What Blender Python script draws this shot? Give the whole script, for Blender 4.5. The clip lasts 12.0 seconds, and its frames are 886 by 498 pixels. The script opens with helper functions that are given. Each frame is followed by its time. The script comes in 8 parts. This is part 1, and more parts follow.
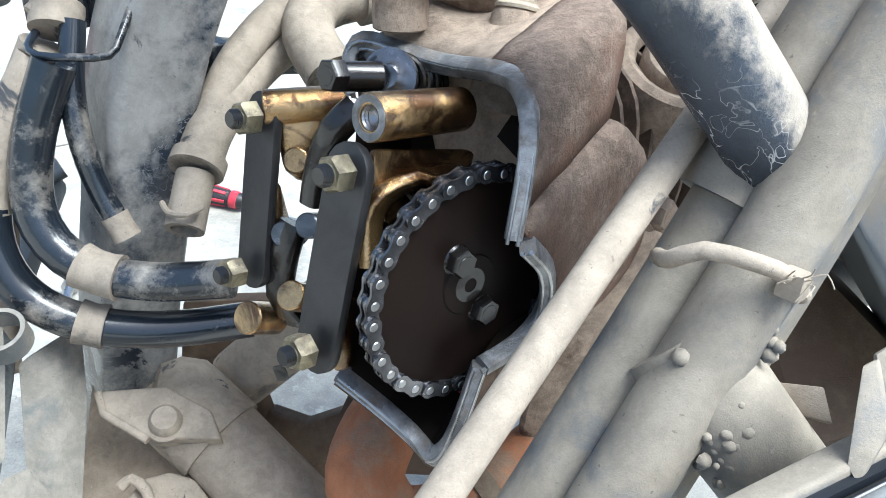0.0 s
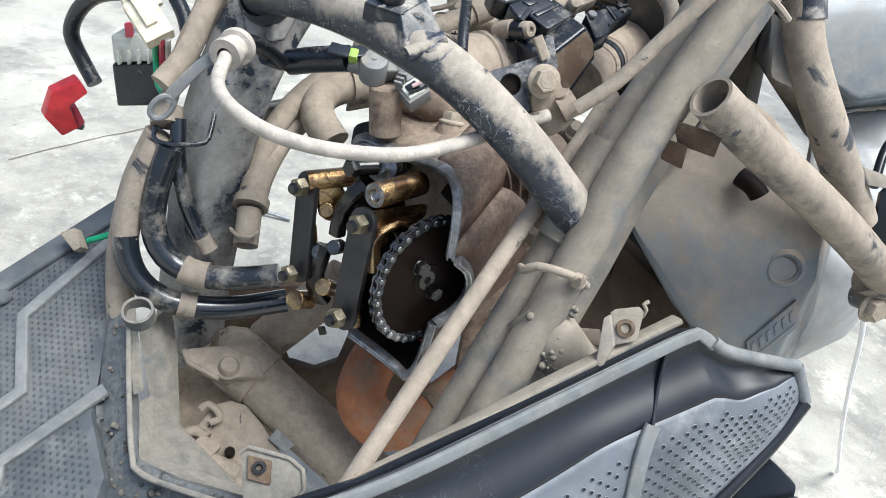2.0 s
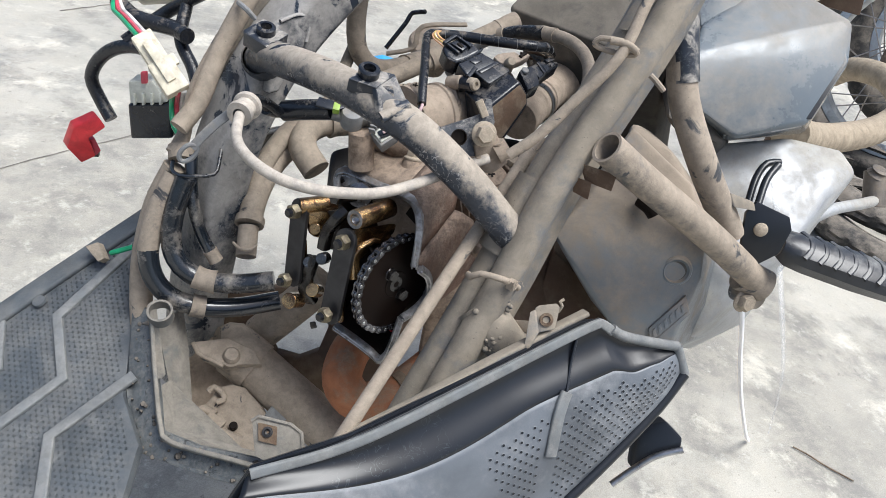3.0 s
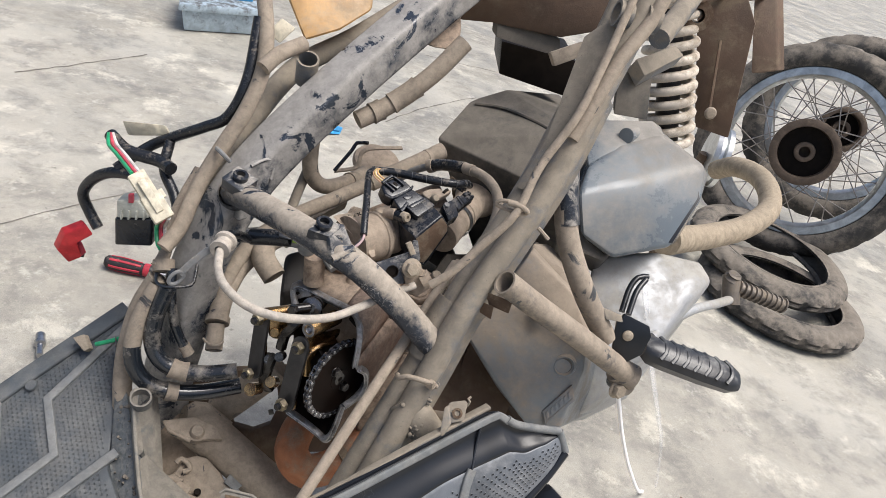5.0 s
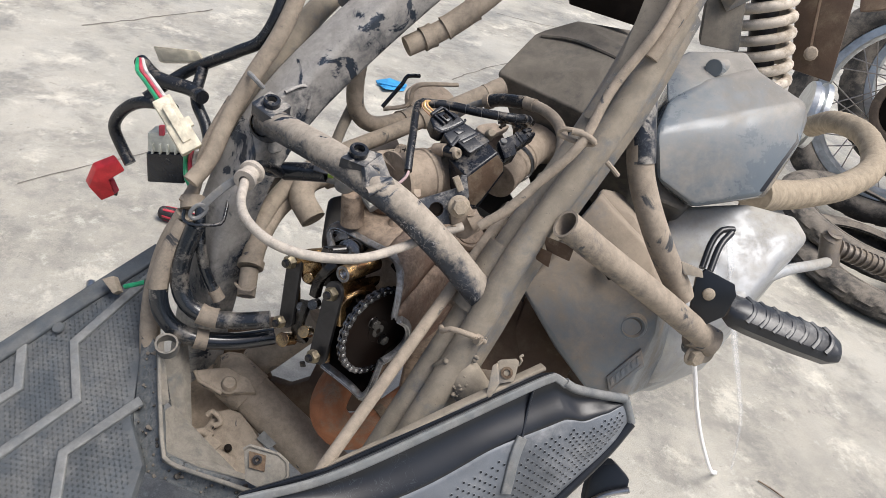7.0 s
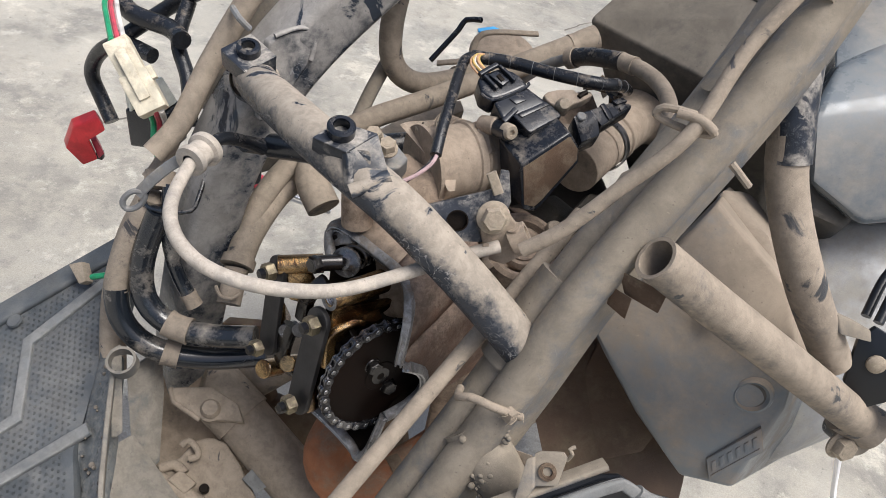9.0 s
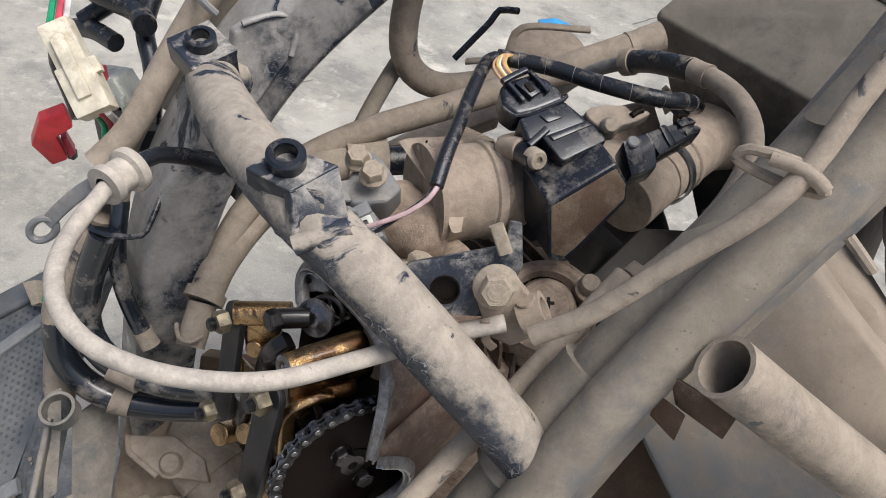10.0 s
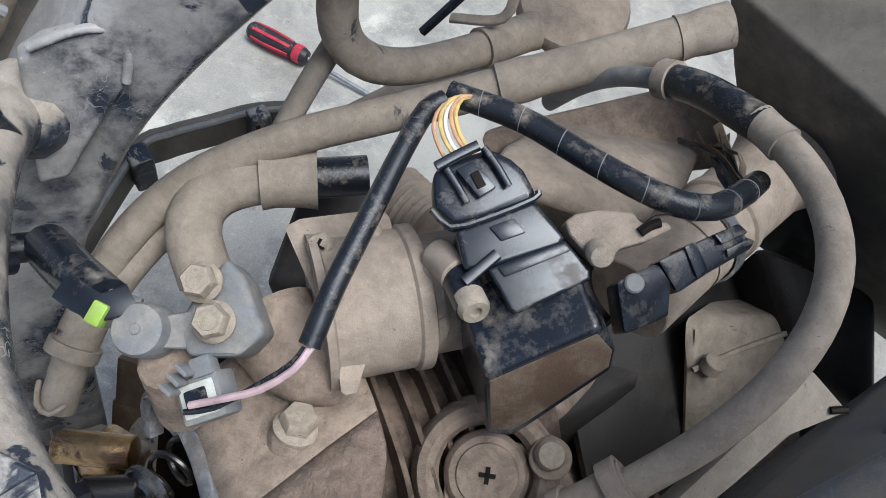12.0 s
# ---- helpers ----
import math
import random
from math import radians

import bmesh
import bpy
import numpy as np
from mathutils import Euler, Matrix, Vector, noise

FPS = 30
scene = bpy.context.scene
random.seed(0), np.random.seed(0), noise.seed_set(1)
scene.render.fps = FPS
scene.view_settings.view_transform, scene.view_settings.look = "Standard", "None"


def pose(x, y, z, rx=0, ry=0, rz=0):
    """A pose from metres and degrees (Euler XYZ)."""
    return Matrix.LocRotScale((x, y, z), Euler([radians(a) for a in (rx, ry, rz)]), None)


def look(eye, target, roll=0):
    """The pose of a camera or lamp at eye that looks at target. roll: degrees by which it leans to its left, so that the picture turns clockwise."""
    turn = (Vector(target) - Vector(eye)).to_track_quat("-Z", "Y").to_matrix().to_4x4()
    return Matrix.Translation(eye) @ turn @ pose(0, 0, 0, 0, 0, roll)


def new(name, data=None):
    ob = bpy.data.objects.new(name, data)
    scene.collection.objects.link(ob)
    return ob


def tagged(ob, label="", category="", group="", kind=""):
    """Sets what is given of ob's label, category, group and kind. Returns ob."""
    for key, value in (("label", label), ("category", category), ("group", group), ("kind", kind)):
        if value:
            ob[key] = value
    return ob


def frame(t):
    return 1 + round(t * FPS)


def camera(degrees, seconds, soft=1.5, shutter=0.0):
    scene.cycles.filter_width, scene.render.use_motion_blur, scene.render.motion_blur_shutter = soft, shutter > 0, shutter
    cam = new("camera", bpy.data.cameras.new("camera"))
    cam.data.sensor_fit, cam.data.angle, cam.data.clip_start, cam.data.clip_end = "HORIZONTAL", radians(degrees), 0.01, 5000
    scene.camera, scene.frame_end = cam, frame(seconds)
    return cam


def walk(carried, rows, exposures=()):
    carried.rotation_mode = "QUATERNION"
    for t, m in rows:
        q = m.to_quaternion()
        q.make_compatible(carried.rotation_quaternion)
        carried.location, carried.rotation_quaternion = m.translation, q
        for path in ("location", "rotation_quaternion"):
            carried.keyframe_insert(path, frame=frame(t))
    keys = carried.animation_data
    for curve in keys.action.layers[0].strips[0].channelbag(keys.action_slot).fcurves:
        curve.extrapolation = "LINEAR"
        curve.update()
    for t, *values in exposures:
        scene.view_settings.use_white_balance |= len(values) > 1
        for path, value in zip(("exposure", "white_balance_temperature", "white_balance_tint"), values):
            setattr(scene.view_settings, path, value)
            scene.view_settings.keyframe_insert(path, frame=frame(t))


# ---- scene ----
cam = camera(61.8, 12.0, soft=0.8)
PATH = [
    (0, (0.007, 0.073, 0.615), (0.137, 1.757, -0.457), 11.0),
    (0.5, (-0.001, 0.039, 0.653), (0.177, 1.703, -0.442), 10.8),
    (1, (-0.018, -0.004, 0.688), (0.206, 1.657, -0.404), 12.4),
    (1.5, (-0.02, -0.057, 0.719), (0.244, 1.598, -0.373), 12.6),
    (2, (-0.03, -0.1, 0.751), (0.27, 1.543, -0.349), 13.6),
    (2.5, (-0.047, -0.153, 0.792), (0.313, 1.489, -0.293), 14.3),
    (3, (-0.056, -0.201, 0.836), (0.351, 1.423, -0.259), 15.1),
    (3.2, (-0.056, -0.218, 0.852), (0.39, 1.405, -0.229), 16.1),
    (4.8, (-0.099, -0.294, 0.967), (0.455, 1.351, -0.026), 18.5),
    (5, (-0.099, -0.293, 0.983), (0.46, 1.361, 0.008), 18.6),
    (5.5, (-0.098, -0.291, 0.985), (0.446, 1.359, -0.005), 17.9),
    (6, (-0.081, -0.275, 0.961), (0.424, 1.357, -0.078), 17.4),
    (6.5, (-0.061, -0.256, 0.937), (0.383, 1.376, -0.13), 17.2),
    (7, (-0.054, -0.238, 0.918), (0.337, 1.396, -0.168), 17.2),
    (7.2, (-0.053, -0.23, 0.911), (0.342, 1.394, -0.187), 17.8),
    (9, (0.027, -0.042, 0.851), (0.149, 1.512, -0.402), 15.8),
    (9.5, (0.045, 0.01, 0.828), (0.111, 1.533, -0.466), 16.4),
    (10, (0.054, 0.074, 0.812), (0.035, 1.589, -0.494), 15.5),
    (10.5, (0.045, 0.161, 0.829), (0.023, 1.544, -0.616), 18.5),
    (11, (0.05, 0.233, 0.833), (-0.019, 1.394, -0.794), 18.7),
    (11.5, (0.068, 0.277, 0.81), (0.007, 1.383, -0.855), 18.9),
    (12, (0.071, 0.278, 0.815), (0.048, 1.406, -0.836), 19.5),
]
walk(cam, [(t, look(eye, target, roll)) for t, eye, target, roll in PATH],
     exposures=[(0.0, 1.48, 5550, 1), (1.0, 1.11, 5680, 2), (2.0, 0.84, 5880, 4), (3.2, 0.50, 6100, 8), (5.0, 0.36, 6450, 10), (7.2, 0.36, 6400, 10), (9.0, 0.35, 6400, 10), (10.0, 0.25, 6300, 10), (10.8, 0.0, 6050, 9), (12.0, 0.34, 5700, 6)])

# ---- light: bright overcast day in an open-sided workshop ----
world = bpy.data.worlds.new("sky")
scene.world = world
world.use_nodes = True
wn = world.node_tree.nodes
wl = world.node_tree.links
sky = wn.new("ShaderNodeTexSky")
sky.sky_type = "NISHITA"
sky.sun_disc = False
sky.sun_elevation = radians(67)
sky.sun_rotation = radians(116)
sky.air_density = 1.0
sky.dust_density = 6.0
wn["Background"].inputs["Strength"].default_value = 0.115
wl.new(sky.outputs["Color"], wn["Background"].inputs["Color"])
sun = new("sun", bpy.data.lights.new("sun", "SUN"))
sun.data.energy = 2.5
sun.data.angle = radians(35)
sun.data.color = (1.0, 0.985, 0.96)
sun.matrix_world = look((0.9, -0.45, 2.6), (0, 0, 0))

# ---- building helpers ----
V = Vector


def part(name, bm, material, parent=None, label="", smooth=True):
    """Links a bmesh as one mesh object, under a thing if given."""
    me = bpy.data.meshes.new(name)
    bmesh.ops.recalc_face_normals(bm, faces=bm.faces[:])
    if smooth:
        for f in bm.faces:
            f.smooth = True
        for e in bm.edges:
            if len(e.link_faces) == 2 and e.calc_face_angle(0.0) > 0.65:
                e.smooth = False
    bm.to_mesh(me)
    bm.free()
    me.materials.append(material)
    ob = new(name, me)
    if parent is not None:
        ob.parent = parent
        ob.matrix_parent_inverse = parent.matrix_basis.inverted()
    if label:
        tagged(ob, label)
    return ob


def thing(name, label, category, at=(0, 0, 0), group=""):
    ob = new(name)
    ob.empty_display_size = 0.02
    ob.location = at
    return tagged(ob, label, category, group)


def curve_points(pts, step=0.006):
    """A smooth path through the points."""
    P = [V(p) for p in pts]
    if len(P) == 2:
        n = max(1, int((P[1] - P[0]).length / (step * 6)))
        return [P[0].lerp(P[1], i / n) for i in range(n + 1)]
    Q = [2 * P[0] - P[1]] + P + [2 * P[-1] - P[-2]]
    out = []
    for i in range(1, len(Q) - 2):
        a, b, c, d = Q[i - 1:i + 3]
        n = max(2, min(24, int((c - b).length / step)))
        for k in range(n):
            t = k / n
            out.append(0.5 * ((2 * b) + (c - a) * t + (2 * a - 5 * b + 4 * c - d) * t * t + (3 * b - a - 3 * c + d) * t ** 3))
    out.append(P[-1])
    return out


def sweep(pts, section, up=None, smooth_path=True, cap=True, bm=None, scale=None):
    """Sweeps a closed section (list of 2D points) along a path."""
    bm = bm or bmesh.new()
    P = curve_points(pts) if smooth_path else [V(p) for p in pts]
    n = len(P)
    T = [(P[min(i + 1, n - 1)] - P[max(i - 1, 0)]).normalized() for i in range(n)]
    side = V(up).cross(T[0]) if up else T[0].orthogonal()
    side.normalize()
    rings = []
    for i in range(n):
        if up:
            side = V(up).cross(T[i]).normalized()
        else:
            side = (side - T[i] * side.dot(T[i])).normalized()
        b = T[i].cross(side)
        k = scale(i / max(1, n - 1)) if scale else 1.0
        rings.append([bm.verts.new(P[i] + side * (x * k) + b * (y * k)) for x, y in section])
    m = len(section)
    for i in range(n - 1):
        for j in range(m):
            bm.faces.new((rings[i][j], rings[i][(j + 1) % m], rings[i + 1][(j + 1) % m], rings[i + 1][j]))
    if cap:
        bm.faces.new(rings[0][::-1])
        bm.faces.new(rings[-1])
    return bm


def ring(r, n=14):
    return [(r * math.cos(2 * math.pi * i / n), r * math.sin(2 * math.pi * i / n)) for i in range(n)]


def tube(pts, r, n=14, bm=None, scale=None, smooth_path=True):
    return sweep(pts, ring(r, n), bm=bm, scale=scale, smooth_path=smooth_path)


def pipe(pts, r, wall=0.0022, n=18, bm=None):
    """An open tube with a wall."""
    bm = bm or bmesh.new()
    P = curve_points(pts)
    m = len(P)
    T = [(P[min(i + 1, m - 1)] - P[max(i - 1, 0)]).normalized() for i in range(m)]
    side = T[0].orthogonal().normalized()
    outer, inner = [], []
    for i in range(m):
        side = (side - T[i] * side.dot(T[i])).normalized()
        b = T[i].cross(side)
        for lst, rr in ((outer, r), (inner, r - wall)):
            lst.append([bm.verts.new(P[i] + side * x + b * y) for x, y in ring(rr, n)])
    for i in range(m - 1):
        for j in range(n):
            k = (j + 1) % n
            bm.faces.new((outer[i][j], outer[i][k], outer[i + 1][k], outer[i + 1][j]))
            bm.faces.new((inner[i][k], inner[i][j], inner[i + 1][j], inner[i + 1][k]))
    for i in (0, m - 1):
        for j in range(n):
            k = (j + 1) % n
            bm.faces.new((outer[i][j], inner[i][j], inner[i][k], outer[i][k]))
    return bm


def frame_of(axis, hint=(0, 0, 1)):
    z = V(axis).normalized()
    x = V(hint).cross(z)
    if x.length < 1e-4:
        x = z.orthogonal()
    x.normalize()
    return Matrix((x, z.cross(x), z)).transposed()


def lathe(p, axis, profile, n=24, bm=None, hint=(0, 0, 1)):
    """A turned part: profile of (radius, height) along the axis from p."""
    bm = bm or bmesh.new()
    M = frame_of(axis, hint)
    p = V(p)
    rings = []
    for r, h in profile:
        if r < 1e-6:
            rings.append([bm.verts.new(p + M @ V((0, 0, h)))])
        else:
            rings.append([bm.verts.new(p + M @ V((x, y, h))) for x, y in ring(r, n)])
    for a, b in zip(rings, rings[1:]):
        for j in range(n):
            k = (j + 1) % n
            if len(a) == 1 and len(b) == 1:
                continue
            if len(a) == 1:
                bm.faces.new((a[0], b[k], b[j]))
            elif len(b) == 1:
                bm.faces.new((a[j], a[k], b[0]))
            else:
                bm.faces.new((a[j], a[k], b[k], b[j]))
    return bm


def rod(p0, p1, r, r2=None, n=18, bm=None, edge=0.0006):
    """A cylinder with softened edges."""
    a, b = V(p0), V(p1)
    h = (b - a).length
    r2 = r if r2 is None else r2
    e = min(edge, h * 0.3, r * 0.3)
    return lathe(a, b - a, [(0, 0), (r - e, 0), (r, e), (r2, h - e), (r2 - e, h), (0, h)], n, bm)


def bevel(bm, width, segments=2, angle=0.5):
    edges = [e for e in bm.edges if len(e.link_faces) == 2 and e.calc_face_angle(0) > angle]
    bmesh.ops.bevel(bm, geom=edges, offset=width, segments=segments, profile=0.6, affect="EDGES", clamp_overlap=True)
    return bm


def box(center, size, axes=None, soft=0.001, bm=None, segments=2):
    """A rounded block; axes is a 3x3 matrix of its directions."""
    own = bmesh.new()
    bmesh.ops.create_cube(own, size=1.0)
    for v in own.verts:
        v.co = V((v.co.x * size[0], v.co.y * size[1], v.co.z * size[2]))
    if soft:
        bevel(own, soft, segments)
    M = axes if axes is not None else Matrix.Identity(3)
    for v in own.verts:
        v.co = M @ v.co + V(center)
    return join(bm, own)


def join(bm, own):
    if bm is None:
        return own
    me = bpy.data.meshes.new("t")
    own.to_mesh(me)
    own.free()
    bm.from_mesh(me)
    bpy.data.meshes.remove(me)
    return bm


def slab(outline, back, soft=0.002, bm=None, segments=2, shrink=1.0):
    """A plate or block: an outline pushed back by a vector."""
    own = bmesh.new()
    P = [V(p) for p in outline]
    c = sum(P, V()) / len(P)
    a = [own.verts.new(p) for p in P]
    b = [own.verts.new(c + (p - c) * shrink + V(back)) for p in P]
    own.faces.new(a)
    own.faces.new(b[::-1])
    n = len(P)
    for i in range(n):
        own.faces.new((a[i], b[i], b[(i + 1) % n], a[(i + 1) % n]))
    bmesh.ops.recalc_face_normals(own, faces=own.faces[:])
    if soft:
        bevel(own, soft, segments)
    return join(bm, own)


def hull(points, soft=0.004, bm=None, segments=3):
    """A rounded casting round the points."""
    own = bmesh.new()
    for p in points:
        own.verts.new(V(p))
    r = bmesh.ops.convex_hull(own, input=own.verts[:])
    loose = [v for v in own.verts if not v.link_faces]
    bmesh.ops.delete(own, geom=loose, context="VERTS")
    bmesh.ops.dissolve_limit(own, angle_limit=0.12, verts=own.verts[:], edges=own.edges[:])
    if soft:
        bevel(own, soft, segments, 0.25)
    return join(bm, own)


def hexhead(p, axis, across=0.010, high=0.006, flange=0.0, bm=None, turn=0.3):
    """A hexagonal bolt head or nut with a chamfered top, sitting at p."""
    M = frame_of(axis)
    p = V(p)
    bm = bm or bmesh.new()
    h0 = 0.0
    if flange:
        lathe(p, axis, [(0, -0.0005), (flange, -0.0005), (flange, 0.0008), (flange * 0.8, 0.0022), (0, 0.0024)], 20, bm)
        h0 = 0.001
    R = across / math.sqrt(3)
    rings = []
    for k, h in ((1.0, h0), (1.0, high * 0.82), (0.86, high)):
        rings.append([bm.verts.new(p + M @ V((R * k * math.cos(turn + i * math.pi / 3), R * k * math.sin(turn + i * math.pi / 3), h))) for i in range(6)])
    for a, b in zip(rings, rings[1:]):
        for i in range(6):
            bm.faces.new((a[i], a[(i + 1) % 6], b[(i + 1) % 6], b[i]))
    bm.faces.new(rings[-1])
    bm.faces.new(rings[0][::-1])
    lathe(p, axis, [(0, high + 0.0002), (R * 0.55, high + 0.0002), (R * 0.6, high - 0.0002)], 14, bm)
    return bm


def plate_hole(center, normal, r, depth=0.002, bm=None):
    return lathe(center, normal, [(r * 1.12, 0.0002), (r, 0.0003), (r * 0.96, -depth), (0, -depth)], 20, bm)

# ---- materials ----
DUST = (0.335, 0.277, 0.213)


def surface(name, base, rough=0.6, metal=0.0, dust=0.0, dust_color=DUST, grain=1600.0, blotch=45.0, vary=0.25, bump=0.15,
            scratch=0.0, scratch_color=(0.55, 0.56, 0.58), coat=0.0, up_dust=0.5, second=None, second_amount=0.5, mottle=0.24, lump=0.35, curl=0.0, flake=0.0):
    """A worn surface: base paint with two scales of variation, patchy dust that settles on upper sides, and fine scratches."""
    m = bpy.data.materials.new(name)
    m.use_nodes = True
    nt = m.node_tree
    N, L = nt.nodes, nt.links
    bsdf = N["Principled BSDF"]
    geo = N.new("ShaderNodeTexCoord")
    info = N.new("ShaderNodeNewGeometry")

    def noise_tex(scale, detail=6.0, rough_=0.6, distortion=0.0):
        n = N.new("ShaderNodeTexNoise")
        n.inputs["Scale"].default_value = scale
        n.inputs["Detail"].default_value = detail
        n.inputs["Roughness"].default_value = rough_
        n.inputs["Distortion"].default_value = distortion
        L.new(geo.outputs["Object"], n.inputs["Vector"])
        return n

    def ramp(src, lo, hi):
        r = N.new("ShaderNodeMapRange")
        r.interpolation_type = "SMOOTHSTEP"
        r.inputs["From Min"].default_value = lo
        r.inputs["From Max"].default_value = hi
        L.new(src, r.inputs["Value"])
        return r.outputs["Result"]

    def mix(fac, a, b, kind="MIX"):
        x = N.new("ShaderNodeMix")
        x.data_type = "RGBA"
        x.blend_type = kind
        if isinstance(fac, float):
            x.inputs["Factor"].default_value = fac
        else:
            L.new(fac, x.inputs["Factor"])
        for s, v in (("A", a), ("B", b)):
            sock = x.inputs[6 if s == "A" else 7]
            if isinstance(v, tuple):
                sock.default_value = (*v, 1)
            else:
                L.new(v, sock)
        return x.outputs[2]

    big = noise_tex(blotch, 5.0, 0.62, 0.6)
    fine = noise_tex(grain, 4.0, 0.7)
    dark = tuple(c * (1 - vary) for c in base)
    light = tuple(min(1.0, c * (1 + vary)) for c in base)
    col = mix(ramp(big.outputs["Fac"], 0.3, 0.7), dark, light)
    if second:
        patch = noise_tex(blotch * 0.7, 6.0, 0.65, 1.2)
        c0 = 0.5 + (0.5 - second_amount) * 0.5
        col = mix(ramp(patch.outputs["Fac"], c0 - 0.05, c0 + 0.07), col, second)
    rough_out = None
    if scratch:
        w = noise_tex(curl or blotch * 7.0, 2.0, 0.5, 1.0)
        away = N.new("ShaderNodeMath")
        away.operation = "SUBTRACT"
        L.new(w.outputs["Fac"], away.inputs[0])
        away.inputs[1].default_value = 0.5
        ab_ = N.new("ShaderNodeMath")
        ab_.operation = "ABSOLUTE"
        L.new(away.outputs[0], ab_.inputs[0])
        line = ramp(ab_.outputs[0], 0.013 if curl else 0.010, 0.002)
        gate = noise_tex(blotch * 0.8, 3.0)
        gm = N.new("ShaderNodeMath")
        gm.operation = "MULTIPLY"
        L.new(line, gm.inputs[0])
        L.new(ramp(gate.outputs["Fac"], 0.6 - 0.16 * scratch, 0.68), gm.inputs[1])
        sm = N.new("ShaderNodeMath")
        sm.operation = "MULTIPLY"
        L.new(gm.outputs[0], sm.inputs[0])
        sm.inputs[1].default_value = min(1.0, scratch)
        col = mix(sm.outputs[0], col, scratch_color)
    if dust:
        sep = N.new("ShaderNodeSeparateXYZ")
        L.new(info.outputs["Normal"], sep.inputs[0])
        dn = noise_tex(blotch * 1.3, 10.0, 0.72, 0.12)
        # settled dust: more on upward sides, broken by noise
        s = N.new("ShaderNodeMath")
        s.operation = "MULTIPLY_ADD"
        L.new(sep.outputs["Z"], s.inputs[0])
        s.inputs[1].default_value = 0.22 * up_dust
        L.new(dn.outputs["Fac"], s.inputs[2])
        thr = 0.85 - 0.65 * dust
        f = ramp(s.outputs[0], thr - 0.10, thr + 0.13)
        if flake:
            # rubbed places where the paint shows through, with crisp ragged edges
            rub = noise_tex(blotch * 0.9, 12.0, 0.62, 0.9)
            keep = ramp(rub.outputs["Fac"], 0.30 + 0.24 * flake, 0.335 + 0.24 * flake)
            fm = N.new("ShaderNodeMath")
            fm.operation = "MULTIPLY"
            L.new(f, fm.inputs[0])
            L.new(keep, fm.inputs[1])
            f = fm.outputs[0]
        mott = noise_tex(blotch * 3.1, 9.0, 0.74, 0.3)
        dcol = mix(ramp(mott.outputs["Fac"], 0.34, 0.66), tuple(c * (1 - 0.9 * mottle) for c in dust_color), tuple(c * (1 + 0.5 * mottle) for c in dust_color))
        clod = noise_tex(430.0, 3.0, 0.6)
        dcol = mix(ramp(clod.outputs["Fac"], 0.66, 0.74), dcol, tuple(c * 1.15 for c in dust_color))
        dcol = mix(ramp(clod.outputs["Fac"], 0.33, 0.27), dcol, tuple(c * 0.6 for c in dust_color))
        col = mix(f, col, dcol)
        rr = N.new("ShaderNodeMapRange")
        rr.inputs["To Min"].default_value = rough
        rr.inputs["To Max"].default_value = 0.92
        L.new(f, rr.inputs["Value"])
        rough_out = rr.outputs["Result"]
        if metal:
            mm = N.new("ShaderNodeMapRange")
            mm.inputs["To Min"].default_value = metal
            mm.inputs["To Max"].default_value = 0.0
            L.new(f, mm.inputs["Value"])
            L.new(mm.outputs["Result"], bsdf.inputs["Metallic"])
    elif metal:
        bsdf.inputs["Metallic"].default_value = metal
    speck = mix(0.16, col, mix(ramp(fine.outputs["Fac"], 0.3, 0.7), (0.35, 0.35, 0.35), (0.65, 0.65, 0.65)), "OVERLAY")
    L.new(speck, bsdf.inputs["Base Color"])
    if rough_out is None:
        rr = N.new("ShaderNodeMapRange")
        rr.inputs["To Min"].default_value = max(0.03, rough - 0.12)
        rr.inputs["To Max"].default_value = min(1.0, rough + 0.12)
        L.new(big.outputs["Fac"], rr.inputs["Value"])
        rough_out = rr.outputs["Result"]
    L.new(rough_out, bsdf.inputs["Roughness"])
    if coat:
        bsdf.inputs["Coat Weight"].default_value = coat
        bsdf.inputs["Coat Roughness"].default_value = 0.12
    if bump:
        rise = noise_tex(260.0, 5.0, 0.7)
        hs = N.new("ShaderNodeMath")
        hs.operation = "MULTIPLY_ADD"
        L.new(rise.outputs["Fac"], hs.inputs[0])
        hs.inputs[1].default_value = 4.0 * lump
        L.new(fine.outputs["Fac"], hs.inputs[2])
        b = N.new("ShaderNodeBump")
        b.inputs["Strength"].default_value = min(1.0, bump * 1.6)
        b.inputs["Distance"].default_value = 0.0008
        L.new(hs.outputs[0], b.inputs["Height"])
        L.new(b.outputs["Normal"], bsdf.inputs["Normal"])
    return m


M_frame = surface("frame_paint_dusty", (0.05, 0.052, 0.056), 0.42, 0.0, dust=0.74, dust_color=(0.31, 0.26, 0.205), blotch=22, scratch=0.5, bump=0.2, up_dust=0.5, flake=0.25)
M_rail = surface("rail_dusty", (0.10, 0.112, 0.128), 0.4, 0.0, dust=0.58, dust_color=(0.262, 0.227, 0.18), blotch=14, scratch=0.9, scratch_color=(0.40, 0.385, 0.36), bump=0.16, up_dust=0.9, lump=0.3)
M_spine = surface("spine_black_paint", (0.03, 0.038, 0.052), 0.2, 0.0, dust=0.60, dust_color=(0.315, 0.30, 0.28), blotch=20, scratch=1.0, scratch_color=(0.34, 0.35, 0.37), bump=0.1, up_dust=1.1, coat=0.25, curl=120.0, flake=0.42)
M_cross = surface("cross_tube_paint", (0.03, 0.037, 0.05), 0.26, 0.0, dust=0.44, blotch=40, scratch=1.0, scratch_color=(0.46, 0.45, 0.44), bump=0.2, up_dust=1.6, dust_color=(0.345, 0.302, 0.25), curl=120.0, flake=0.30)
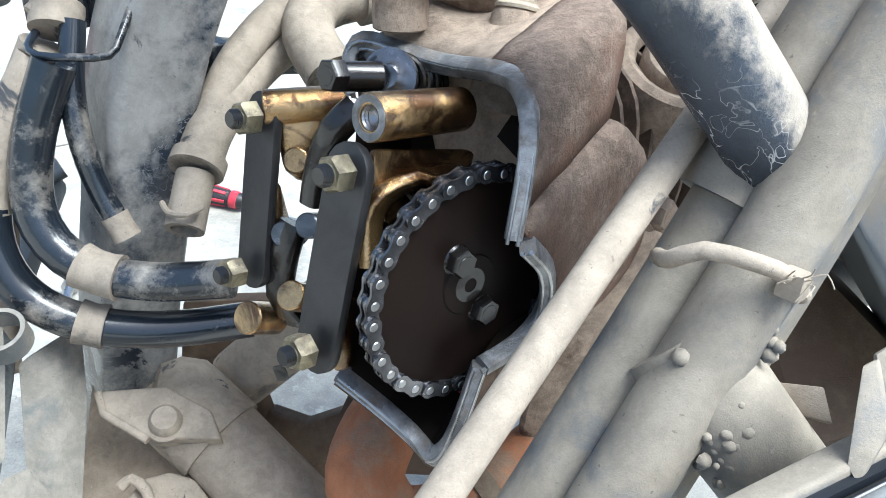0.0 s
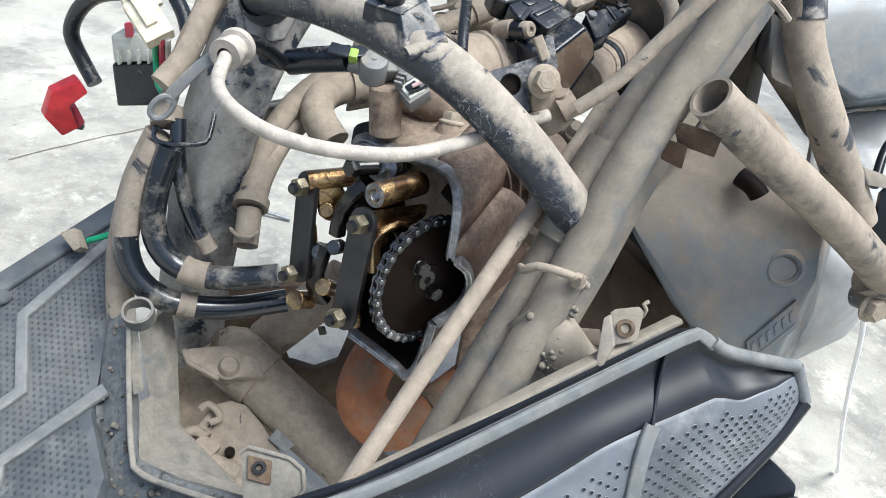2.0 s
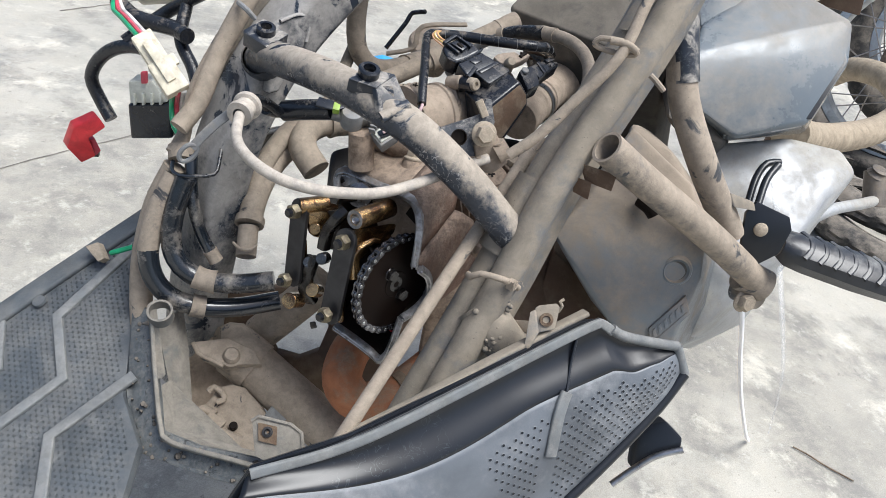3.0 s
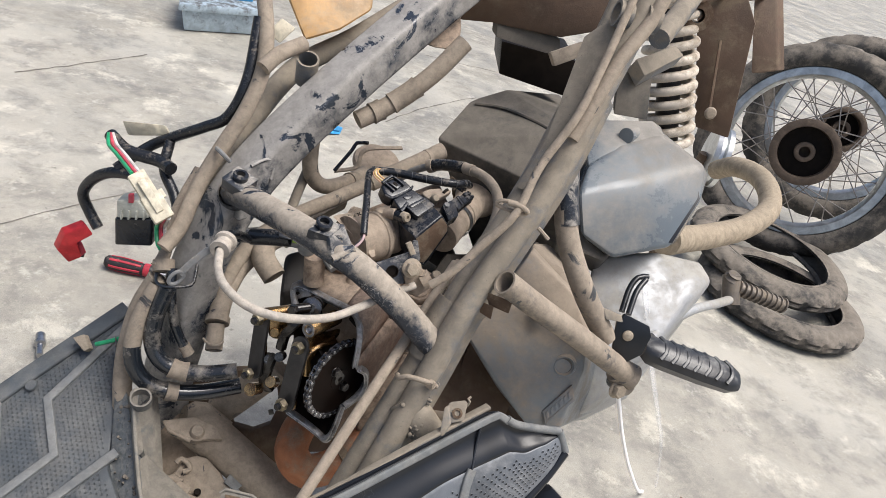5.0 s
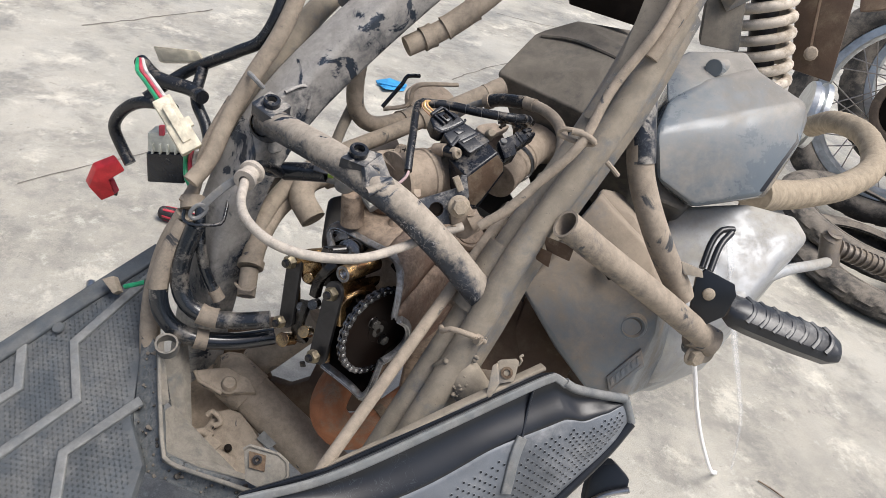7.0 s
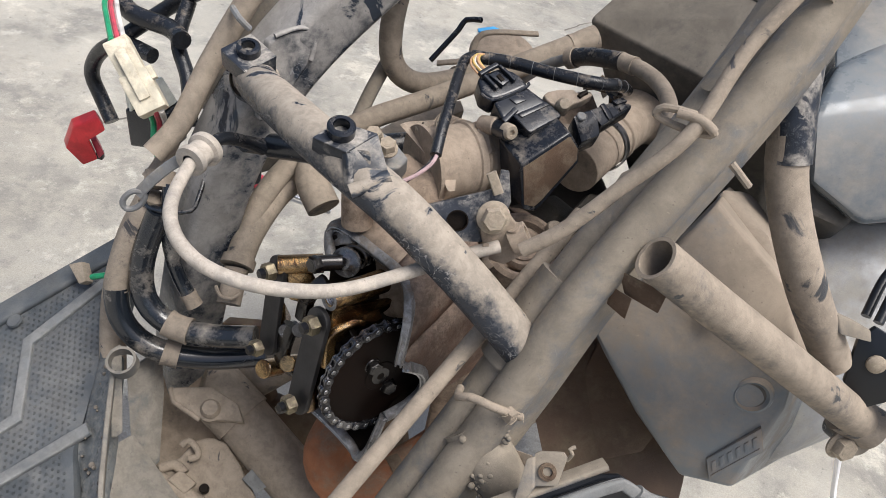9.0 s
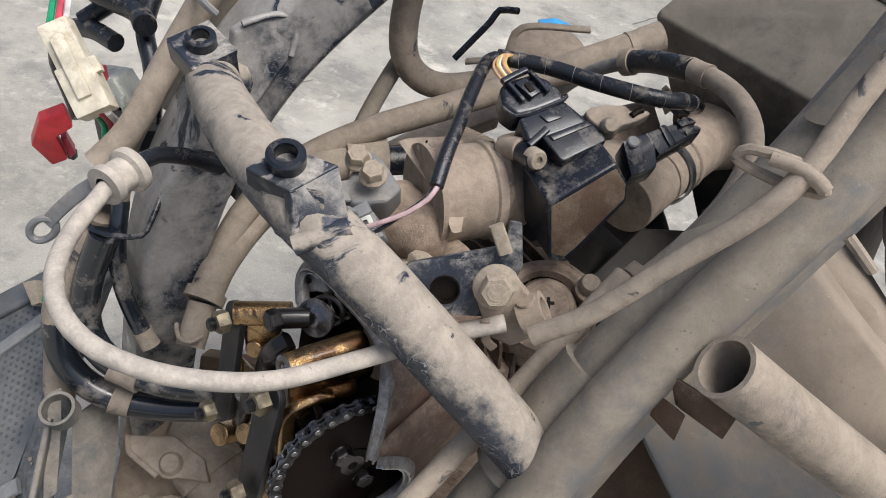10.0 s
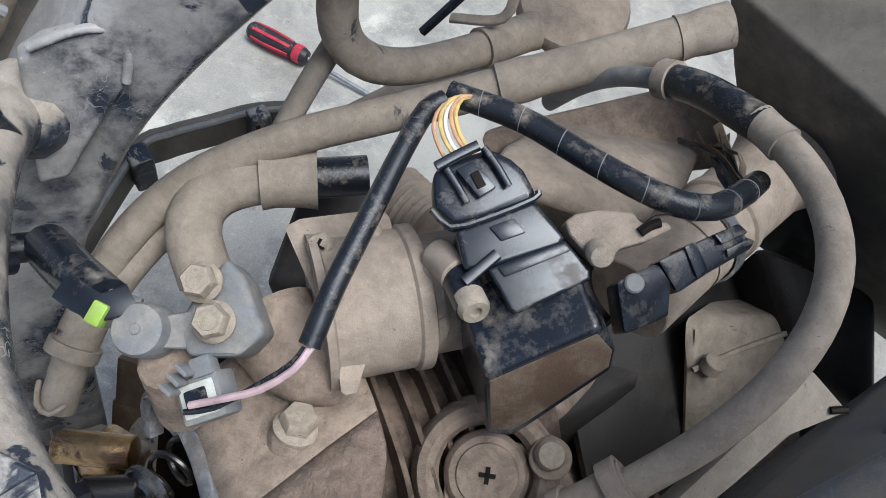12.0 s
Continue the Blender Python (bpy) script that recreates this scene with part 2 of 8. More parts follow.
M_cast = surface("casting_brown_dust", (0.10, 0.062, 0.042), 0.75, 0.0, dust=0.74, dust_color=(0.32, 0.246, 0.186), blotch=30, bump=0.35, up_dust=0.8, lump=0.5, mottle=0.4)
# oily brown of the fins, darkened further for the shade between them
M_fin = surface("fin_brown_oil_shade", (0.055, 0.036, 0.026), 0.6, 0.1, dust=0.42, dust_color=(0.20, 0.145, 0.105), blotch=40, bump=0.3, up_dust=0.5)
M_castred = surface("casting_red_grain", (0.18, 0.105, 0.072), 0.6, 0.1, dust=0.5, dust_color=(0.285, 0.21, 0.162), blotch=40, up_dust=1.3, bump=0.6, lump=0.9, mottle=0.4)
M_castclean = surface("cast_aluminium_sawn", (0.26, 0.26, 0.265), 0.42, 0.7, dust=0.35, dust_color=(0.16, 0.13, 0.105), blotch=70, bump=0.35, vary=0.5)
M_dusty = surface("dust_coated_rubber", (0.05, 0.05, 0.053), 0.6, 0.0, dust=0.80, dust_color=(0.305, 0.255, 0.2), blotch=32, bump=0.2, up_dust=0.5, flake=0.12)
M_hose = surface("black_hose_gloss", (0.012, 0.016, 0.022), 0.18, 0.0, dust=0.36, dust_color=(0.33, 0.295, 0.25), blotch=20, bump=0.05, coat=0.5, up_dust=0.15, flake=0.34)
M_tape = surface("taped_loom", (0.012, 0.014, 0.018), 0.26, 0.0, dust=0.25, blotch=55, bump=0.15, scratch=0.3, up_dust=0.4, flake=0.4)
M_blackplastic = surface("black_plastic", (0.012, 0.015, 0.021), 0.24, 0.0, dust=0.28, dust_color=(0.24, 0.21, 0.175), blotch=45, bump=0.03, up_dust=0.35, flake=0.4)
M_greyplastic = surface("grey_plastic", (0.17, 0.175, 0.18), 0.5, 0.0, dust=0.42, dust_color=(0.26, 0.245, 0.22), blotch=50, bump=0.15)
M_bracket = surface("bracket_black_scuffed", (0.018, 0.023, 0.033), 0.28, 0.0, dust=0.40, dust_color=(0.36, 0.335, 0.30), blotch=45, bump=0.15, scratch=0.4, scratch_color=(0.4, 0.41, 0.42), up_dust=0.45, flake=0.5)
M_flange = surface("leg_shield_muddy", (0.10, 0.11, 0.115), 0.5, 0.0, dust=0.45, dust_color=(0.185, 0.187, 0.178), blotch=150, bump=0.15, second=(0.03, 0.03, 0.03), second_amount=0.3, up_dust=0.3)
M_board = surface("floorboard_plastic", (0.068, 0.078, 0.087), 0.5, 0.0, dust=0.45, dust_color=(0.132, 0.136, 0.136), blotch=16, bump=0.3, scratch=0.2, scratch_color=(0.25, 0.26, 0.26), up_dust=0.3)
M_boardrib = surface("floorboard_rib", (0.14, 0.15, 0.155), 0.6, 0.0, dust=0.5, dust_color=(0.2, 0.203, 0.198), blotch=30, bump=0.1)
M_well = surface("well_plastic_muddy", (0.10, 0.105, 0.105), 0.6, 0.0, dust=0.58, dust_color=(0.235, 0.216, 0.185), blotch=30, bump=0.2, second=(0.04, 0.04, 0.04), second_amount=0.2, up_dust=0.6)
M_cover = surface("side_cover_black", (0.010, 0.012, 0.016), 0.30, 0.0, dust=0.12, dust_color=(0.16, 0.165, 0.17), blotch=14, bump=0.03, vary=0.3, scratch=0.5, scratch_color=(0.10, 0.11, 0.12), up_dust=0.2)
# paler cover plastic: scuffs, plus reflected light put into the grey
M_coverpanel = surface("side_cover_scuff_sheen", (0.11, 0.122, 0.138), 0.36, 0.0, dust=0.45, dust_color=(0.25, 0.26, 0.27), blotch=10, bump=0.04, vary=0.3, scratch=0.4, scratch_color=(0.22, 0.23, 0.24), up_dust=0.2)
M_gold = surface("oiled_aluminium_gold", (0.42, 0.27, 0.12), 0.22, 0.9, blotch=50, vary=0.45, bump=0.2, coat=0.6, second=(0.12, 0.06, 0.025), second_amount=0.5)
M_oilblack = surface("oily_black_steel", (0.014, 0.012, 0.011), 0.25, 0.3, blotch=50, bump=0.1, coat=0.4)
M_steel = surface("bare_steel", (0.42, 0.42, 0.43), 0.3, 1.0, blotch=70, bump=0.1)
M_chain = surface("oily_chain_steel", (0.16, 0.16, 0.17), 0.25, 0.9, blotch=90, bump=0.05, vary=0.4)
M_pedal = surface("worn_pedal", (0.16, 0.14, 0.12), 0.45, 0.6, dust=0.4, dust_color=(0.2, 0.165, 0.125), blotch=40, bump=0.2)
M_pale = surface("pale_rubber", (0.27, 0.25, 0.225), 0.6, 0.0, dust=0.6, dust_color=(0.44, 0.395, 0.34), blotch=50, bump=0.15)
M_brass = surface("yellow_zinc", (0.27, 0.235, 0.16), 0.36, 0.9, dust=0.36, dust_color=(0.14, 0.11, 0.08), blotch=120, bump=0.25, vary=0.45)
M_boltdust = surface("dusty_zinc_bolt", (0.36, 0.31, 0.235), 0.5, 0.5, dust=0.58, dust_color=(0.34, 0.285, 0.22), blotch=120, bump=0.3)
M_strapsteel = surface("dark_strap_steel", (0.05, 0.048, 0.048), 0.42, 0.55, blotch=40, bump=0.1)
# oily insides, holes and slots: their shade is put into this near-black
M_dark = surface("oil_shade_inside", (0.012, 0.009, 0.007), 0.45, 0.2, blotch=40, bump=0.2)
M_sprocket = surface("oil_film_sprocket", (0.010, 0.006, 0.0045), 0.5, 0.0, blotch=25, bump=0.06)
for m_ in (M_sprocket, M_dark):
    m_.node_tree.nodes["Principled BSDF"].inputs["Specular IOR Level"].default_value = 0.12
M_alu = surface("cover_aluminium", (0.34, 0.35, 0.36), 0.44, 0.35, dust=0.46, dust_color=(0.36, 0.345, 0.31), blotch=10, bump=0.12, up_dust=0.5)
M_vcover = surface("crankcase_cover_grey", (0.15, 0.17, 0.188), 0.32, 0.3, dust=0.38, dust_color=(0.275, 0.228, 0.178), blotch=5, bump=0.06, up_dust=1.3)
M_airbox = surface("airbox_plastic_grey", (0.11, 0.132, 0.15), 0.2, 0.0, dust=0.36, dust_color=(0.26, 0.245, 0.22), blotch=5, bump=0.02, up_dust=0.8, coat=0.25)
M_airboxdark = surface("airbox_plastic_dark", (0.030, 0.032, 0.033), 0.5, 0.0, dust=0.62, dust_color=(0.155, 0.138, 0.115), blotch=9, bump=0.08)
# near-black case colour: shade of the engine cavity put into the colour
M_deep = surface("shade_black_case", (0.016, 0.013, 0.011), 0.55, 0.1, dust=0.3, dust_color=(0.05, 0.043, 0.035), blotch=18, bump=0.2)
M_tan = surface("dust_tan_throttle", (0.15, 0.125, 0.10), 0.6, 0.0, dust=0.72, dust_color=(0.335, 0.272, 0.212), blotch=30, bump=0.35)
M_orange = surface("rust_orange_exhaust", (0.34, 0.135, 0.06), 0.75, 0.1, dust=0.38, dust_color=(0.29, 0.19, 0.125), blotch=30, bump=0.4)
M_rust = surface("rusty_plate", (0.11, 0.068, 0.042), 0.75, 0.2, dust=0.45, dust_color=(0.21, 0.16, 0.11), blotch=30, bump=0.4)
M_mudguard = surface("brown_mudguard", (0.10, 0.06, 0.036), 0.6, 0.0, dust=0.4, dust_color=(0.18, 0.135, 0.09), blotch=14, bump=0.25)
M_white = surface("ivory_connector", (0.60, 0.55, 0.43), 0.4, 0.0, dust=0.3, dust_color=(0.42, 0.35, 0.26), blotch=60, bump=0.08)
M_clear = surface("milky_connector", (0.55, 0.56, 0.50), 0.3, 0.0, dust=0.2, blotch=60, bump=0.05)
M_red = surface("red_terminal_cover", (0.50, 0.025, 0.03), 0.35, 0.0, dust=0.08, blotch=60, bump=0.05)
M_green = surface("green_wire", (0.015, 0.30, 0.13), 0.4, blotch=60, bump=0.0)
M_pink = surface("pink_wire", (0.46, 0.33, 0.34), 0.4, blotch=60, bump=0.0)
M_redwire = surface("red_wire", (0.5, 0.06, 0.09), 0.4, blotch=60, bump=0.0)
M_whitewire = surface("white_wire", (0.6, 0.58, 0.55), 0.45, blotch=60, bump=0.0)
M_yellow = surface("yellow_wire", (0.58, 0.42, 0.14), 0.45, dust=0.25, blotch=90, bump=0.0)
M_orangewire = surface("orange_wire", (0.52, 0.30, 0.17), 0.45, dust=0.25, blotch=90, bump=0.0)
M_lime = surface("lime_lock", (0.26, 0.40, 0.06), 0.4, dust=0.2, blotch=60, bump=0.05)
M_pegrubber = surface("peg_rubber", (0.018, 0.02, 0.024), 0.36, 0.0, dust=0.24, dust_color=(0.2, 0.2, 0.195), blotch=30, bump=0.1, up_dust=0.6, coat=0.2)
M_tyre = surface("tyre_rubber", (0.03, 0.029, 0.028), 0.75, 0.0, dust=0.5, dust_color=(0.20, 0.175, 0.145), blotch=10, bump=0.25)
M_rim = surface("worn_alloy_rim", (0.55, 0.57, 0.58), 0.3, 0.9, dust=0.12, blotch=20, bump=0.08)
M_spoke = surface("dull_spoke", (0.34, 0.31, 0.28), 0.4, 0.85, blotch=40, bump=0.1)
M_hub = surface("rusty_hub", (0.12, 0.09, 0.068), 0.6, 0.4, dust=0.35, dust_color=(0.2, 0.155, 0.11), blotch=30, bump=0.25)
M_spring = surface("cream_spring", (0.55, 0.49, 0.41), 0.4, 0.0, dust=0.42, dust_color=(0.31, 0.26, 0.2), blotch=30, bump=0.1)
M_beige = surface("beige_hose", (0.33, 0.27, 0.195), 0.75, 0.0, dust=0.4, dust_color=(0.36, 0.30, 0.22), blotch=60, bump=0.5)
M_blue = surface("blue_tub", (0.04, 0.27, 0.55), 0.35, 0.0, blotch=20, bump=0.05)
M_tub = surface("dirty_clear_tub", (0.34, 0.42, 0.48), 0.3, 0.0, dust=0.4, dust_color=(0.10, 0.10, 0.10), blotch=26, bump=0.1)
M_handle_black = surface("handle_black_rubber", (0.02, 0.016, 0.018), 0.5, 0.0, dust=0.2, blotch=60, bump=0.1)
M_handle_red = surface("handle_red", (0.42, 0.03, 0.05), 0.4, 0.0, dust=0.15, blotch=60, bump=0.05)
M_strapwhite = surface("white_strap", (0.85, 0.85, 0.86), 0.4, 0.0, blotch=60, bump=0.05, vary=0.05)
M_bottle = surface("amber_bottle", (0.45, 0.27, 0.11), 0.35, 0.0, dust=0.4, dust_color=(0.42, 0.31, 0.20), blotch=20, bump=0.1)


def clear_film():
    m = bpy.data.materials.new("clear_film")
    m.use_nodes = True
    b = m.node_tree.nodes["Principled BSDF"]
    b.inputs["Base Color"].default_value = (0.8, 0.82, 0.84, 1)
    b.inputs["Roughness"].default_value = 0.12
    b.inputs["Alpha"].default_value = 0.22
    return m


M_film = clear_film()


def concrete():
    """Worn workshop floor: pale cement, dark oil stains, damp patches, pits."""
    m = bpy.data.materials.new("workshop_concrete")
    m.use_nodes = True
    nt = m.node_tree
    N, L = nt.nodes, nt.links
    bsdf = N["Principled BSDF"]
    tc = N.new("ShaderNodeTexCoord")

    def nz(scale, detail=8.0, rough=0.6, dist=0.0):
        n = N.new("ShaderNodeTexNoise")
        n.inputs["Scale"].default_value = scale
        n.inputs["Detail"].default_value = detail
        n.inputs["Roughness"].default_value = rough
        n.inputs["Distortion"].default_value = dist
        L.new(tc.outputs["Object"], n.inputs["Vector"])
        return n.outputs["Fac"]

    def rng(src, lo, hi, a=0.0, b=1.0):
        r = N.new("ShaderNodeMapRange")
        r.interpolation_type = "SMOOTHSTEP"
        for k, v in (("From Min", lo), ("From Max", hi), ("To Min", a), ("To Max", b)):
            r.inputs[k].default_value = v
        L.new(src, r.inputs["Value"])
        return r.outputs["Result"]

    def mx(fac, a, b, kind="MIX"):
        x = N.new("ShaderNodeMix")
        x.data_type = "RGBA"
        x.blend_type = kind
        if isinstance(fac, float):
            x.inputs["Factor"].default_value = fac
        else:
            L.new(fac, x.inputs["Factor"])
        for i, v in ((6, a), (7, b)):
            if isinstance(v, tuple):
                x.inputs[i].default_value = (*v, 1)
            else:
                L.new(v, x.inputs[i])
        return x.outputs[2]

    col = mx(rng(nz(1.6, 6, 0.6, 0.1), 0.32, 0.66), (0.265, 0.25, 0.215), (0.45, 0.43, 0.375))
    col = mx(rng(nz(5.5, 9, 0.7, 0.15), 0.44, 0.62, 0.0, 0.8), col, (0.20, 0.192, 0.173))
    col = mx(rng(nz(4.2, 9, 0.74, 0.1), 0.54, 0.64, 0.0, 0.85), col, (0.60, 0.57, 0.485))
    col = mx(rng(nz(14.0, 9, 0.74, 0.1), 0.56, 0.68, 0.0, 0.6), col, (0.58, 0.56, 0.49))
    col = mx(rng(nz(21.0, 10, 0.8, 0.2), 0.44, 0.60, 0.0, 0.45), col, (0.43, 0.40, 0.335))
    col = mx(rng(nz(11.0, 10, 0.82, 0.3), 0.40, 0.30, 0.0, 0.6), col, (0.17, 0.163, 0.145))
    col = mx(rng(nz(34.0, 6, 0.7), 0.58, 0.72, 0.0, 0.5), col, (0.58, 0.56, 0.50))
    col = mx(rng(nz(60.0, 5, 0.7), 0.3, 0.38, 0.7, 0.0), col, (0.14, 0.132, 0.117))
    col = mx(0.4, col, mx(rng(nz(420.0, 4, 0.8), 0.3, 0.7), (0.3, 0.3, 0.3), (0.7, 0.7, 0.7)), "OVERLAY")
    L.new(col, bsdf.inputs["Base Color"])
    L.new(rng(nz(3.0, 6, 0.6), 0.35, 0.65, 0.28, 0.7), bsdf.inputs["Roughness"])
    b = N.new("ShaderNodeBump")
    b.inputs["Strength"].default_value = 0.35
    b.inputs["Distance"].default_value = 0.004
    L.new(nz(70.0, 8, 0.7), b.inputs["Height"])
    L.new(b.outputs["Normal"], bsdf.inputs["Normal"])
    return m


M_floor = concrete()

# ---- ground ----
bm = bmesh.new()
bmesh.ops.create_grid(bm, x_segments=2, y_segments=2, size=60)
floor = part("ground", bm, M_floor, smooth=False)
tagged(floor, "worn grey workshop concrete with oil stains and hairline cracks", "floor", kind="structure")


def crack(pts, width):
    """A hairline crack: a ragged dark groove with chipped lips."""
    own = bmesh.new()
    P = curve_points(pts, 0.03)
    row = []
    for i, p in enumerate(P):
        t = (P[min(i + 1, len(P) - 1)] - P[max(i - 1, 0)]).normalized()
        s = V((-t.y, t.x, 0)) * width * random.uniform(0.25, 1.0)
        j = V((random.uniform(-1, 1), random.uniform(-1, 1), 0)) * width * 1.2
        row.append((own.verts.new(p + j + s + V((0, 0, 0.0012))), own.verts.new(p + j + V((0, 0, 0.0006))), own.verts.new(p + j - s + V((0, 0, 0.0012)))))
    for a, b in zip(row, row[1:]):
        own.faces.new((a[0], a[1], b[1], b[0]))
        own.faces.new((a[1], a[2], b[2], b[1]))
    return own


M_crack = surface("crack_dirt", (0.17, 0.155, 0.135), 0.9, blotch=20, bump=0.1)
for pts, w in ((( (-0.6150, 1.1140, 0.0000), (-0.5196, 1.2225, 0.0000), (-0.4360, 1.3074, 0.0000), (-0.3193, 1.4222, 0.0000)), 0.006),
               (( (-0.7596, 1.9861, -0.0000), (-0.6144, 2.1671, 0.0000), (-0.4570, 2.3603, 0.0000)), 0.010),
               (( (0.3787, 2.2006, -0.0000), (0.5610, 2.4282, 0.0000), (0.8297, 2.6949, 0.0000)), 0.008),
               (( (0.6658, 3.1532, 0.0000), (0.7783, 3.1447, 0.0000), (1.0425, 3.1487, 0.0000)), 0.012)):
    c = part("ground_crack", crack(pts, w * 0.4), M_crack, floor)

# ---- motorcycle frame ----
LAT = V((0.66, -0.735, 0.144)).normalized()   # out of the bike's near side
FWD = V((-0.744, -0.668, 0.0)).normalized()
UPB = FWD.cross(LAT)
if UPB.z < 0:
    UPB = -UPB
frame_bike = thing("bike_chassis", "dust-coated steel motorcycle frame with scratched black paint", "frame", (0.1, 0.26, 0.55))


def rrect(w, h, r=0.006, n=3):
    """A rectangle with rounded corners."""
    out = []
    for cx, cy, a0 in ((w / 2 - r, h / 2 - r, 0), (-w / 2 + r, h / 2 - r, 90), (-w / 2 + r, -h / 2 + r, 180), (w / 2 - r, -h / 2 + r, 270)):
        for k in range(n + 1):
            a = radians(a0 + 90 * k / n)
            out.append((cx + r * math.cos(a), cy + r * math.sin(a)))
    return out


def facing(a, b, c):
    """The unit normal of three points, turned to the bike's near side."""
    n = (V(b) - V(a)).cross(V(c) - V(a)).normalized()
    return n if n.dot(V((0.1, -0.8, 0.6))) > 0 else -n


RAIL = [ (0.0383, 0.1725, 0.3263), (0.0714, 0.2082, 0.4098), (0.1108, 0.2508, 0.5077), (0.1391, 0.2814, 0.5892), (0.1977, 0.3352, 0.7005), (0.2334, 0.3798, 0.7904), (0.2726, 0.4333, 0.8849), (0.2913, 0.4616, 0.9283)]
part("rail_tube", tube(RAIL, 0.0128, 18), M_rail, frame_bike, "dusty outer rail tube")
INNER_RAIL = [ (0.0258, 0.1924, 0.3136), (0.0573, 0.2246, 0.3931), (0.0992, 0.2671, 0.4935), (0.1329, 0.3017, 0.5772), (0.1880, 0.3587, 0.6858), (0.2177, 0.3976, 0.7611), (0.2447, 0.4394, 0.8354), (0.2656, 0.4750, 0.8961)]
part("rail_tube", tube(INNER_RAIL, 0.0135, 18), M_rail, frame_bike, "dusty inner rail tube")
part("rail_web", sweep([ (0.0662, 0.1857, 0.3372), (0.0923, 0.2195, 0.4061), (0.1307, 0.2622, 0.5020), (0.1583, 0.2939, 0.5776), (0.2174, 0.3494, 0.6966), (0.2508, 0.3921, 0.7861)], rrect(0.006, 0.030, 0.0025), up=LAT.cross(V((0.3, 0.4, 0.85)))), M_rail, frame_bike, "scuffed flat web between the rail tubes")
part("rail_plate", slab([ (0.1746, 0.3453, 0.6905), (0.1981, 0.3710, 0.7402), (0.2203, 0.4250, 0.8343), (0.2461, 0.4307, 0.8620), (0.2401, 0.4088, 0.8263), (0.2100, 0.3604, 0.7413), (0.1916, 0.3356, 0.6958)], LAT * -0.006, 0.0015), M_rail, frame_bike, "flat stiffening plate, grey with dust")
part("gusset", slab([ (0.1354, 0.2999, 0.5937), (0.1508, 0.3177, 0.6406), (0.1629, 0.3182, 0.6527), (0.1520, 0.2962, 0.6084), (0.1440, 0.2930, 0.5935)], LAT * -0.012, 0.0015), M_rail, frame_bike, "welded gusset plate")
# cross tube between spine and near rail, with two threaded brackets
CR = [(-0.1000, 0.4300, 0.5830), (-0.0930, 0.4080, 0.5960), (-0.0804, 0.3828, 0.6047), (-0.0562, 0.3467, 0.6146), (-0.0317, 0.3181, 0.6193), (-0.0053, 0.2974, 0.6171), (0.0264, 0.2845, 0.6058), (0.0638, 0.2755, 0.5815), (0.0940, 0.2735, 0.5555), (0.1180, 0.2722, 0.5335)]
part("cross_tube", tube(CR, 0.0138, 24), M_cross, frame_bike, "scratched cross tube, black paint under dust")
part("saddle_plate", tube([(0.1082, 0.2764, 0.5170), (0.1178, 0.2861, 0.5414), (0.1261, 0.2947, 0.5620), (0.1310, 0.2998, 0.5735)], 0.0176, 22), M_rail, frame_bike, "saddle plate under the end of the cross tube")


def bracket(top, axis, wide):
    """A folded bracket with a welded nut, standing on the cross tube."""
    n = V((0.0, -0.30, 0.95)).normalized()
    a = (V(axis) - n * V(axis).dot(n)).normalized()
    s = n.cross(a)
    M = Matrix((a, s, n)).transposed()
    t = V(top)
    b = part("bracket", box(t - n * 0.0015, (wide, wide * 0.95, 0.003), M, 0.0008), M_bracket, frame_bike, "folded bracket plate")
    part("bracket_leg", box(t + a * (wide / 2 - 0.0012) - n * 0.009, (0.0026, wide * 0.9, 0.018), M, 0.0008), M_bracket, b)
    part("bracket_leg", box(t - s * (wide / 2 - 0.0012) - n * 0.007, (wide * 0.92, 0.0026, 0.013), M, 0.0008), M_bracket, b)
    nb = lathe(t, n, [(0.0078, -0.001), (0.0078, 0.0052), (0.0066, 0.0062), (0.0046, 0.0062), (0.0042, 0.005), (0.0044, 0.004), (0.0042, 0.003), (0.0042, -0.004), (0, -0.004)], 20)
    part("weld_nut", nb, M_blackplastic, b, "black weld nut with open thread")
    return b


bracket((-0.095, 0.399, 0.619), (0.8, -0.6, 0.1), 0.026)
TOPB = [V(p) for p in [(-0.0298, 0.2926, 0.6354), (-0.0189, 0.3076, 0.6401), (0.0035, 0.3053, 0.6394), (-0.0101, 0.2880, 0.6339)]]
NB = V((0.0, -0.30, 0.95)).normalized()
nbk = part("bracket", slab(TOPB, NB * -0.0028, 0.0010, segments=3), M_bracket, frame_bike, "folded bracket plate")
part("bracket_leg", slab([TOPB[0], TOPB[3], TOPB[3] - NB * 0.016, TOPB[0] - NB * 0.011], (0.0022, 0.0016, 0.0), 0.0008), M_bracket, nbk, "folded side of the bracket")
part("bracket_skirt", slab([TOPB[3] - NB * 0.0006, TOPB[2] - NB * 0.0006, V((0.0146, 0.2885, 0.6252)), V((-0.0040, 0.2790, 0.6159))], (-0.0030, 0.0012, -0.0016), 0.0010), M_bracket, nbk, "skirt of the bracket running down to the tube")
part("skirt_fillet", tube([(0.0146, 0.2885, 0.6252), (-0.0040, 0.2790, 0.6159)], 0.0042, 14), M_cross, nbk, "weld fillet on the tube")
part("weld_nut", lathe((-0.0160, 0.3000, 0.6377), NB, [(0.0078, -0.001), (0.0078, 0.0052), (0.0066, 0.0062), (0.0046, 0.0062), (0.0042, 0.005), (0.0045, 0.004), (0.0042, 0.003), (0.0045, 0.002), (0.0042, -0.004), (0, -0.004)], 22), M_blackplastic, nbk, "black weld nut with open thread")
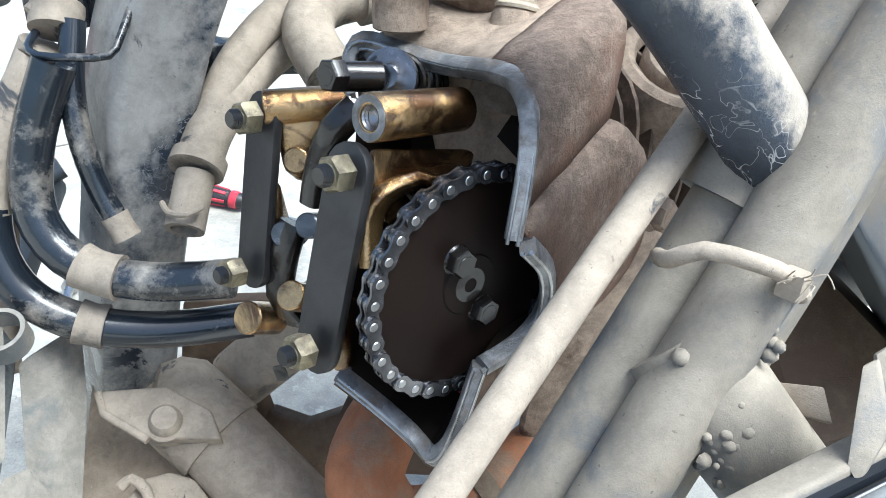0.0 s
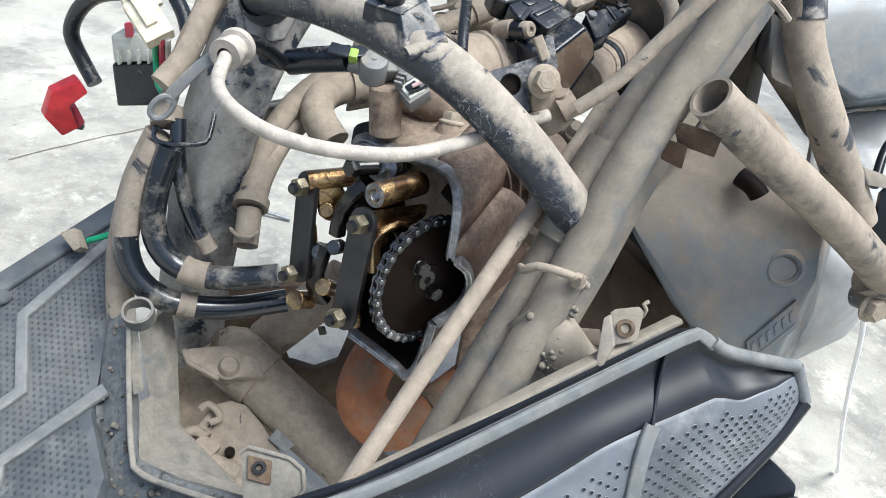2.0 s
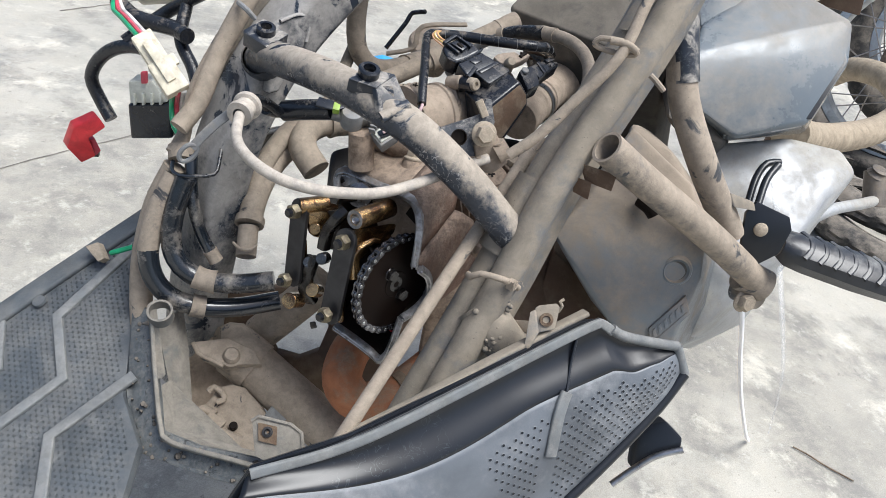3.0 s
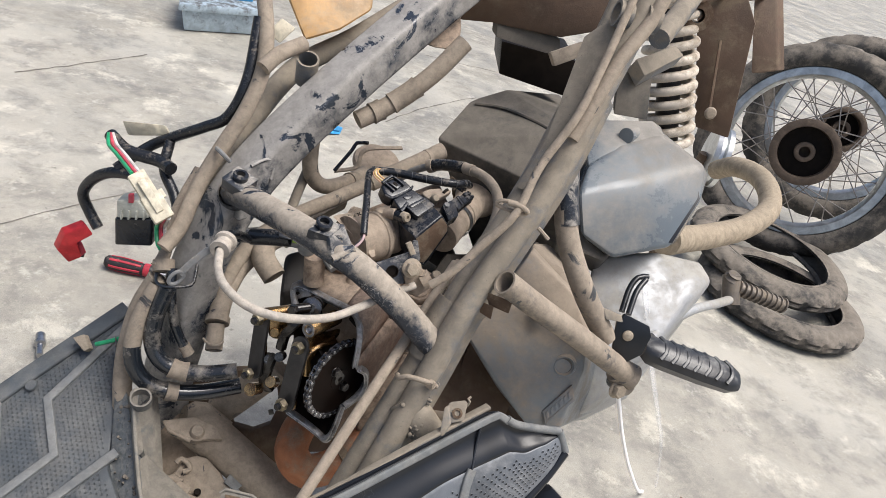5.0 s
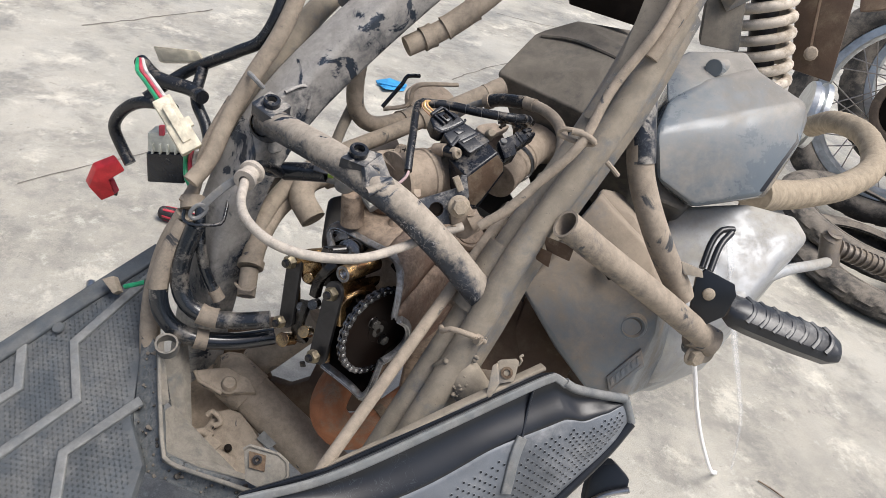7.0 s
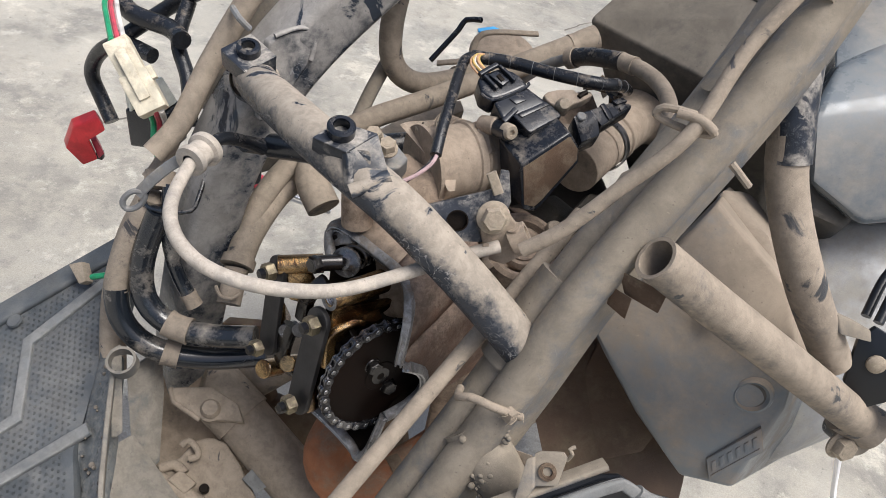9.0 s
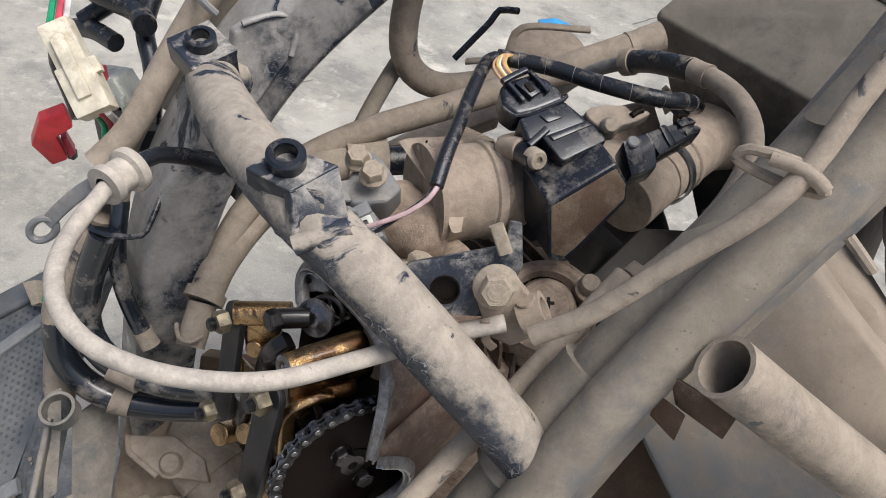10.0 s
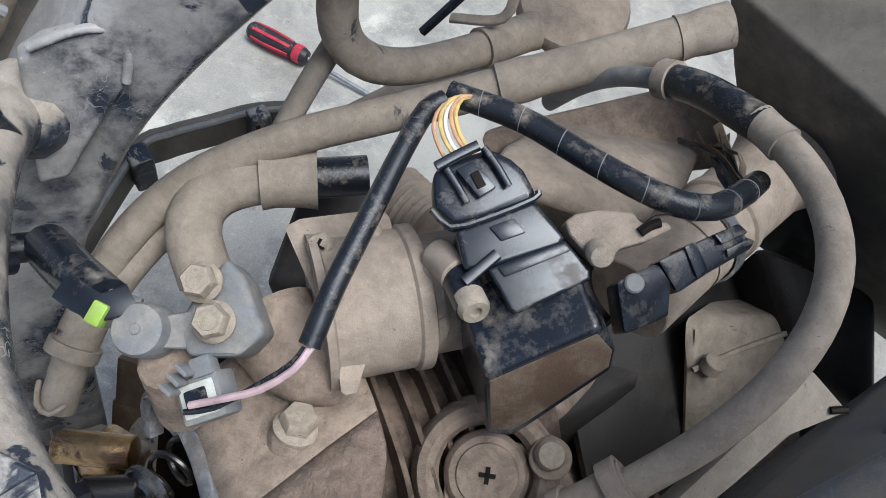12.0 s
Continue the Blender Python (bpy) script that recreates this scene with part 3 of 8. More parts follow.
part("bracket_web", hull([ (-0.0276, 0.2960, 0.6296), (0.0030, 0.2919, 0.6370), (0.0056, 0.2845, 0.6186), (-0.0158, 0.2882, 0.6099), (0.0025, 0.2881, 0.6036)], 0.002), M_cross, frame_bike, "bracket base welded to the cross tube")

SP = [(-0.1460, 0.3990, 0.2200), (-0.1425, 0.4055, 0.2640), (-0.1405, 0.4095, 0.3080), (-0.1380, 0.4123, 0.3500), (-0.1330, 0.4144, 0.3961), (-0.1285, 0.4209, 0.4613), (-0.1129, 0.4382, 0.5277), (-0.0795, 0.4646, 0.5991), (-0.0124, 0.5114, 0.6828), (0.0768, 0.5885, 0.7695), (0.1693, 0.6684, 0.8525)]
part("spine", sweep(SP, rrect(0.044, 0.048, 0.007), up=LAT), M_spine, frame_bike, "black main spine beam, paint scraped and dusty")
part("spine_gusset", slab([(-0.0886, 0.4257, 0.6154), (-0.0821, 0.4324, 0.6204), (-0.0690, 0.4448, 0.6229), (-0.0626, 0.4490, 0.6153), (-0.0635, 0.4448, 0.5976), (-0.0710, 0.4349, 0.5819), (-0.0807, 0.4218, 0.5595), (-0.0890, 0.4142, 0.5589)], LAT * -0.010, 0.0025, segments=3), M_spine, frame_bike, "welded gusset plate where the cross tube meets the spine")
part("gusset_rim", tube([(-0.0860, 0.4290, 0.6195), (-0.0770, 0.4378, 0.6228), (-0.0680, 0.4460, 0.6230), (-0.0628, 0.4495, 0.6150), (-0.0632, 0.4455, 0.6000)], 0.0020, 10), M_spine, frame_bike, "raised rim of the gusset")
part("joint_collar", lathe((-0.0985, 0.4250, 0.5860), (0.3, 0.75, -0.35), [(0.0138, -0.008), (0.0175, -0.003), (0.0190, 0.004), (0.0175, 0.010), (0.010, 0.013)], 26), M_cross, frame_bike, "lumpy weld collar")
part("spine_top_tube", tube([ (-0.1394, 0.4571, 0.5326), (-0.1256, 0.4812, 0.5804), (-0.0993, 0.5113, 0.6247), (-0.0521, 0.5786, 0.6820), (0.0174, 0.6291, 0.7237), (0.1234, 0.6910, 0.8043)], 0.013), M_rail, frame_bike, "dusty upper frame tube")
part("spine_stub", pipe([ (-0.0437, 0.5233, 0.7157), (-0.0406, 0.5401, 0.6848)], 0.0125), M_rail, frame_bike, "open tube stub on the spine")
# footpeg hanger tubes
part("peg_tube", pipe([(0.1612, 0.2700, 0.6260), (0.2060, 0.2770, 0.5990), (0.2755, 0.2850, 0.5600), (0.3300, 0.2975, 0.5260), (0.3691, 0.3115, 0.4992)], 0.0128, 0.0022, 22), M_frame, frame_bike, "open-ended hanger tube under dust")
part("hanger_tube", tube([(0.2330, 0.4000, 0.7250), (0.2350, 0.3700, 0.6900), (0.2470, 0.3500, 0.6450), (0.2771, 0.3235, 0.5966), (0.3262, 0.3190, 0.5409)], 0.0125, 18), M_frame, frame_bike, "bent hanger tube, black above and dusty below")
part("painted_top", tube([(0.2330, 0.4000, 0.7250), (0.2350, 0.3700, 0.6900), (0.2440, 0.3540, 0.6560)], 0.0128, 18), M_bracket, frame_bike, "black painted top of the hanger tube")
part("tube_cap", tube([ (0.3537, 0.3154, 0.5028), (0.3793, 0.3101, 0.4959)], 0.0155, 18), M_frame, frame_bike, "rounded tube end")
part("web", slab([ (0.1515, 0.2777, 0.6061), (0.1758, 0.2665, 0.6064), (0.1753, 0.2642, 0.5935), (0.1590, 0.2737, 0.5933)], LAT * -0.003, 0.0008), M_rust, frame_bike, "rusty weld tab under the hanger tube")
part("web", slab([ (0.1504, 0.2765, 0.5946), (0.1599, 0.2691, 0.5959), (0.1607, 0.2662, 0.5825), (0.1529, 0.2740, 0.5825)], LAT * -0.003, 0.0008), M_rust, frame_bike, "rusty weld tab")
part("hanger_lug", slab([ (0.3053, 0.3160, 0.5822), (0.3278, 0.3126, 0.5789), (0.3308, 0.3080, 0.5727), (0.3101, 0.3088, 0.5728)], LAT * -0.012, 0.001), M_rail, frame_bike, "folded lug")
part("stub_tube", tube([ (0.0965, 0.2516, 0.4820), (0.1069, 0.2427, 0.4737), (0.1175, 0.2355, 0.4645), (0.1418, 0.2294, 0.4431)], 0.0178, 24), M_rail, frame_bike, "short welded stub tube")
wb = bmesh.new()
rnd = random.Random(4)
SEAM = curve_points([(0.1102, 0.2336, 0.4971), (0.0994, 0.2307, 0.4874), (0.1049, 0.2233, 0.4757), (0.1112, 0.2175, 0.4661)], 0.002)
for k in range(240):
    c = SEAM[rnd.randrange(len(SEAM))] + V((0.001, 0.0034, -0.0026)) + V((rnd.gauss(0, 0.0042), rnd.gauss(0, 0.0012), rnd.gauss(0, 0.0036)))
    r = rnd.uniform(0.0005, 0.0016)
    lathe(c, (rnd.uniform(-0.9, 0.6), -0.75, rnd.uniform(0.2, 0.9)), [(r * 1.9, -r * 1.3), (r * 1.5, -r * 0.45), (r * 1.0, r * 0.0), (r * 0.5, r * 0.16), (0, r * 0.2)], 8, wb)
tagged(part("weld_bead", wb, M_rail, frame_bike), "lumpy weld caked with dust", kind="stuff")
part("lower_rod", tube([(0.1380, 0.3520, 0.5880), (0.0590, 0.2400, 0.5000), (-0.0070, 0.1450, 0.4260), (-0.0310, 0.1105, 0.3990)], 0.0054, 16), M_dusty, frame_bike, "thin dusty brace rod")
tabf = part("panel_tab", slab([(0.1292, 0.2169, 0.5119), (0.1320, 0.2178, 0.5141), (0.1445, 0.2171, 0.5184), (0.1471, 0.2150, 0.5168), (0.1450, 0.2048, 0.5036), (0.1327, 0.2046, 0.4984)], V((0.25, 0.75, -0.62)) * 0.0025, 0.001), M_rail, frame_bike, "bent panel mounting tab")
part("tab_flange", slab([(0.1250, 0.2138, 0.5101), (0.1284, 0.2146, 0.5125), (0.1321, 0.2029, 0.4999), (0.1260, 0.1951, 0.4879), (0.1232, 0.1984, 0.4907)], V((0.6, 0.5, -0.3)) * 0.003, 0.001), M_rail, tabf, "folded side of the tab")
part("clip_nut", lathe((0.1381, 0.2101, 0.5073), (-0.25, -0.75, 0.62), [(0.0052, -0.001), (0.0052, 0.0014), (0.0030, 0.0016), (0.0026, 0.0), (0, -0.001)], 18), M_rust, tabf, "round clip nut")
part("tab_wire", tube([ (0.1492, 0.2190, 0.5092), (0.1507, 0.2198, 0.5146), (0.1485, 0.2209, 0.5173), (0.1512, 0.2217, 0.5194)], 0.0012, 8), M_boltdust, tabf)
part("inner_hook", slab([ (0.1228, 0.2460, 0.4748), (0.1372, 0.2364, 0.4835), (0.1409, 0.2301, 0.4753), (0.1342, 0.2356, 0.4721)], (0.0, 0.002, -0.002), 0.0006), M_frame, frame_bike, "thin folded lug")

# zip ties on the rail
zt = thing("cable_tie", "grey plastic cable tie looped round the rail, caked in dust", "cable tie", (0.1, 0.245, 0.517))
part("band", tube([ (0.0839, 0.2573, 0.5066), (0.0818, 0.2441, 0.5137), (0.0884, 0.2400, 0.5207), (0.1011, 0.2354, 0.5218), (0.1108, 0.2362, 0.5188), (0.1213, 0.2426, 0.5097)], 0.0026, 10), M_dusty, zt)
part("head", box( (0.1129, 0.2358, 0.5170), (0.007, 0.006, 0.008), Matrix((LAT, FWD, UPB)).transposed(), 0.001), M_dusty, zt, "knot of the tie with stuck fibres")
hr = random.Random(21)
for k in range(7):
    a = V((0.1125, 0.2355, 0.5182))
    d = V((hr.uniform(-1, 1), hr.uniform(-1, -0.2), hr.uniform(-0.6, 1))) * 0.006
    e = d + V((hr.uniform(-1, 1), hr.uniform(-0.6, 0.4), hr.uniform(-1, 1))) * 0.006
    part("fibre", tube([a, a + d * 0.6, a + d, a + e], 0.00022, 5), M_boltdust, zt)
zt2 = thing("wire_tie", "dark wire loop holding the cable to the rail", "wire tie", (0.15, 0.312, 0.685))
part("loop", tube([ (0.1424, 0.3126, 0.6859), (0.1448, 0.3112, 0.6908), (0.1598, 0.3066, 0.6930), (0.1697, 0.3012, 0.6904), (0.1708, 0.3026, 0.6858), (0.1594, 0.3068, 0.6836), (0.1462, 0.3120, 0.6839), (0.1424, 0.3126, 0.6859)], 0.0021, 8), M_dusty, zt2)
part("tail", tube([ (0.1515, 0.3073, 0.6914), (0.1621, 0.3025, 0.6929), (0.1702, 0.2982, 0.6899)], 0.0026, 10), M_dusty, zt2)
part("hair", tube([ (0.1866, 0.2990, 0.6749), (0.1922, 0.2958, 0.6715), (0.1991, 0.2951, 0.6666)], 0.0022, 8), M_frame, zt2, "torn tie end")

# cables along the rail
cb = thing("brake_cable", "dust-covered brake cable clipped along the rail", "cable", (0.2, 0.36, 0.75))
part("cable", tube([ (0.0951, 0.2829, 0.6008), (0.1132, 0.2851, 0.6193), (0.1361, 0.2928, 0.6497), (0.1602, 0.3011, 0.6849), (0.1786, 0.3286, 0.7255), (0.2053, 0.3499, 0.7756), (0.2229, 0.3756, 0.8221), (0.2435, 0.4110, 0.8783), (0.2543, 0.4319, 0.9089)], 0.0042, 12), M_dusty, cb)
part("cable", tube([ (0.2087, 0.3503, 0.7520), (0.2233, 0.3638, 0.7886), (0.2424, 0.3854, 0.8289), (0.2694, 0.4085, 0.8681), (0.2877, 0.4313, 0.9060)], 0.0075, 12), M_dusty, cb)
part("clamp", pipe([ (0.2350, 0.4187, 0.8662), (0.2499, 0.4171, 0.8656)], 0.0135, 0.003), M_rail, cb, "split cable clamp")
part("clamp", pipe([ (0.2658, 0.4187, 0.8689), (0.2809, 0.4170, 0.8683)], 0.0135, 0.003), M_rail, cb, "split cable clamp")

# ---- footpeg ----
peg = thing("footpeg", "folding footpeg with black ribbed rubber, worn grey on top", "footpeg", (0.38, 0.31, 0.54))
PN = facing((0.3324, 0.3125, 0.5407), (0.3640, 0.3215, 0.5832), (0.3800, 0.3005, 0.5368))
hp = part("hinge_plate", slab([ (0.3331, 0.3068, 0.5357), (0.3304, 0.3187, 0.5641), (0.3370, 0.3209, 0.5755), (0.3654, 0.3091, 0.5714), (0.3700, 0.3041, 0.5615), (0.3654, 0.2983, 0.5392), (0.3525, 0.2997, 0.5244)], PN * -0.005, 0.0012), M_cover, peg, "black hinge plate")
part("rivet", lathe((0.346, 0.311, 0.554), PN, [(0, 0.0035), (0.0045, 0.003), (0.0062, 0.0015), (0.0062, -0.002)], 18), M_boltdust, hp, "copper-coloured rivet")
# rubber: flattened bar tapering to a chisel tip, with raised scales
A0, A1 = V((0.3704, 0.3093, 0.5422)), V((0.4862, 0.2791, 0.5333))
ax = (A1 - A0).normalized()
PT = V((0.1, -0.35, 0.93))
PT = (PT - ax * PT.dot(ax)).normalized()
sd = ax.cross(PT)
bmr = bmesh.new()
LN = (A1 - A0).length
prof = [(0, 0.010, 0.010), (0.06, 0.0165, 0.0125), (0.2, 0.0185, 0.0135), (0.6, 0.0195, 0.0135), (0.9, 0.0185, 0.012), (1.0, 0.013, 0.007)]
rings_ = []
for t, w, h in prof:
    c = A0 + ax * (LN * t)
    rings_.append([bmr.verts.new(c + sd * (x * w) + PT * (y * h)) for x, y in ((1, 0.1), (0.8, 0.7), (0.35, 1), (-0.35, 1), (-0.8, 0.7), (-1, 0.1), (-0.85, -0.7), (-0.4, -1), (0.4, -1), (0.85, -0.7))])
for a, b in zip(rings_, rings_[1:]):
    for j in range(10):
        bmr.faces.new((a[j], a[(j + 1) % 10], b[(j + 1) % 10], b[j]))
bmr.faces.new(rings_[0][::-1])
bmr.faces.new(rings_[-1])
rb = part("rubber", bmr, M_pegrubber, peg, "black rubber with worn grey scales")
for k in range(7):
    c = A0 + ax * (LN * (0.16 + 0.115 * k)) + PT * 0.0125
    pts = [c + ax * (-0.006 * abs(u) ** 2 + 0.004) + sd * (0.0155 * u) - PT * (0.004 * u * u) for u in (-1, -0.7, -0.35, 0, 0.35, 0.7, 1)]
    part("grip_scale", sweep(pts, rrect(0.0052, 0.0036, 0.0012), up=PT), M_pegrubber, rb)
    c2 = A0 + ax * (LN * (0.16 + 0.115 * k)) - sd * 0.0175 - PT * 0.001
    pts = [c2 + ax * (0.005 - 0.004 * abs(u)) + PT * (0.006 * u) for u in (-1, -0.4, 0.3, 1)]
    part("grip_scale", sweep(pts, rrect(0.0034, 0.003, 0.001), up=sd), M_pegrubber, rb)
lb = thing("hanger_bolt", "dusty flange bolt and boss below the hanger tube", "bolt", (0.36, 0.33, 0.49))
BD = V((0.25, -0.85, 0.3)).normalized()
part("boss", rod(V((0.3749, 0.3118, 0.4821)) - BD * 0.02, V((0.3749, 0.3118, 0.4821)) + BD * 0.006, 0.0115), M_rail, lb)
part("bolt_head", hexhead(V((0.3608, 0.3036, 0.4809)), BD, 0.0155, 0.009, 0.011), M_boltdust, lb)
# straps hanging to the ground
st = thing("white_strap", "thin white plastic strap hanging to the ground", "strap", (0.42, 0.36, 0.3))
part("band", sweep([ (0.3820, 0.3247, 0.4571), (0.4026, 0.3352, 0.4254), (0.4611, 0.3739, 0.3403), (0.5423, 0.4271, 0.2310), (0.6534, 0.5022, 0.0941), (0.7381, 0.5760, 0.0060)], rrect(0.0065, 0.0034, 0.0008), up=(0.5, -0.7, 0.5)), M_strapwhite, st)
st2 = thing("clear_strap", "clear plastic strip hanging from the hanger", "strap", (0.42, 0.36, 0.4))
part("band", sweep([ (0.4008, 0.4138, 0.5755), (0.4254, 0.3970, 0.5207), (0.4656, 0.3845, 0.4411), (0.5210, 0.4032, 0.3613), (0.5919, 0.4422, 0.2634), (0.6844, 0.5013, 0.1097)], rrect(0.012, 0.0022, 0.0004), up=(0.5, -0.7, 0.5)), M_film, st2)

# ---- engine head ----
engine = thing("engine", "dusty single-cylinder engine with the head cover off", "engine", (0.08, 0.36, 0.45))
AX = V((0.623, -0.769, 0.142)).normalized()
CH = V((0.0351, 0.2906, 0.4635))
# cover opening: sawn-looking gasket face running round the chain tunnel
RIM = [(-0.0174, 0.3561, 0.5011), (-0.0213, 0.3634, 0.5100), (-0.0215, 0.3673, 0.5162), (-0.0180, 0.3677, 0.5199), (-0.0109, 0.3643, 0.5209), (-0.0010, 0.3575, 0.5214), (0.0098, 0.3478, 0.5229), (0.0201, 0.3363, 0.5263), (0.0291, 0.3244, 0.5308), (0.0363, 0.3130, 0.5338), (0.0411, 0.3025, 0.5327), (0.0436, 0.2934, 0.5258), (0.0447, 0.2861, 0.5121), (0.0451, 0.2807, 0.4912)]
RIM2 = [(0.0505, 0.2809, 0.4888), (0.0611, 0.2931, 0.4741), (0.0657, 0.2978, 0.4603), (0.0649, 0.2959, 0.4488), (0.0580, 0.2889, 0.4409), (0.0448, 0.2774, 0.4374)]
RIM3 = [(0.0440, 0.2778, 0.4374), (0.0413, 0.2727, 0.4170), (0.0388, 0.2706, 0.4028), (0.0355, 0.2717, 0.3946), (0.0318, 0.2757, 0.3913), (0.0249, 0.2830, 0.3923), (0.0120, 0.2917, 0.3957), (-0.0076, 0.3017, 0.4017)]
for pts, w in ((RIM, 0.0062), (RIM2, 0.0058), (RIM3, 0.0058)):
    part("gasket_face", sweep(pts, rrect(w, 0.007, 0.0014, 2), up=(0.1, 0.95, 0.25)), M_castclean, engine, "bare layered metal edge of the head cover opening")
    for k in (-0.5, 0.5):
        part("gasket_layer", sweep([V(p) + V((-0.1, -0.95, -0.25)) * 0.0034 for p in pts], [(x + k * w * 0.55, y) for x, y in rrect(w * 0.22, 0.0016, 0.0004, 1)], up=(0.1, 0.95, 0.25)), M_steel, engine)


def wall(pts, grow, back, material, name, label, steps=6):
    """Outer casting: sweeps back and outwards from an edge."""
    own = bmesh.new()
    P = curve_points(pts, 0.008)
    c = CH
    rows = []
    for k in range(steps + 1):
        t = k / steps
        row = []
        for p in P:
            out = p - c
            out -= AX * out.dot(AX)
            out.normalize()
            row.append(own.verts.new(p + out * (grow * t ** 0.7 + 0.003) + V(back) * t + out * 0.002 * noise.noise(p * 60 + V((0, 0, t * 4)))))
        rows.append(row)
    for a, b in zip(rows, rows[1:]):
        for i in range(len(P) - 1):
            own.faces.new((a[i], a[i + 1], b[i + 1], b[i]))
    ob = part(name, own, material, engine, label)
    mod = ob.modifiers.new("solid", "SOLIDIFY")
    mod.thickness = 0.003
    return ob


BK = V((0.035, 0.05, 0.004))
wall(RIM[4:9], 0.016, BK, M_cast, "head_casting", "brown dusty cast wall of the head")
wall(RIM[8:], 0.016, BK, M_castred, "head_casting", "brown dusty cast wall of the head")
wall([RIM[-1]] + RIM2, 0.018, BK, M_castred, "head_casting", "brown dusty cast wall beside the chain tunnel")
wall(RIM3, 0.004, V((0.02, 0.03, 0.0)), M_rust, "head_casting", "stained cast wall under the chain tunnel")
# chain tunnel behind the opening: oil, with its shade painted in as near-black
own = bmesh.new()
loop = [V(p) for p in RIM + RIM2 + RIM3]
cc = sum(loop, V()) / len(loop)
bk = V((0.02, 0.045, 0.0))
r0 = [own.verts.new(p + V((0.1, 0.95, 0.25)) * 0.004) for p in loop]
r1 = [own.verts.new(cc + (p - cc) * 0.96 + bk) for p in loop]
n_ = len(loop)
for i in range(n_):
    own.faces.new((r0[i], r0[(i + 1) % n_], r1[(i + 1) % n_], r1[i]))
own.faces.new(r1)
part("chain_tunnel", own, M_dark, engine, "oily inside of the chain tunnel with painted-in shade")
part("head_block", hull([ (0.0465, 0.3241, 0.5254), (0.0515, 0.3288, 0.5277), (0.0774, 0.3410, 0.5127), (0.1028, 0.3528, 0.4969), (0.1035, 0.3396, 0.4707), (0.0851, 0.3160, 0.4464), (0.0703, 0.3132, 0.4625), (0.0553, 0.3023, 0.4846), (0.0813, 0.4149, 0.4893), (0.1398, 0.4360, 0.4548), (0.1288, 0.3992, 0.3957), (0.0707, 0.4041, 0.4711)], 0.014, segments=5), M_cast, engine, "rounded brown head casting")
part("head_step", hull([ (0.1011, 0.4081, 0.4997), (0.1090, 0.4171, 0.5111), (0.1322, 0.4285, 0.5168), (0.1467, 0.4274, 0.5075), (0.1416, 0.4221, 0.4892), (0.1214, 0.4085, 0.4841), (0.1081, 0.4072, 0.4898), (0.1366, 0.4782, 0.4835), (0.1718, 0.4780, 0.4688)], 0.006, segments=4), M_cast, engine, "stepped brown casting")
part("rim_lobe", slab([ (-0.0244, 0.3683, 0.5026), (-0.0256, 0.3715, 0.5112), (-0.0185, 0.3689, 0.5192), (-0.0080, 0.3592, 0.5220), (-0.0035, 0.3517, 0.5183), (-0.0106, 0.3568, 0.5124), (-0.0152, 0.3612, 0.5056)], (0.002, 0.009, 0.002), 0.0016), M_castclean, engine, "grey lobe at the end of the cover opening")
part("rim_slot", hull([ (-0.0200, 0.3641, 0.5124), (-0.0164, 0.3628, 0.5155), (-0.0146, 0.3610, 0.5138), (-0.0178, 0.3621, 0.5104), (-0.0185, 0.3723, 0.5096)], 0.0008), M_dark, engine, "open slot")
part("head_top", hull([ (0.0311, 0.3968, 0.5515), (0.0247, 0.3775, 0.5324), (0.0527, 0.3577, 0.5160), (0.0728, 0.3351, 0.4967), (0.1039, 0.3478, 0.4867), (0.0801, 0.3956, 0.5016), (0.0514, 0.4106, 0.5183), (0.0248, 0.4244, 0.5160), (0.0010, 0.3948, 0.5082), (0.0251, 0.3516, 0.4541), (0.0996, 0.3802, 0.4484)], 0.013, segments=5), M_cast, engine, "brown dusty top of the head")
# cylinder with cooling fins
fb_c = V((0.0870, 0.4020, 0.4800))
FINX = (V((0.123, -0.158, 0.029))).normalized()
FINY = UPB
for k in range(7):
    c = fb_c - FWD * (0.0105 * k - 0.031)
    rim_ = []
    for a in range(40):
        u = 2 * math.pi * a / 40
        q = 0.048 / (abs(math.cos(u)) ** 3.2 + abs(math.sin(u)) ** 3.2) ** (1 / 3.2)
        rim_.append(c + FINX * (q * math.cos(u)) + FINY * (q * math.sin(u)))
    part("cooling_fin", slab(rim_, FWD * 0.0026, 0.0009), M_fin, engine)
part("cylinder", rod(fb_c + FWD * 0.03, fb_c - FWD * 0.055, 0.037, n=28), M_fin, engine, "brown cylinder barrel")
# crankcase in the near-black that holds the cavity shade
part("crankcase", hull([fb_c - FWD * 0.05 + LAT * x + UPB * y for x, y in ((0.02, -0.01), (-0.07, 0.0), (0.02, -0.09), (-0.07, -0.09))] + [fb_c - FWD * 0.19 + LAT * x + UPB * y for x, y in ((0.0, -0.03), (-0.09, -0.02), (0.0, -0.13), (-0.09, -0.13))], 0.012), M_deep, engine, "crankcase with cavity shade painted near-black")
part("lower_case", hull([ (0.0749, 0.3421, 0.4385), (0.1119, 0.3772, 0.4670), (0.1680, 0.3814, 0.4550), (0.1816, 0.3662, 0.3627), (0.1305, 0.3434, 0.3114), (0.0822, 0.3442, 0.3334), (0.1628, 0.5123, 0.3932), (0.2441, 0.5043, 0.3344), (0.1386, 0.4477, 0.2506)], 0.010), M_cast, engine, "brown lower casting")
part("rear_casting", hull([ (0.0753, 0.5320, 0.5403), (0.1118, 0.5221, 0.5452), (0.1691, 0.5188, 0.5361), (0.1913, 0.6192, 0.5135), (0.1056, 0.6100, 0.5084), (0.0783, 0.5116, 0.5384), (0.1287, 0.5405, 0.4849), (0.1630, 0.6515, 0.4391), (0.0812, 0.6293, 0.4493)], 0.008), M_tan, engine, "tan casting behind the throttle")
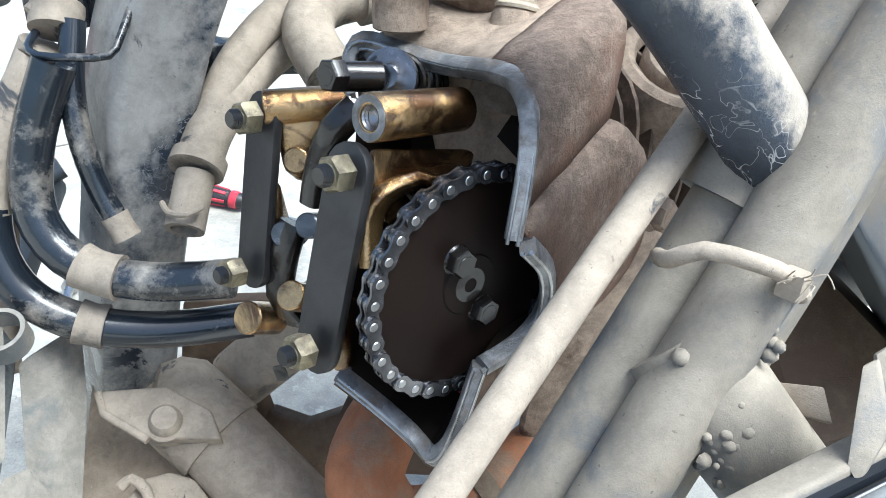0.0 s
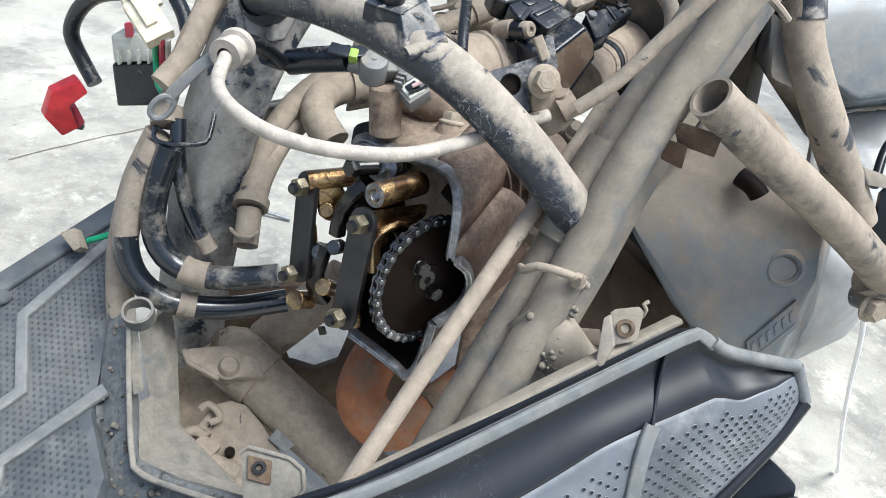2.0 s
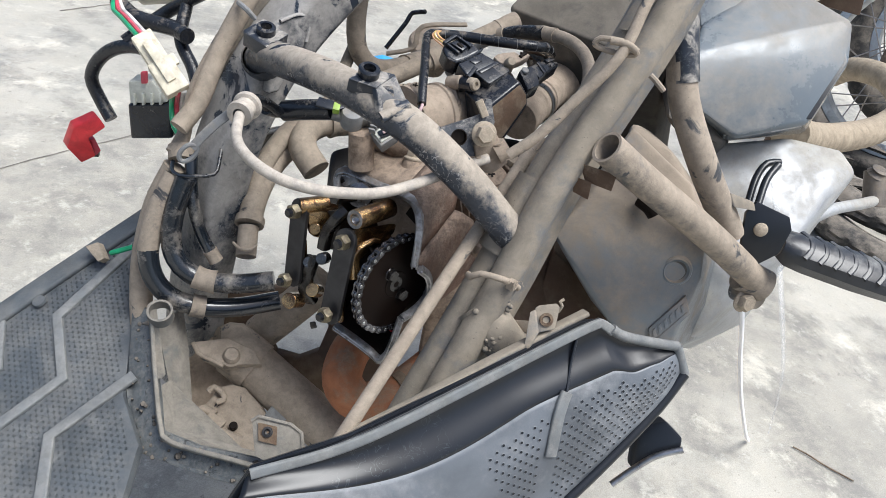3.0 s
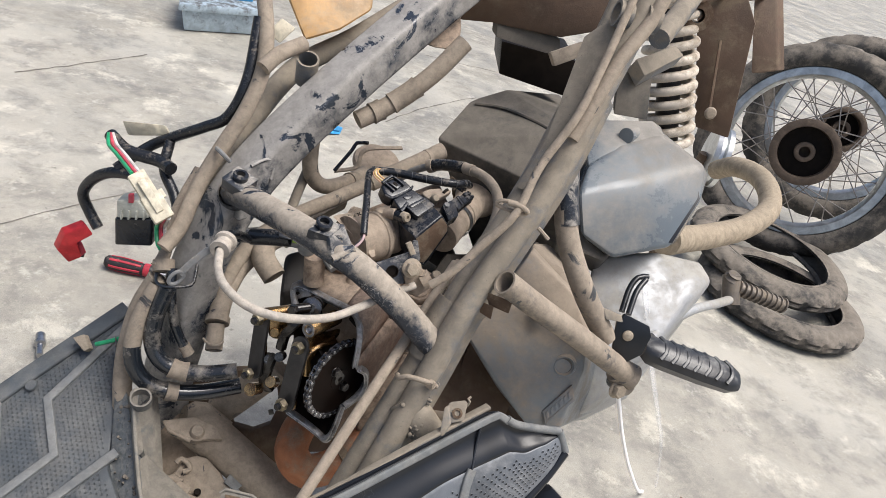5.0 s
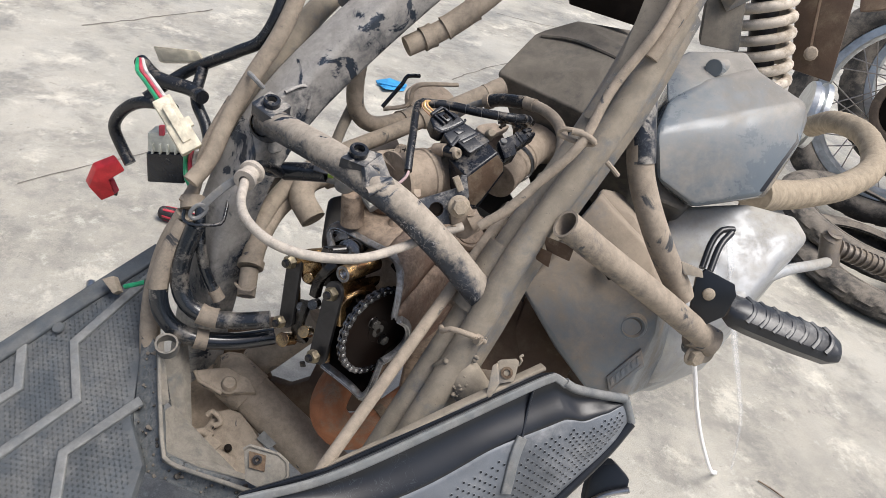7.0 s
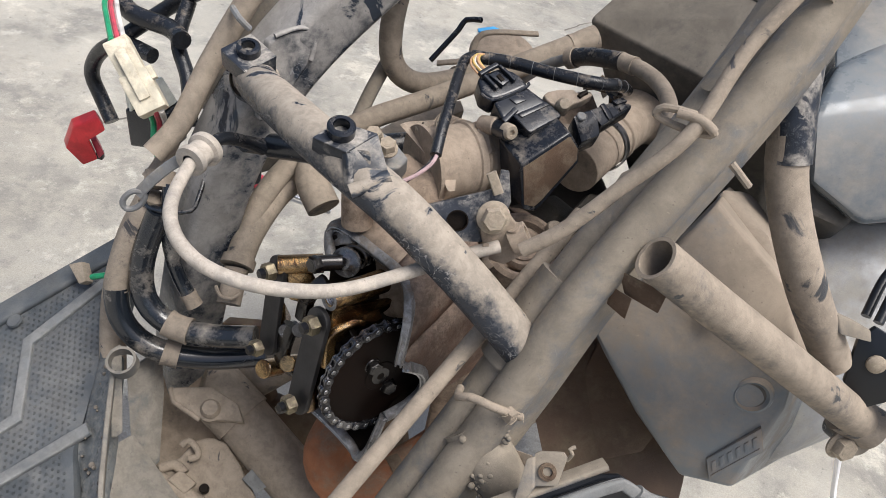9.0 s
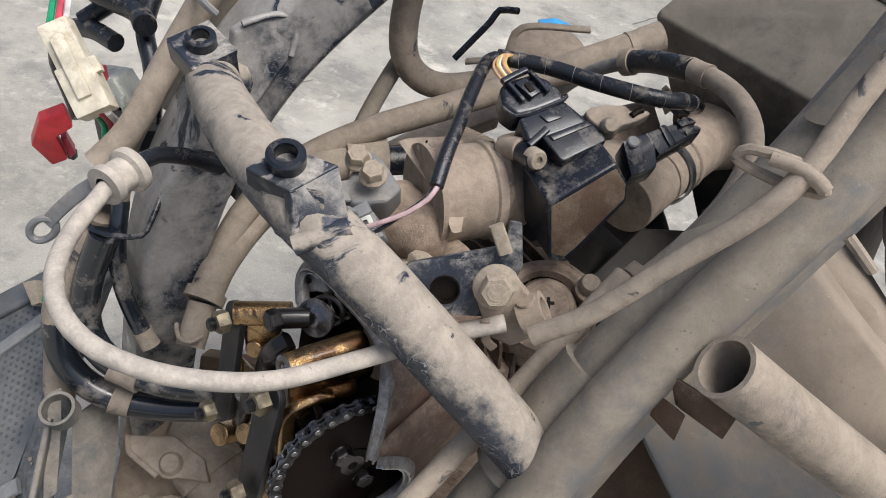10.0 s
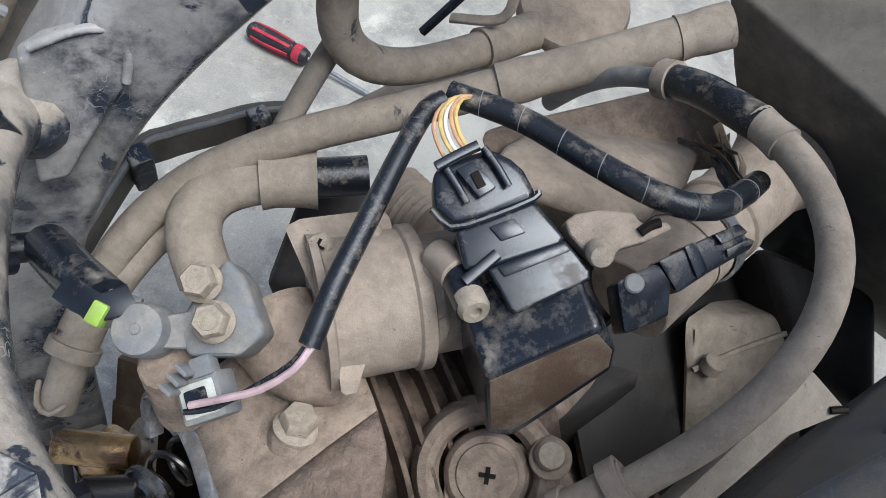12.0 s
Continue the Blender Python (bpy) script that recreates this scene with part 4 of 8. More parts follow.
# lower case and two added fillers, gap shade put into their colour
part("inner_case", hull([ (0.1437, 0.4744, 0.4637), (0.1884, 0.5452, 0.4872), (0.2925, 0.6319, 0.4481), (0.3663, 0.5965, 0.3987), (0.3369, 0.4834, 0.3823), (0.1968, 0.4077, 0.4174), (0.2895, 0.6232, 0.3211), (0.4074, 0.5795, 0.2896), (0.2563, 0.4787, 0.2834)], 0.010), M_deep, engine, "lower case with its shade painted near-black")
part("rear_filler", slab([(-0.0250, 0.5206, 0.4606), (0.0274, 0.5408, 0.4738), (0.0562, 0.5238, 0.4618), (0.0062, 0.4791, 0.4320), (-0.0250, 0.4740, 0.4290)], (0.01, 0.01, -0.08), 0.008, segments=3), M_deep, engine, "added near-black filler under the throttle body")
part("side_shade_slab", slab([(0.2294, 0.5700, 0.5082), (0.3059, 0.5661, 0.5045), (0.3326, 0.5073, 0.4640), (0.2776, 0.5236, 0.4759)], (0.01, 0.02, -0.10), 0.010, segments=3), M_deep, engine, "near-black slab for the shadow beside the vacuum hose")
part("case_wall", slab([(0.1939, 0.3652, 0.3691), (0.2110, 0.4100, 0.4407), (0.2809, 0.3691, 0.3986), (0.2667, 0.3510, 0.3677), (0.2178, 0.3426, 0.3419)], (0.010, 0.030, -0.004), 0.004), M_mudguard, engine, "brown oily case wall in the shade")
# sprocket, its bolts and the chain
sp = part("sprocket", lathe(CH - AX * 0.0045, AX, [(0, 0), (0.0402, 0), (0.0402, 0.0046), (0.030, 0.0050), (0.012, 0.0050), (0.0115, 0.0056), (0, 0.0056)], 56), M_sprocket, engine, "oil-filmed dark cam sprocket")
dz = V((0.45, 0.25, -0.86))
dz = (dz - AX * dz.dot(AX)).normalized()
for s_, kind in ((-0.0135, 1), (0.0, 0), (0.0135, 1)):
    p = CH + dz * s_
    if kind:
        part("sprocket_bolt", hexhead(p - AX * 0.001, AX, 0.0098, 0.0065, 0.0066), M_oilblack, sp, "oily black flange bolt")
    else:
        part("washer", lathe(p, AX, [(0.0068, -0.001), (0.0068, 0.0012), (0.0028, 0.0014), (0.0022, -0.002), (0, -0.002)], 20), M_oilblack, sp, "oily washer")
NL = 34
RC = 0.0424
e1 = AX.orthogonal().normalized()
e2 = AX.cross(e1)
chain = thing("cam_chain", "oily steel cam chain wrapped round the sprocket", "chain", CH)


def link_plate(pitch, wide, thick):
    """A figure-of-eight link plate lying in its own plane."""
    pts = []
    for s, x0 in ((1, pitch / 2), (-1, -pitch / 2)):
        for k in range(7):
            a = -math.pi / 2 + math.pi * k / 6
            pts.append((x0 + s * wide * math.cos(a), s * wide * math.sin(a)))
    pts.insert(7, (0.0, wide * 0.72))
    pts.append((0.0, -wide * 0.72))
    own = bmesh.new()
    a = [own.verts.new((x, y, -thick / 2)) for x, y in pts]
    b = [own.verts.new((x, y, thick / 2)) for x, y in pts]
    own.faces.new(a[::-1])
    own.faces.new(b)
    n = len(pts)
    for i in range(n):
        own.faces.new((a[i], a[(i + 1) % n], b[(i + 1) % n], b[i]))
    bevel(own, 0.00025, 1)
    return own


pitch = 2 * RC * math.sin(math.pi / NL)
first = part("link_plate", link_plate(pitch, 0.0033, 0.0011), M_chain, chain)
pin0 = part("pin", rod((0, 0, -0.0032), (0, 0, 0.0032), 0.00185, n=12, edge=0.0004), M_steel, chain)
roll0 = part("roller", rod((0, 0, -0.0018), (0, 0, 0.0018), 0.0029, n=12), M_chain, chain)
for i in range(NL):
    a = 2 * math.pi * (i + 0.5) / NL
    rad = e1 * math.cos(a) + e2 * math.sin(a)
    tan = AX.cross(rad)
    c = CH + rad * (RC * math.cos(math.pi / NL))
    R = Matrix((tan, rad, tan.cross(rad))).transposed().to_4x4()
    for off in ((0.0024, -0.0024) if i % 2 else (0.0013, -0.0013)):
        ob = first if (i == 0 and off > 0) else new("link_plate", first.data)
        ob.parent = chain
        ob.matrix_parent_inverse = chain.matrix_basis.inverted()
        ob.matrix_basis = Matrix.Translation(c + AX * off) @ R
    a2 = 2 * math.pi * i / NL
    rad = e1 * math.cos(a2) + e2 * math.sin(a2)
    for src, nm in ((pin0, "pin"), (roll0, "roller")):
        ob = src if i == 0 else new(nm, src.data)
        ob.parent = chain
        ob.matrix_parent_inverse = chain.matrix_basis.inverted()
        tan = AX.cross(rad)
        ob.matrix_basis = Matrix.Translation(CH + rad * RC) @ Matrix((tan, rad, tan.cross(rad))).transposed().to_4x4()

# camshaft holder: golden oil-stained posts, rocker arms, straps, nuts
holder = thing("camshaft_holder", "oil-stained golden camshaft holder with dark rocker straps", "engine part", (-0.02, 0.29, 0.47))
TD = (V((0.0278, 0.3357, 0.5116)) - V((-0.0074, 0.2958, 0.5183))).normalized()
p0 = V((-0.0074, 0.2949, 0.5188))
post = part("post", lathe(p0, TD, [(0.0042, 0.006), (0.0042, 0.0002), (0.0046, 0), (0.0078, 0), (0.0082, 0.0006), (0.0082, 0.046), (0, 0.046)], 26), M_gold, holder, "golden tubular post with a threaded end")
part("post_face", lathe(p0 - TD * 0.0003, TD, [(0.0044, 0.0), (0.0044, 0.004), (0.005, 0.0), (0.0076, 0.0), (0.0076, 0.001)], 26), M_castclean, post, "grey machined end face")
part("post_thread", lathe(p0, TD, [(0.0043, 0.0008), (0.0037, 0.0016), (0.0043, 0.0024), (0.0037, 0.0032), (0.0043, 0.004), (0.0, 0.010)], 20), M_steel, post)
part("bridge", hull([ (-0.0063, 0.2976, 0.5070), (-0.0048, 0.2960, 0.4898), (0.0025, 0.2942, 0.4807), (0.0326, 0.3335, 0.4969), (0.0322, 0.3319, 0.4873), (0.0130, 0.3134, 0.4886), (-0.0057, 0.3185, 0.4939), (0.0056, 0.3140, 0.4678)], 0.003, segments=3), M_gold, holder, "golden cast bridge below the post")
part("bridge_arch", sweep([ (0.0006, 0.2826, 0.4701), (-0.0025, 0.2898, 0.4836), (0.0007, 0.2941, 0.4918), (0.0102, 0.3020, 0.4950), (0.0251, 0.3172, 0.4922)], rrect(0.006, 0.009, 0.002), up=TD), M_gold, holder, "arched rib, amber with oil")
part("bore", lathe((0.0059, 0.3001, 0.4799), TD * -1.0, [(0.012, 0.0), (0.0115, 0.001), (0.0108, -0.004), (0, -0.008)], 26), M_dark, holder, "dark camshaft bore")
part("post", rod((-0.0506, 0.3394, 0.4966), (-0.0203, 0.3464, 0.5013), 0.0070, n=22), M_gold, holder, "golden post of the far strap")
part("block", hull([ (-0.0463, 0.3368, 0.4926), (-0.0250, 0.3395, 0.4989), (-0.0208, 0.3384, 0.4676), (-0.0395, 0.3307, 0.4709), (-0.0443, 0.3615, 0.4783), (-0.0233, 0.3606, 0.4634)], 0.0035, segments=3), M_gold, holder, "pale golden block with a round boss")
part("boss", rod((-0.0359, 0.3309, 0.4808), (-0.0344, 0.3405, 0.4768), 0.0052, n=20), M_gold, holder)
part("block", hull([ (-0.0472, 0.3323, 0.4715), (-0.0417, 0.3304, 0.4731), (-0.0371, 0.3254, 0.4432), (-0.0434, 0.3246, 0.4316), (-0.0475, 0.3260, 0.4521), (-0.0384, 0.3515, 0.4372)], 0.003), M_gold, holder, "amber lower casting")
part("block", hull([ (-0.0024, 0.2762, 0.4293), (-0.0078, 0.2714, 0.4296), (-0.0117, 0.2730, 0.4435), (-0.0084, 0.2813, 0.4617), (-0.0035, 0.2900, 0.4509), (-0.0003, 0.2918, 0.4138)], 0.002), M_gold, holder, "amber foot of the near strap")
part("oil_nozzle", rod((-0.0498, 0.3170, 0.4112), (-0.0406, 0.3316, 0.4009), 0.0072, n=22), M_gold, holder, "brass-coloured hose stub")


def strap(name, top, bot, wide, thick, label):
    """A flat steel strap with rounded ends round its two studs."""
    a, b = V(top), V(bot)
    d = (b - a).normalized()
    n = TD
    n = (n - d * n.dot(d)).normalized()
    s = d.cross(n)
    pts = []
    for c, sg in ((a, -1), (b, 1)):
        for k in range(9):
            an = -math.pi / 2 + math.pi * k / 8
            pts.append(c + d * (sg * wide * math.cos(an)) + s * (sg * wide * math.sin(an)) * -1)
    return part(name, slab(pts, n * thick, 0.0006), M_strapsteel, holder, label)


strap("strap", (-0.0514, 0.3387, 0.4945), (-0.0498, 0.3212, 0.4343), 0.0088, 0.004, "dark flat strap")
strap("strap", (-0.0126, 0.2908, 0.5006), (-0.0160, 0.2757, 0.4363), 0.0098, 0.004, "dark flat strap")


def stud_nut(p, across):
    """A zinc nut on a black stud."""
    p = V(p)
    nb = part("nut", hexhead(p, -TD, across, across * 0.6, 0.0, turn=0.5), M_brass, holder, "yellow zinc nut")
    own = rod(p, p - TD * (across * 0.95), across * 0.30, n=14)
    for k in range(3):
        lathe(p - TD * (across * (0.66 + 0.09 * k)), TD, [(across * 0.30, -0.0004), (across * 0.34, 0), (across * 0.30, 0.0004)], 14, own)
    part("stud", own, M_oilblack, nb, "black threaded stud end")


stud_nut((-0.0532, 0.3351, 0.4940), 0.0115)
stud_nut((-0.0128, 0.2872, 0.5020), 0.0115)
stud_nut((-0.0535, 0.3177, 0.4342), 0.0110)
stud_nut((-0.0181, 0.2723, 0.4383), 0.0115)
part("stud_tip", hull([ (-0.0312, 0.2767, 0.4238), (-0.0262, 0.2762, 0.4261), (-0.0235, 0.2751, 0.4194), (-0.0288, 0.2775, 0.4153), (-0.0287, 0.2895, 0.4108)], 0.001), M_oilblack, holder, "black oily lug")
# rocker arms with rollers and adjusters
part("rocker_arm", sweep([ (-0.0134, 0.3201, 0.5107), (-0.0203, 0.3173, 0.5024), (-0.0255, 0.3252, 0.4833), (-0.0264, 0.3241, 0.4671)], rrect(0.010, 0.010, 0.003), up=TD), M_oilblack, holder, "black rocker arm")
part("rocker_arm", sweep([ (-0.0337, 0.3237, 0.4570), (-0.0361, 0.3198, 0.4444), (-0.0369, 0.3204, 0.4226), (-0.0295, 0.3224, 0.4098)], rrect(0.013, 0.008, 0.003), up=TD), M_oilblack, holder, "curved black rocker arm")
part("roller", rod((-0.0377, 0.3195, 0.4536), (-0.0326, 0.3307, 0.4482), 0.0052, n=20), M_chain, holder, "shiny steel roller")
part("roller", rod((-0.0276, 0.3155, 0.4617), (-0.0233, 0.3249, 0.4571), 0.0052, n=20), M_chain, holder, "shiny steel roller")
part("roller", rod((-0.0313, 0.3096, 0.4321), (-0.0259, 0.3207, 0.4228), 0.0062, n=20), M_gold, holder, "oily roller boss")
ad = part("adjuster", rod((-0.0246, 0.3234, 0.5195), (-0.0068, 0.3309, 0.5198), 0.0055, n=16), M_oilblack, holder, "black tappet adjuster")
part("adjuster_nut", hexhead((-0.0213, 0.3235, 0.5205), -TD, 0.0105, 0.006), M_oilblack, ad)
part("adjuster_tip", rod((-0.0258, 0.3221, 0.5199), (-0.0233, 0.3229, 0.5205), 0.0028, n=12), M_oilblack, ad)
vs = bmesh.new()
s0, s1 = V((-0.0042, 0.3308, 0.5203)), V((0.0147, 0.3834, 0.5010))
M3 = frame_of(s1 - s0)
tube([s0 + M3 @ V((0.0085 * math.cos(a), 0.0085 * math.sin(a), (s1 - s0).length * a / (2 * math.pi * 6))) for a in [i * 0.35 for i in range(int(2 * math.pi * 6 / 0.35))]], 0.0014, 8, vs)
part("valve_spring", vs, M_oilblack, holder, "oily valve spring")
part("spring_cap", lathe(s0 - (s1 - s0).normalized() * 0.002, s1 - s0, [(0, 0), (0.004, 0), (0.006, 0.0016), (0.0105, 0.002), (0.0105, 0.004), (0, 0.004)], 24), M_chain, holder, "steel spring cap")
part("oil_drop", rod((0.0419, 0.2954, 0.4087), (0.0479, 0.3025, 0.4020), 0.002), M_red, engine, "small red seal")
gd = bmesh.new()
gb = (0.004, 0.010, 0.0)
slab([ (-0.1192, 0.4416, 0.3126), (0.0576, 0.4324, 0.3573), (0.0479, 0.4160, 0.3293), (-0.0074, 0.4229, 0.3213), (-0.0292, 0.4239, 0.3157), (-0.0607, 0.4208, 0.3005), (-0.1142, 0.4200, 0.2815)], gb, 0.002, gd)
slab([ (-0.1174, 0.4223, 0.2821), (-0.0598, 0.4221, 0.3010), (-0.0627, 0.4068, 0.2767), (-0.0554, 0.3984, 0.2664), (-0.1097, 0.3886, 0.2336)], gb, 0.002, gd)
slab([ (-0.0096, 0.4252, 0.3204), (0.0506, 0.4186, 0.3304), (0.0775, 0.3715, 0.2680), (0.0254, 0.3756, 0.2569), (-0.0119, 0.3973, 0.2774), (-0.0035, 0.4122, 0.3028)], gb, 0.002, gd)
slab([ (-0.0569, 0.4016, 0.2671), (-0.0330, 0.3959, 0.2665), (-0.0100, 0.3991, 0.2790), (0.0286, 0.3745, 0.2544), (-0.0156, 0.3670, 0.2285), (-0.0797, 0.3877, 0.2385)], gb, 0.002, gd)
part("front_guard", gd, M_mudguard, engine, "brown guard with a hole, in the shade below the head")
# added mass whose near-black stands for shade below the intake
part("rear_mass", hull([ (0.0347, 0.5401, 0.4253), (0.1021, 0.6289, 0.4608), (0.2266, 0.6610, 0.4447), (0.2950, 0.6065, 0.3580), (0.2649, 0.5016, 0.3353), (0.1203, 0.4784, 0.3820), (0.0820, 0.6511, 0.2219), (0.2873, 0.7673, 0.2379), (0.3305, 0.6043, 0.1259)], 0.01, segments=3), M_deep, engine, "near-black mass for the shade below the intake")

part("case_bolt", hexhead((0.1078, 0.3325, 0.4824), LAT, 0.012, 0.007, 0.0085), M_cast, engine, "dust-buried hex bolt")

part("rear_block", hull([ (0.0591, 0.5729, 0.5079), (0.1034, 0.6055, 0.5175), (0.1808, 0.6544, 0.5377), (0.2117, 0.6204, 0.5020), (0.1192, 0.5615, 0.4994), (0.0796, 0.5505, 0.4924), (0.1528, 0.6518, 0.4637), (0.2076, 0.6935, 0.4672)], 0.006, segments=3), M_cast, engine, "brown block behind the throttle")

# exhaust
ex = thing("exhaust_pipe", "rust-orange exhaust elbow below the head", "exhaust", (0.02, 0.3, 0.36))
part("pipe_body", tube([ (0.0276, 0.3514, 0.3539), (0.0135, 0.3301, 0.3409), (0.0102, 0.3114, 0.3245), (0.0287, 0.3026, 0.3080), (0.0587, 0.3101, 0.3109), (0.0849, 0.3324, 0.3165), (0.1213, 0.3740, 0.3177)], 0.0195, 24), M_orange, ex)
part("clamp_ring", pipe([ (0.0664, 0.3125, 0.3115), (0.0751, 0.3182, 0.3138)], 0.0215, 0.003), M_rust, ex)

# ---- throttle body and intake ----
tb = thing("throttle_unit", "tan dust-coated throttle body and intake sleeve", "throttle body", (0.045, 0.41, 0.56))
TA = (V((0.744, 0.668, 0.0)) + V((0.10, -0.12, 0.05))).normalized()
tc_ = V((0.031, 0.404, 0.560))
part("sleeve", lathe(tc_, TA, [(0, 0), (0.0305, 0), (0.0305, 0.003), (0.0275, 0.004), (0.0275, 0.034), (0.029, 0.035), (0.029, 0.040), (0.024, 0.042), (0.024, 0.06), (0, 0.06)], 36), M_tan, tb, "tan intake sleeve")
fl = part("flange", slab([ (0.0090, 0.4236, 0.5786), (0.0125, 0.4298, 0.5779), (0.0364, 0.4464, 0.5769), (0.0401, 0.4445, 0.5755), (0.0493, 0.4307, 0.5756), (0.0539, 0.3757, 0.5647), (0.0520, 0.3760, 0.5649), (0.0422, 0.3920, 0.5699)], TA * 0.004, 0.0008), M_tan, tb, "thin flange plate edge")
for p in ((0.0255, 0.4183, 0.5832), (0.0387, 0.4328, 0.5809)):
    s_ = part("flange_screw", lathe(p, (-0.2, -0.5, 0.84), [(0, 0.003), (0.0042, 0.0024), (0.0052, 0.0008), (0.0052, -0.004)], 18), M_boltdust, fl, "cross-head screw")
    for a in (0.2, 1.77):
        part("cross_slot", box(V(p) + V((-0.2, -0.5, 0.84)) * 0.0030, (0.0056, 0.0010, 0.0008), frame_of((-0.2, -0.5, 0.84)) @ Matrix.Rotation(a, 3, "Z"), 0), M_dark, s_)
part("intake_neck", tube([ (0.0138, 0.4014, 0.5489), (0.0275, 0.3918, 0.5482), (0.0449, 0.3956, 0.5445)], 0.019, 24), M_cast, tb, "brown intake neck")
part("throttle_cam", hull([ (0.0607, 0.4200, 0.5912), (0.0697, 0.4236, 0.5996), (0.0824, 0.4060, 0.5753), (0.0758, 0.4010, 0.5598), (0.0720, 0.4407, 0.5628), (0.0769, 0.4185, 0.5355)], 0.004), M_tan, tb, "dusty throttle linkage housing")
part("corrugated_pipe", tube([ (0.0385, 0.4775, 0.5521), (0.0481, 0.4719, 0.5542), (0.0579, 0.4654, 0.5557)], 0.0125, 20), M_tan, tb)
for k in range(7):
    c = V((0.0391, 0.4773, 0.5519)).lerp(V((0.0579, 0.4654, 0.5557)), k / 6)
    part("corrugation", lathe(c, V((0.0579, 0.4654, 0.5557)) - V((0.0391, 0.4773, 0.5519)), [(0.0122, -0.0014), (0.0138, 0), (0.0122, 0.0014)], 20), M_tan, tb)

# injector joint with two bolts
ij = thing("injector_joint", "grey dusty injector joint held by two flange bolts", "fuel injector", (-0.005, 0.375, 0.575))
IN = V((-0.05, -0.42, 0.90)).normalized()
part("body", slab([ (-0.0069, 0.3852, 0.5793), (-0.0024, 0.4001, 0.5845), (0.0065, 0.3957, 0.5838), (0.0215, 0.3802, 0.5803), (0.0160, 0.3701, 0.5771), (-0.0003, 0.3654, 0.5729), (-0.0086, 0.3738, 0.5751)], IN * -0.022, 0.003, segments=3), M_greyplastic, ij)
part("cap", lathe(V((-0.0182, 0.3661, 0.5785)) - IN * 0.016, IN, [(0, 0), (0.0095, 0), (0.0095, 0.013), (0.0085, 0.0155), (0.006, 0.0165), (0.002, 0.0165), (0.0016, 0.0172), (0, 0.0172)], 28), M_greyplastic, ij, "round grey cap")
part("arm", hull([ (-0.0165, 0.3733, 0.5761), (-0.0046, 0.3806, 0.5785), (0.0010, 0.3687, 0.5727), (-0.0118, 0.3638, 0.5719), (-0.0148, 0.3772, 0.5570), (-0.0060, 0.3791, 0.5557)], 0.002), M_greyplastic, ij)
part("bolt", hexhead((-0.0050, 0.3877, 0.5846), IN, 0.0105, 0.0075, 0.0072), M_boltdust, ij, "tan flange bolt")
part("bolt", hexhead((0.0062, 0.3747, 0.5871), IN, 0.0105, 0.0075, 0.0072, turn=0.7), M_boltdust, ij, "tan flange bolt")
part("neck", rod((-0.0082, 0.3659, 0.5612), (-0.0036, 0.3628, 0.5288), 0.011), M_cast, ij)
hb = thing("head_bolt", "dusty flange bolt in its cast boss", "bolt", (0.041, 0.365, 0.545))
HB = V((0.02, 0.34, 0.94)).normalized()
hb0 = V((0.0403, 0.3660, 0.5430))
part("boss", lathe(hb0 - HB * 0.040, HB, [(0, 0), (0.0135, 0), (0.0118, 0.016), (0.0102, 0.030), (0.0096, 0.037), (0.0082, 0.040), (0, 0.040)], 26), M_cast, hb, "brown boss")
part("bolt_head", hexhead(hb0, HB, 0.0125, 0.0075, 0.0092), M_boltdust, hb)
part("boss_web", hull([hb0 - HB * 0.004 + V((0.006, 0.010, 0)), hb0 - HB * 0.004 + V((-0.006, 0.010, 0)), hb0 - HB * 0.034 + V((0.012, 0.0, 0)), hb0 - HB * 0.034 + V((-0.012, 0.0, 0)), hb0 - HB * 0.030 + V((0.006, 0.032, 0)), hb0 - HB * 0.030 + V((-0.010, 0.032, 0)), hb0 - HB * 0.006 + V((0.0, 0.030, 0.002))], 0.005, segments=3), M_cast, hb)

# injector plug with the lime lock
plug = thing("injector_plug", "black connector with a lime-green lock clip", "connector", (-0.06, 0.37, 0.58))
part("shell", tube([(-0.0735, 0.3930, 0.5560), (-0.0550, 0.3830, 0.5650), (-0.0345, 0.3735, 0.5730)], 0.0088, 18), M_blackplastic, plug, "dusty black plug shell")
part("boot", tube([(-0.0880, 0.3760, 0.5640), (-0.0800, 0.3880, 0.5570), (-0.0730, 0.3925, 0.5565)], 0.0058, 14), M_tape, plug, "rubber boot")
part("latch", sweep([ (-0.0476, 0.3713, 0.5788), (-0.0326, 0.3684, 0.5790), (-0.0244, 0.3758, 0.5803)], rrect(0.010, 0.0025, 0.0008), up=IN), M_blackplastic, plug, "latch window")
part("lock_clip", box( (-0.0317, 0.3668, 0.5779), (0.0055, 0.008, 0.006), frame_of(IN), 0.0008), M_lime, plug, "lime-green lock clip")
part("nose", tube([ (-0.0348, 0.3730, 0.5713), (-0.0241, 0.3739, 0.5693)], 0.0066, 16), M_greyplastic, plug)
part("lead", tube([(-0.0870, 0.3750, 0.5650), (-0.0910, 0.3700, 0.5700), (-0.0940, 0.3600, 0.5760)], 0.004, 12), M_tape, plug)

# temperature sensor plug with pink wires
sp2 = thing("sensor_plug", "grey three-slot sensor plug with pink and black wires", "connector", (0.012, 0.352, 0.577))
SN = V((-0.25, -0.55, 0.8)).normalized()
SM = frame_of(SN, (0.6, 0.3, 0.5))
sc0 = V((0.0098, 0.3571, 0.5646))
part("body", box(sc0 - SN * 0.003, (0.016, 0.017, 0.012), SM, 0.002), M_greyplastic, sp2)
part("collar", box(sc0 + SN * 0.0032, (0.012, 0.013, 0.003), SM, 0.0015), M_clear, sp2, "pale square collar")
part("socket", box(sc0 + SN * 0.0045, (0.0075, 0.0085, 0.0022), SM, 0.0012), M_blackplastic, sp2)
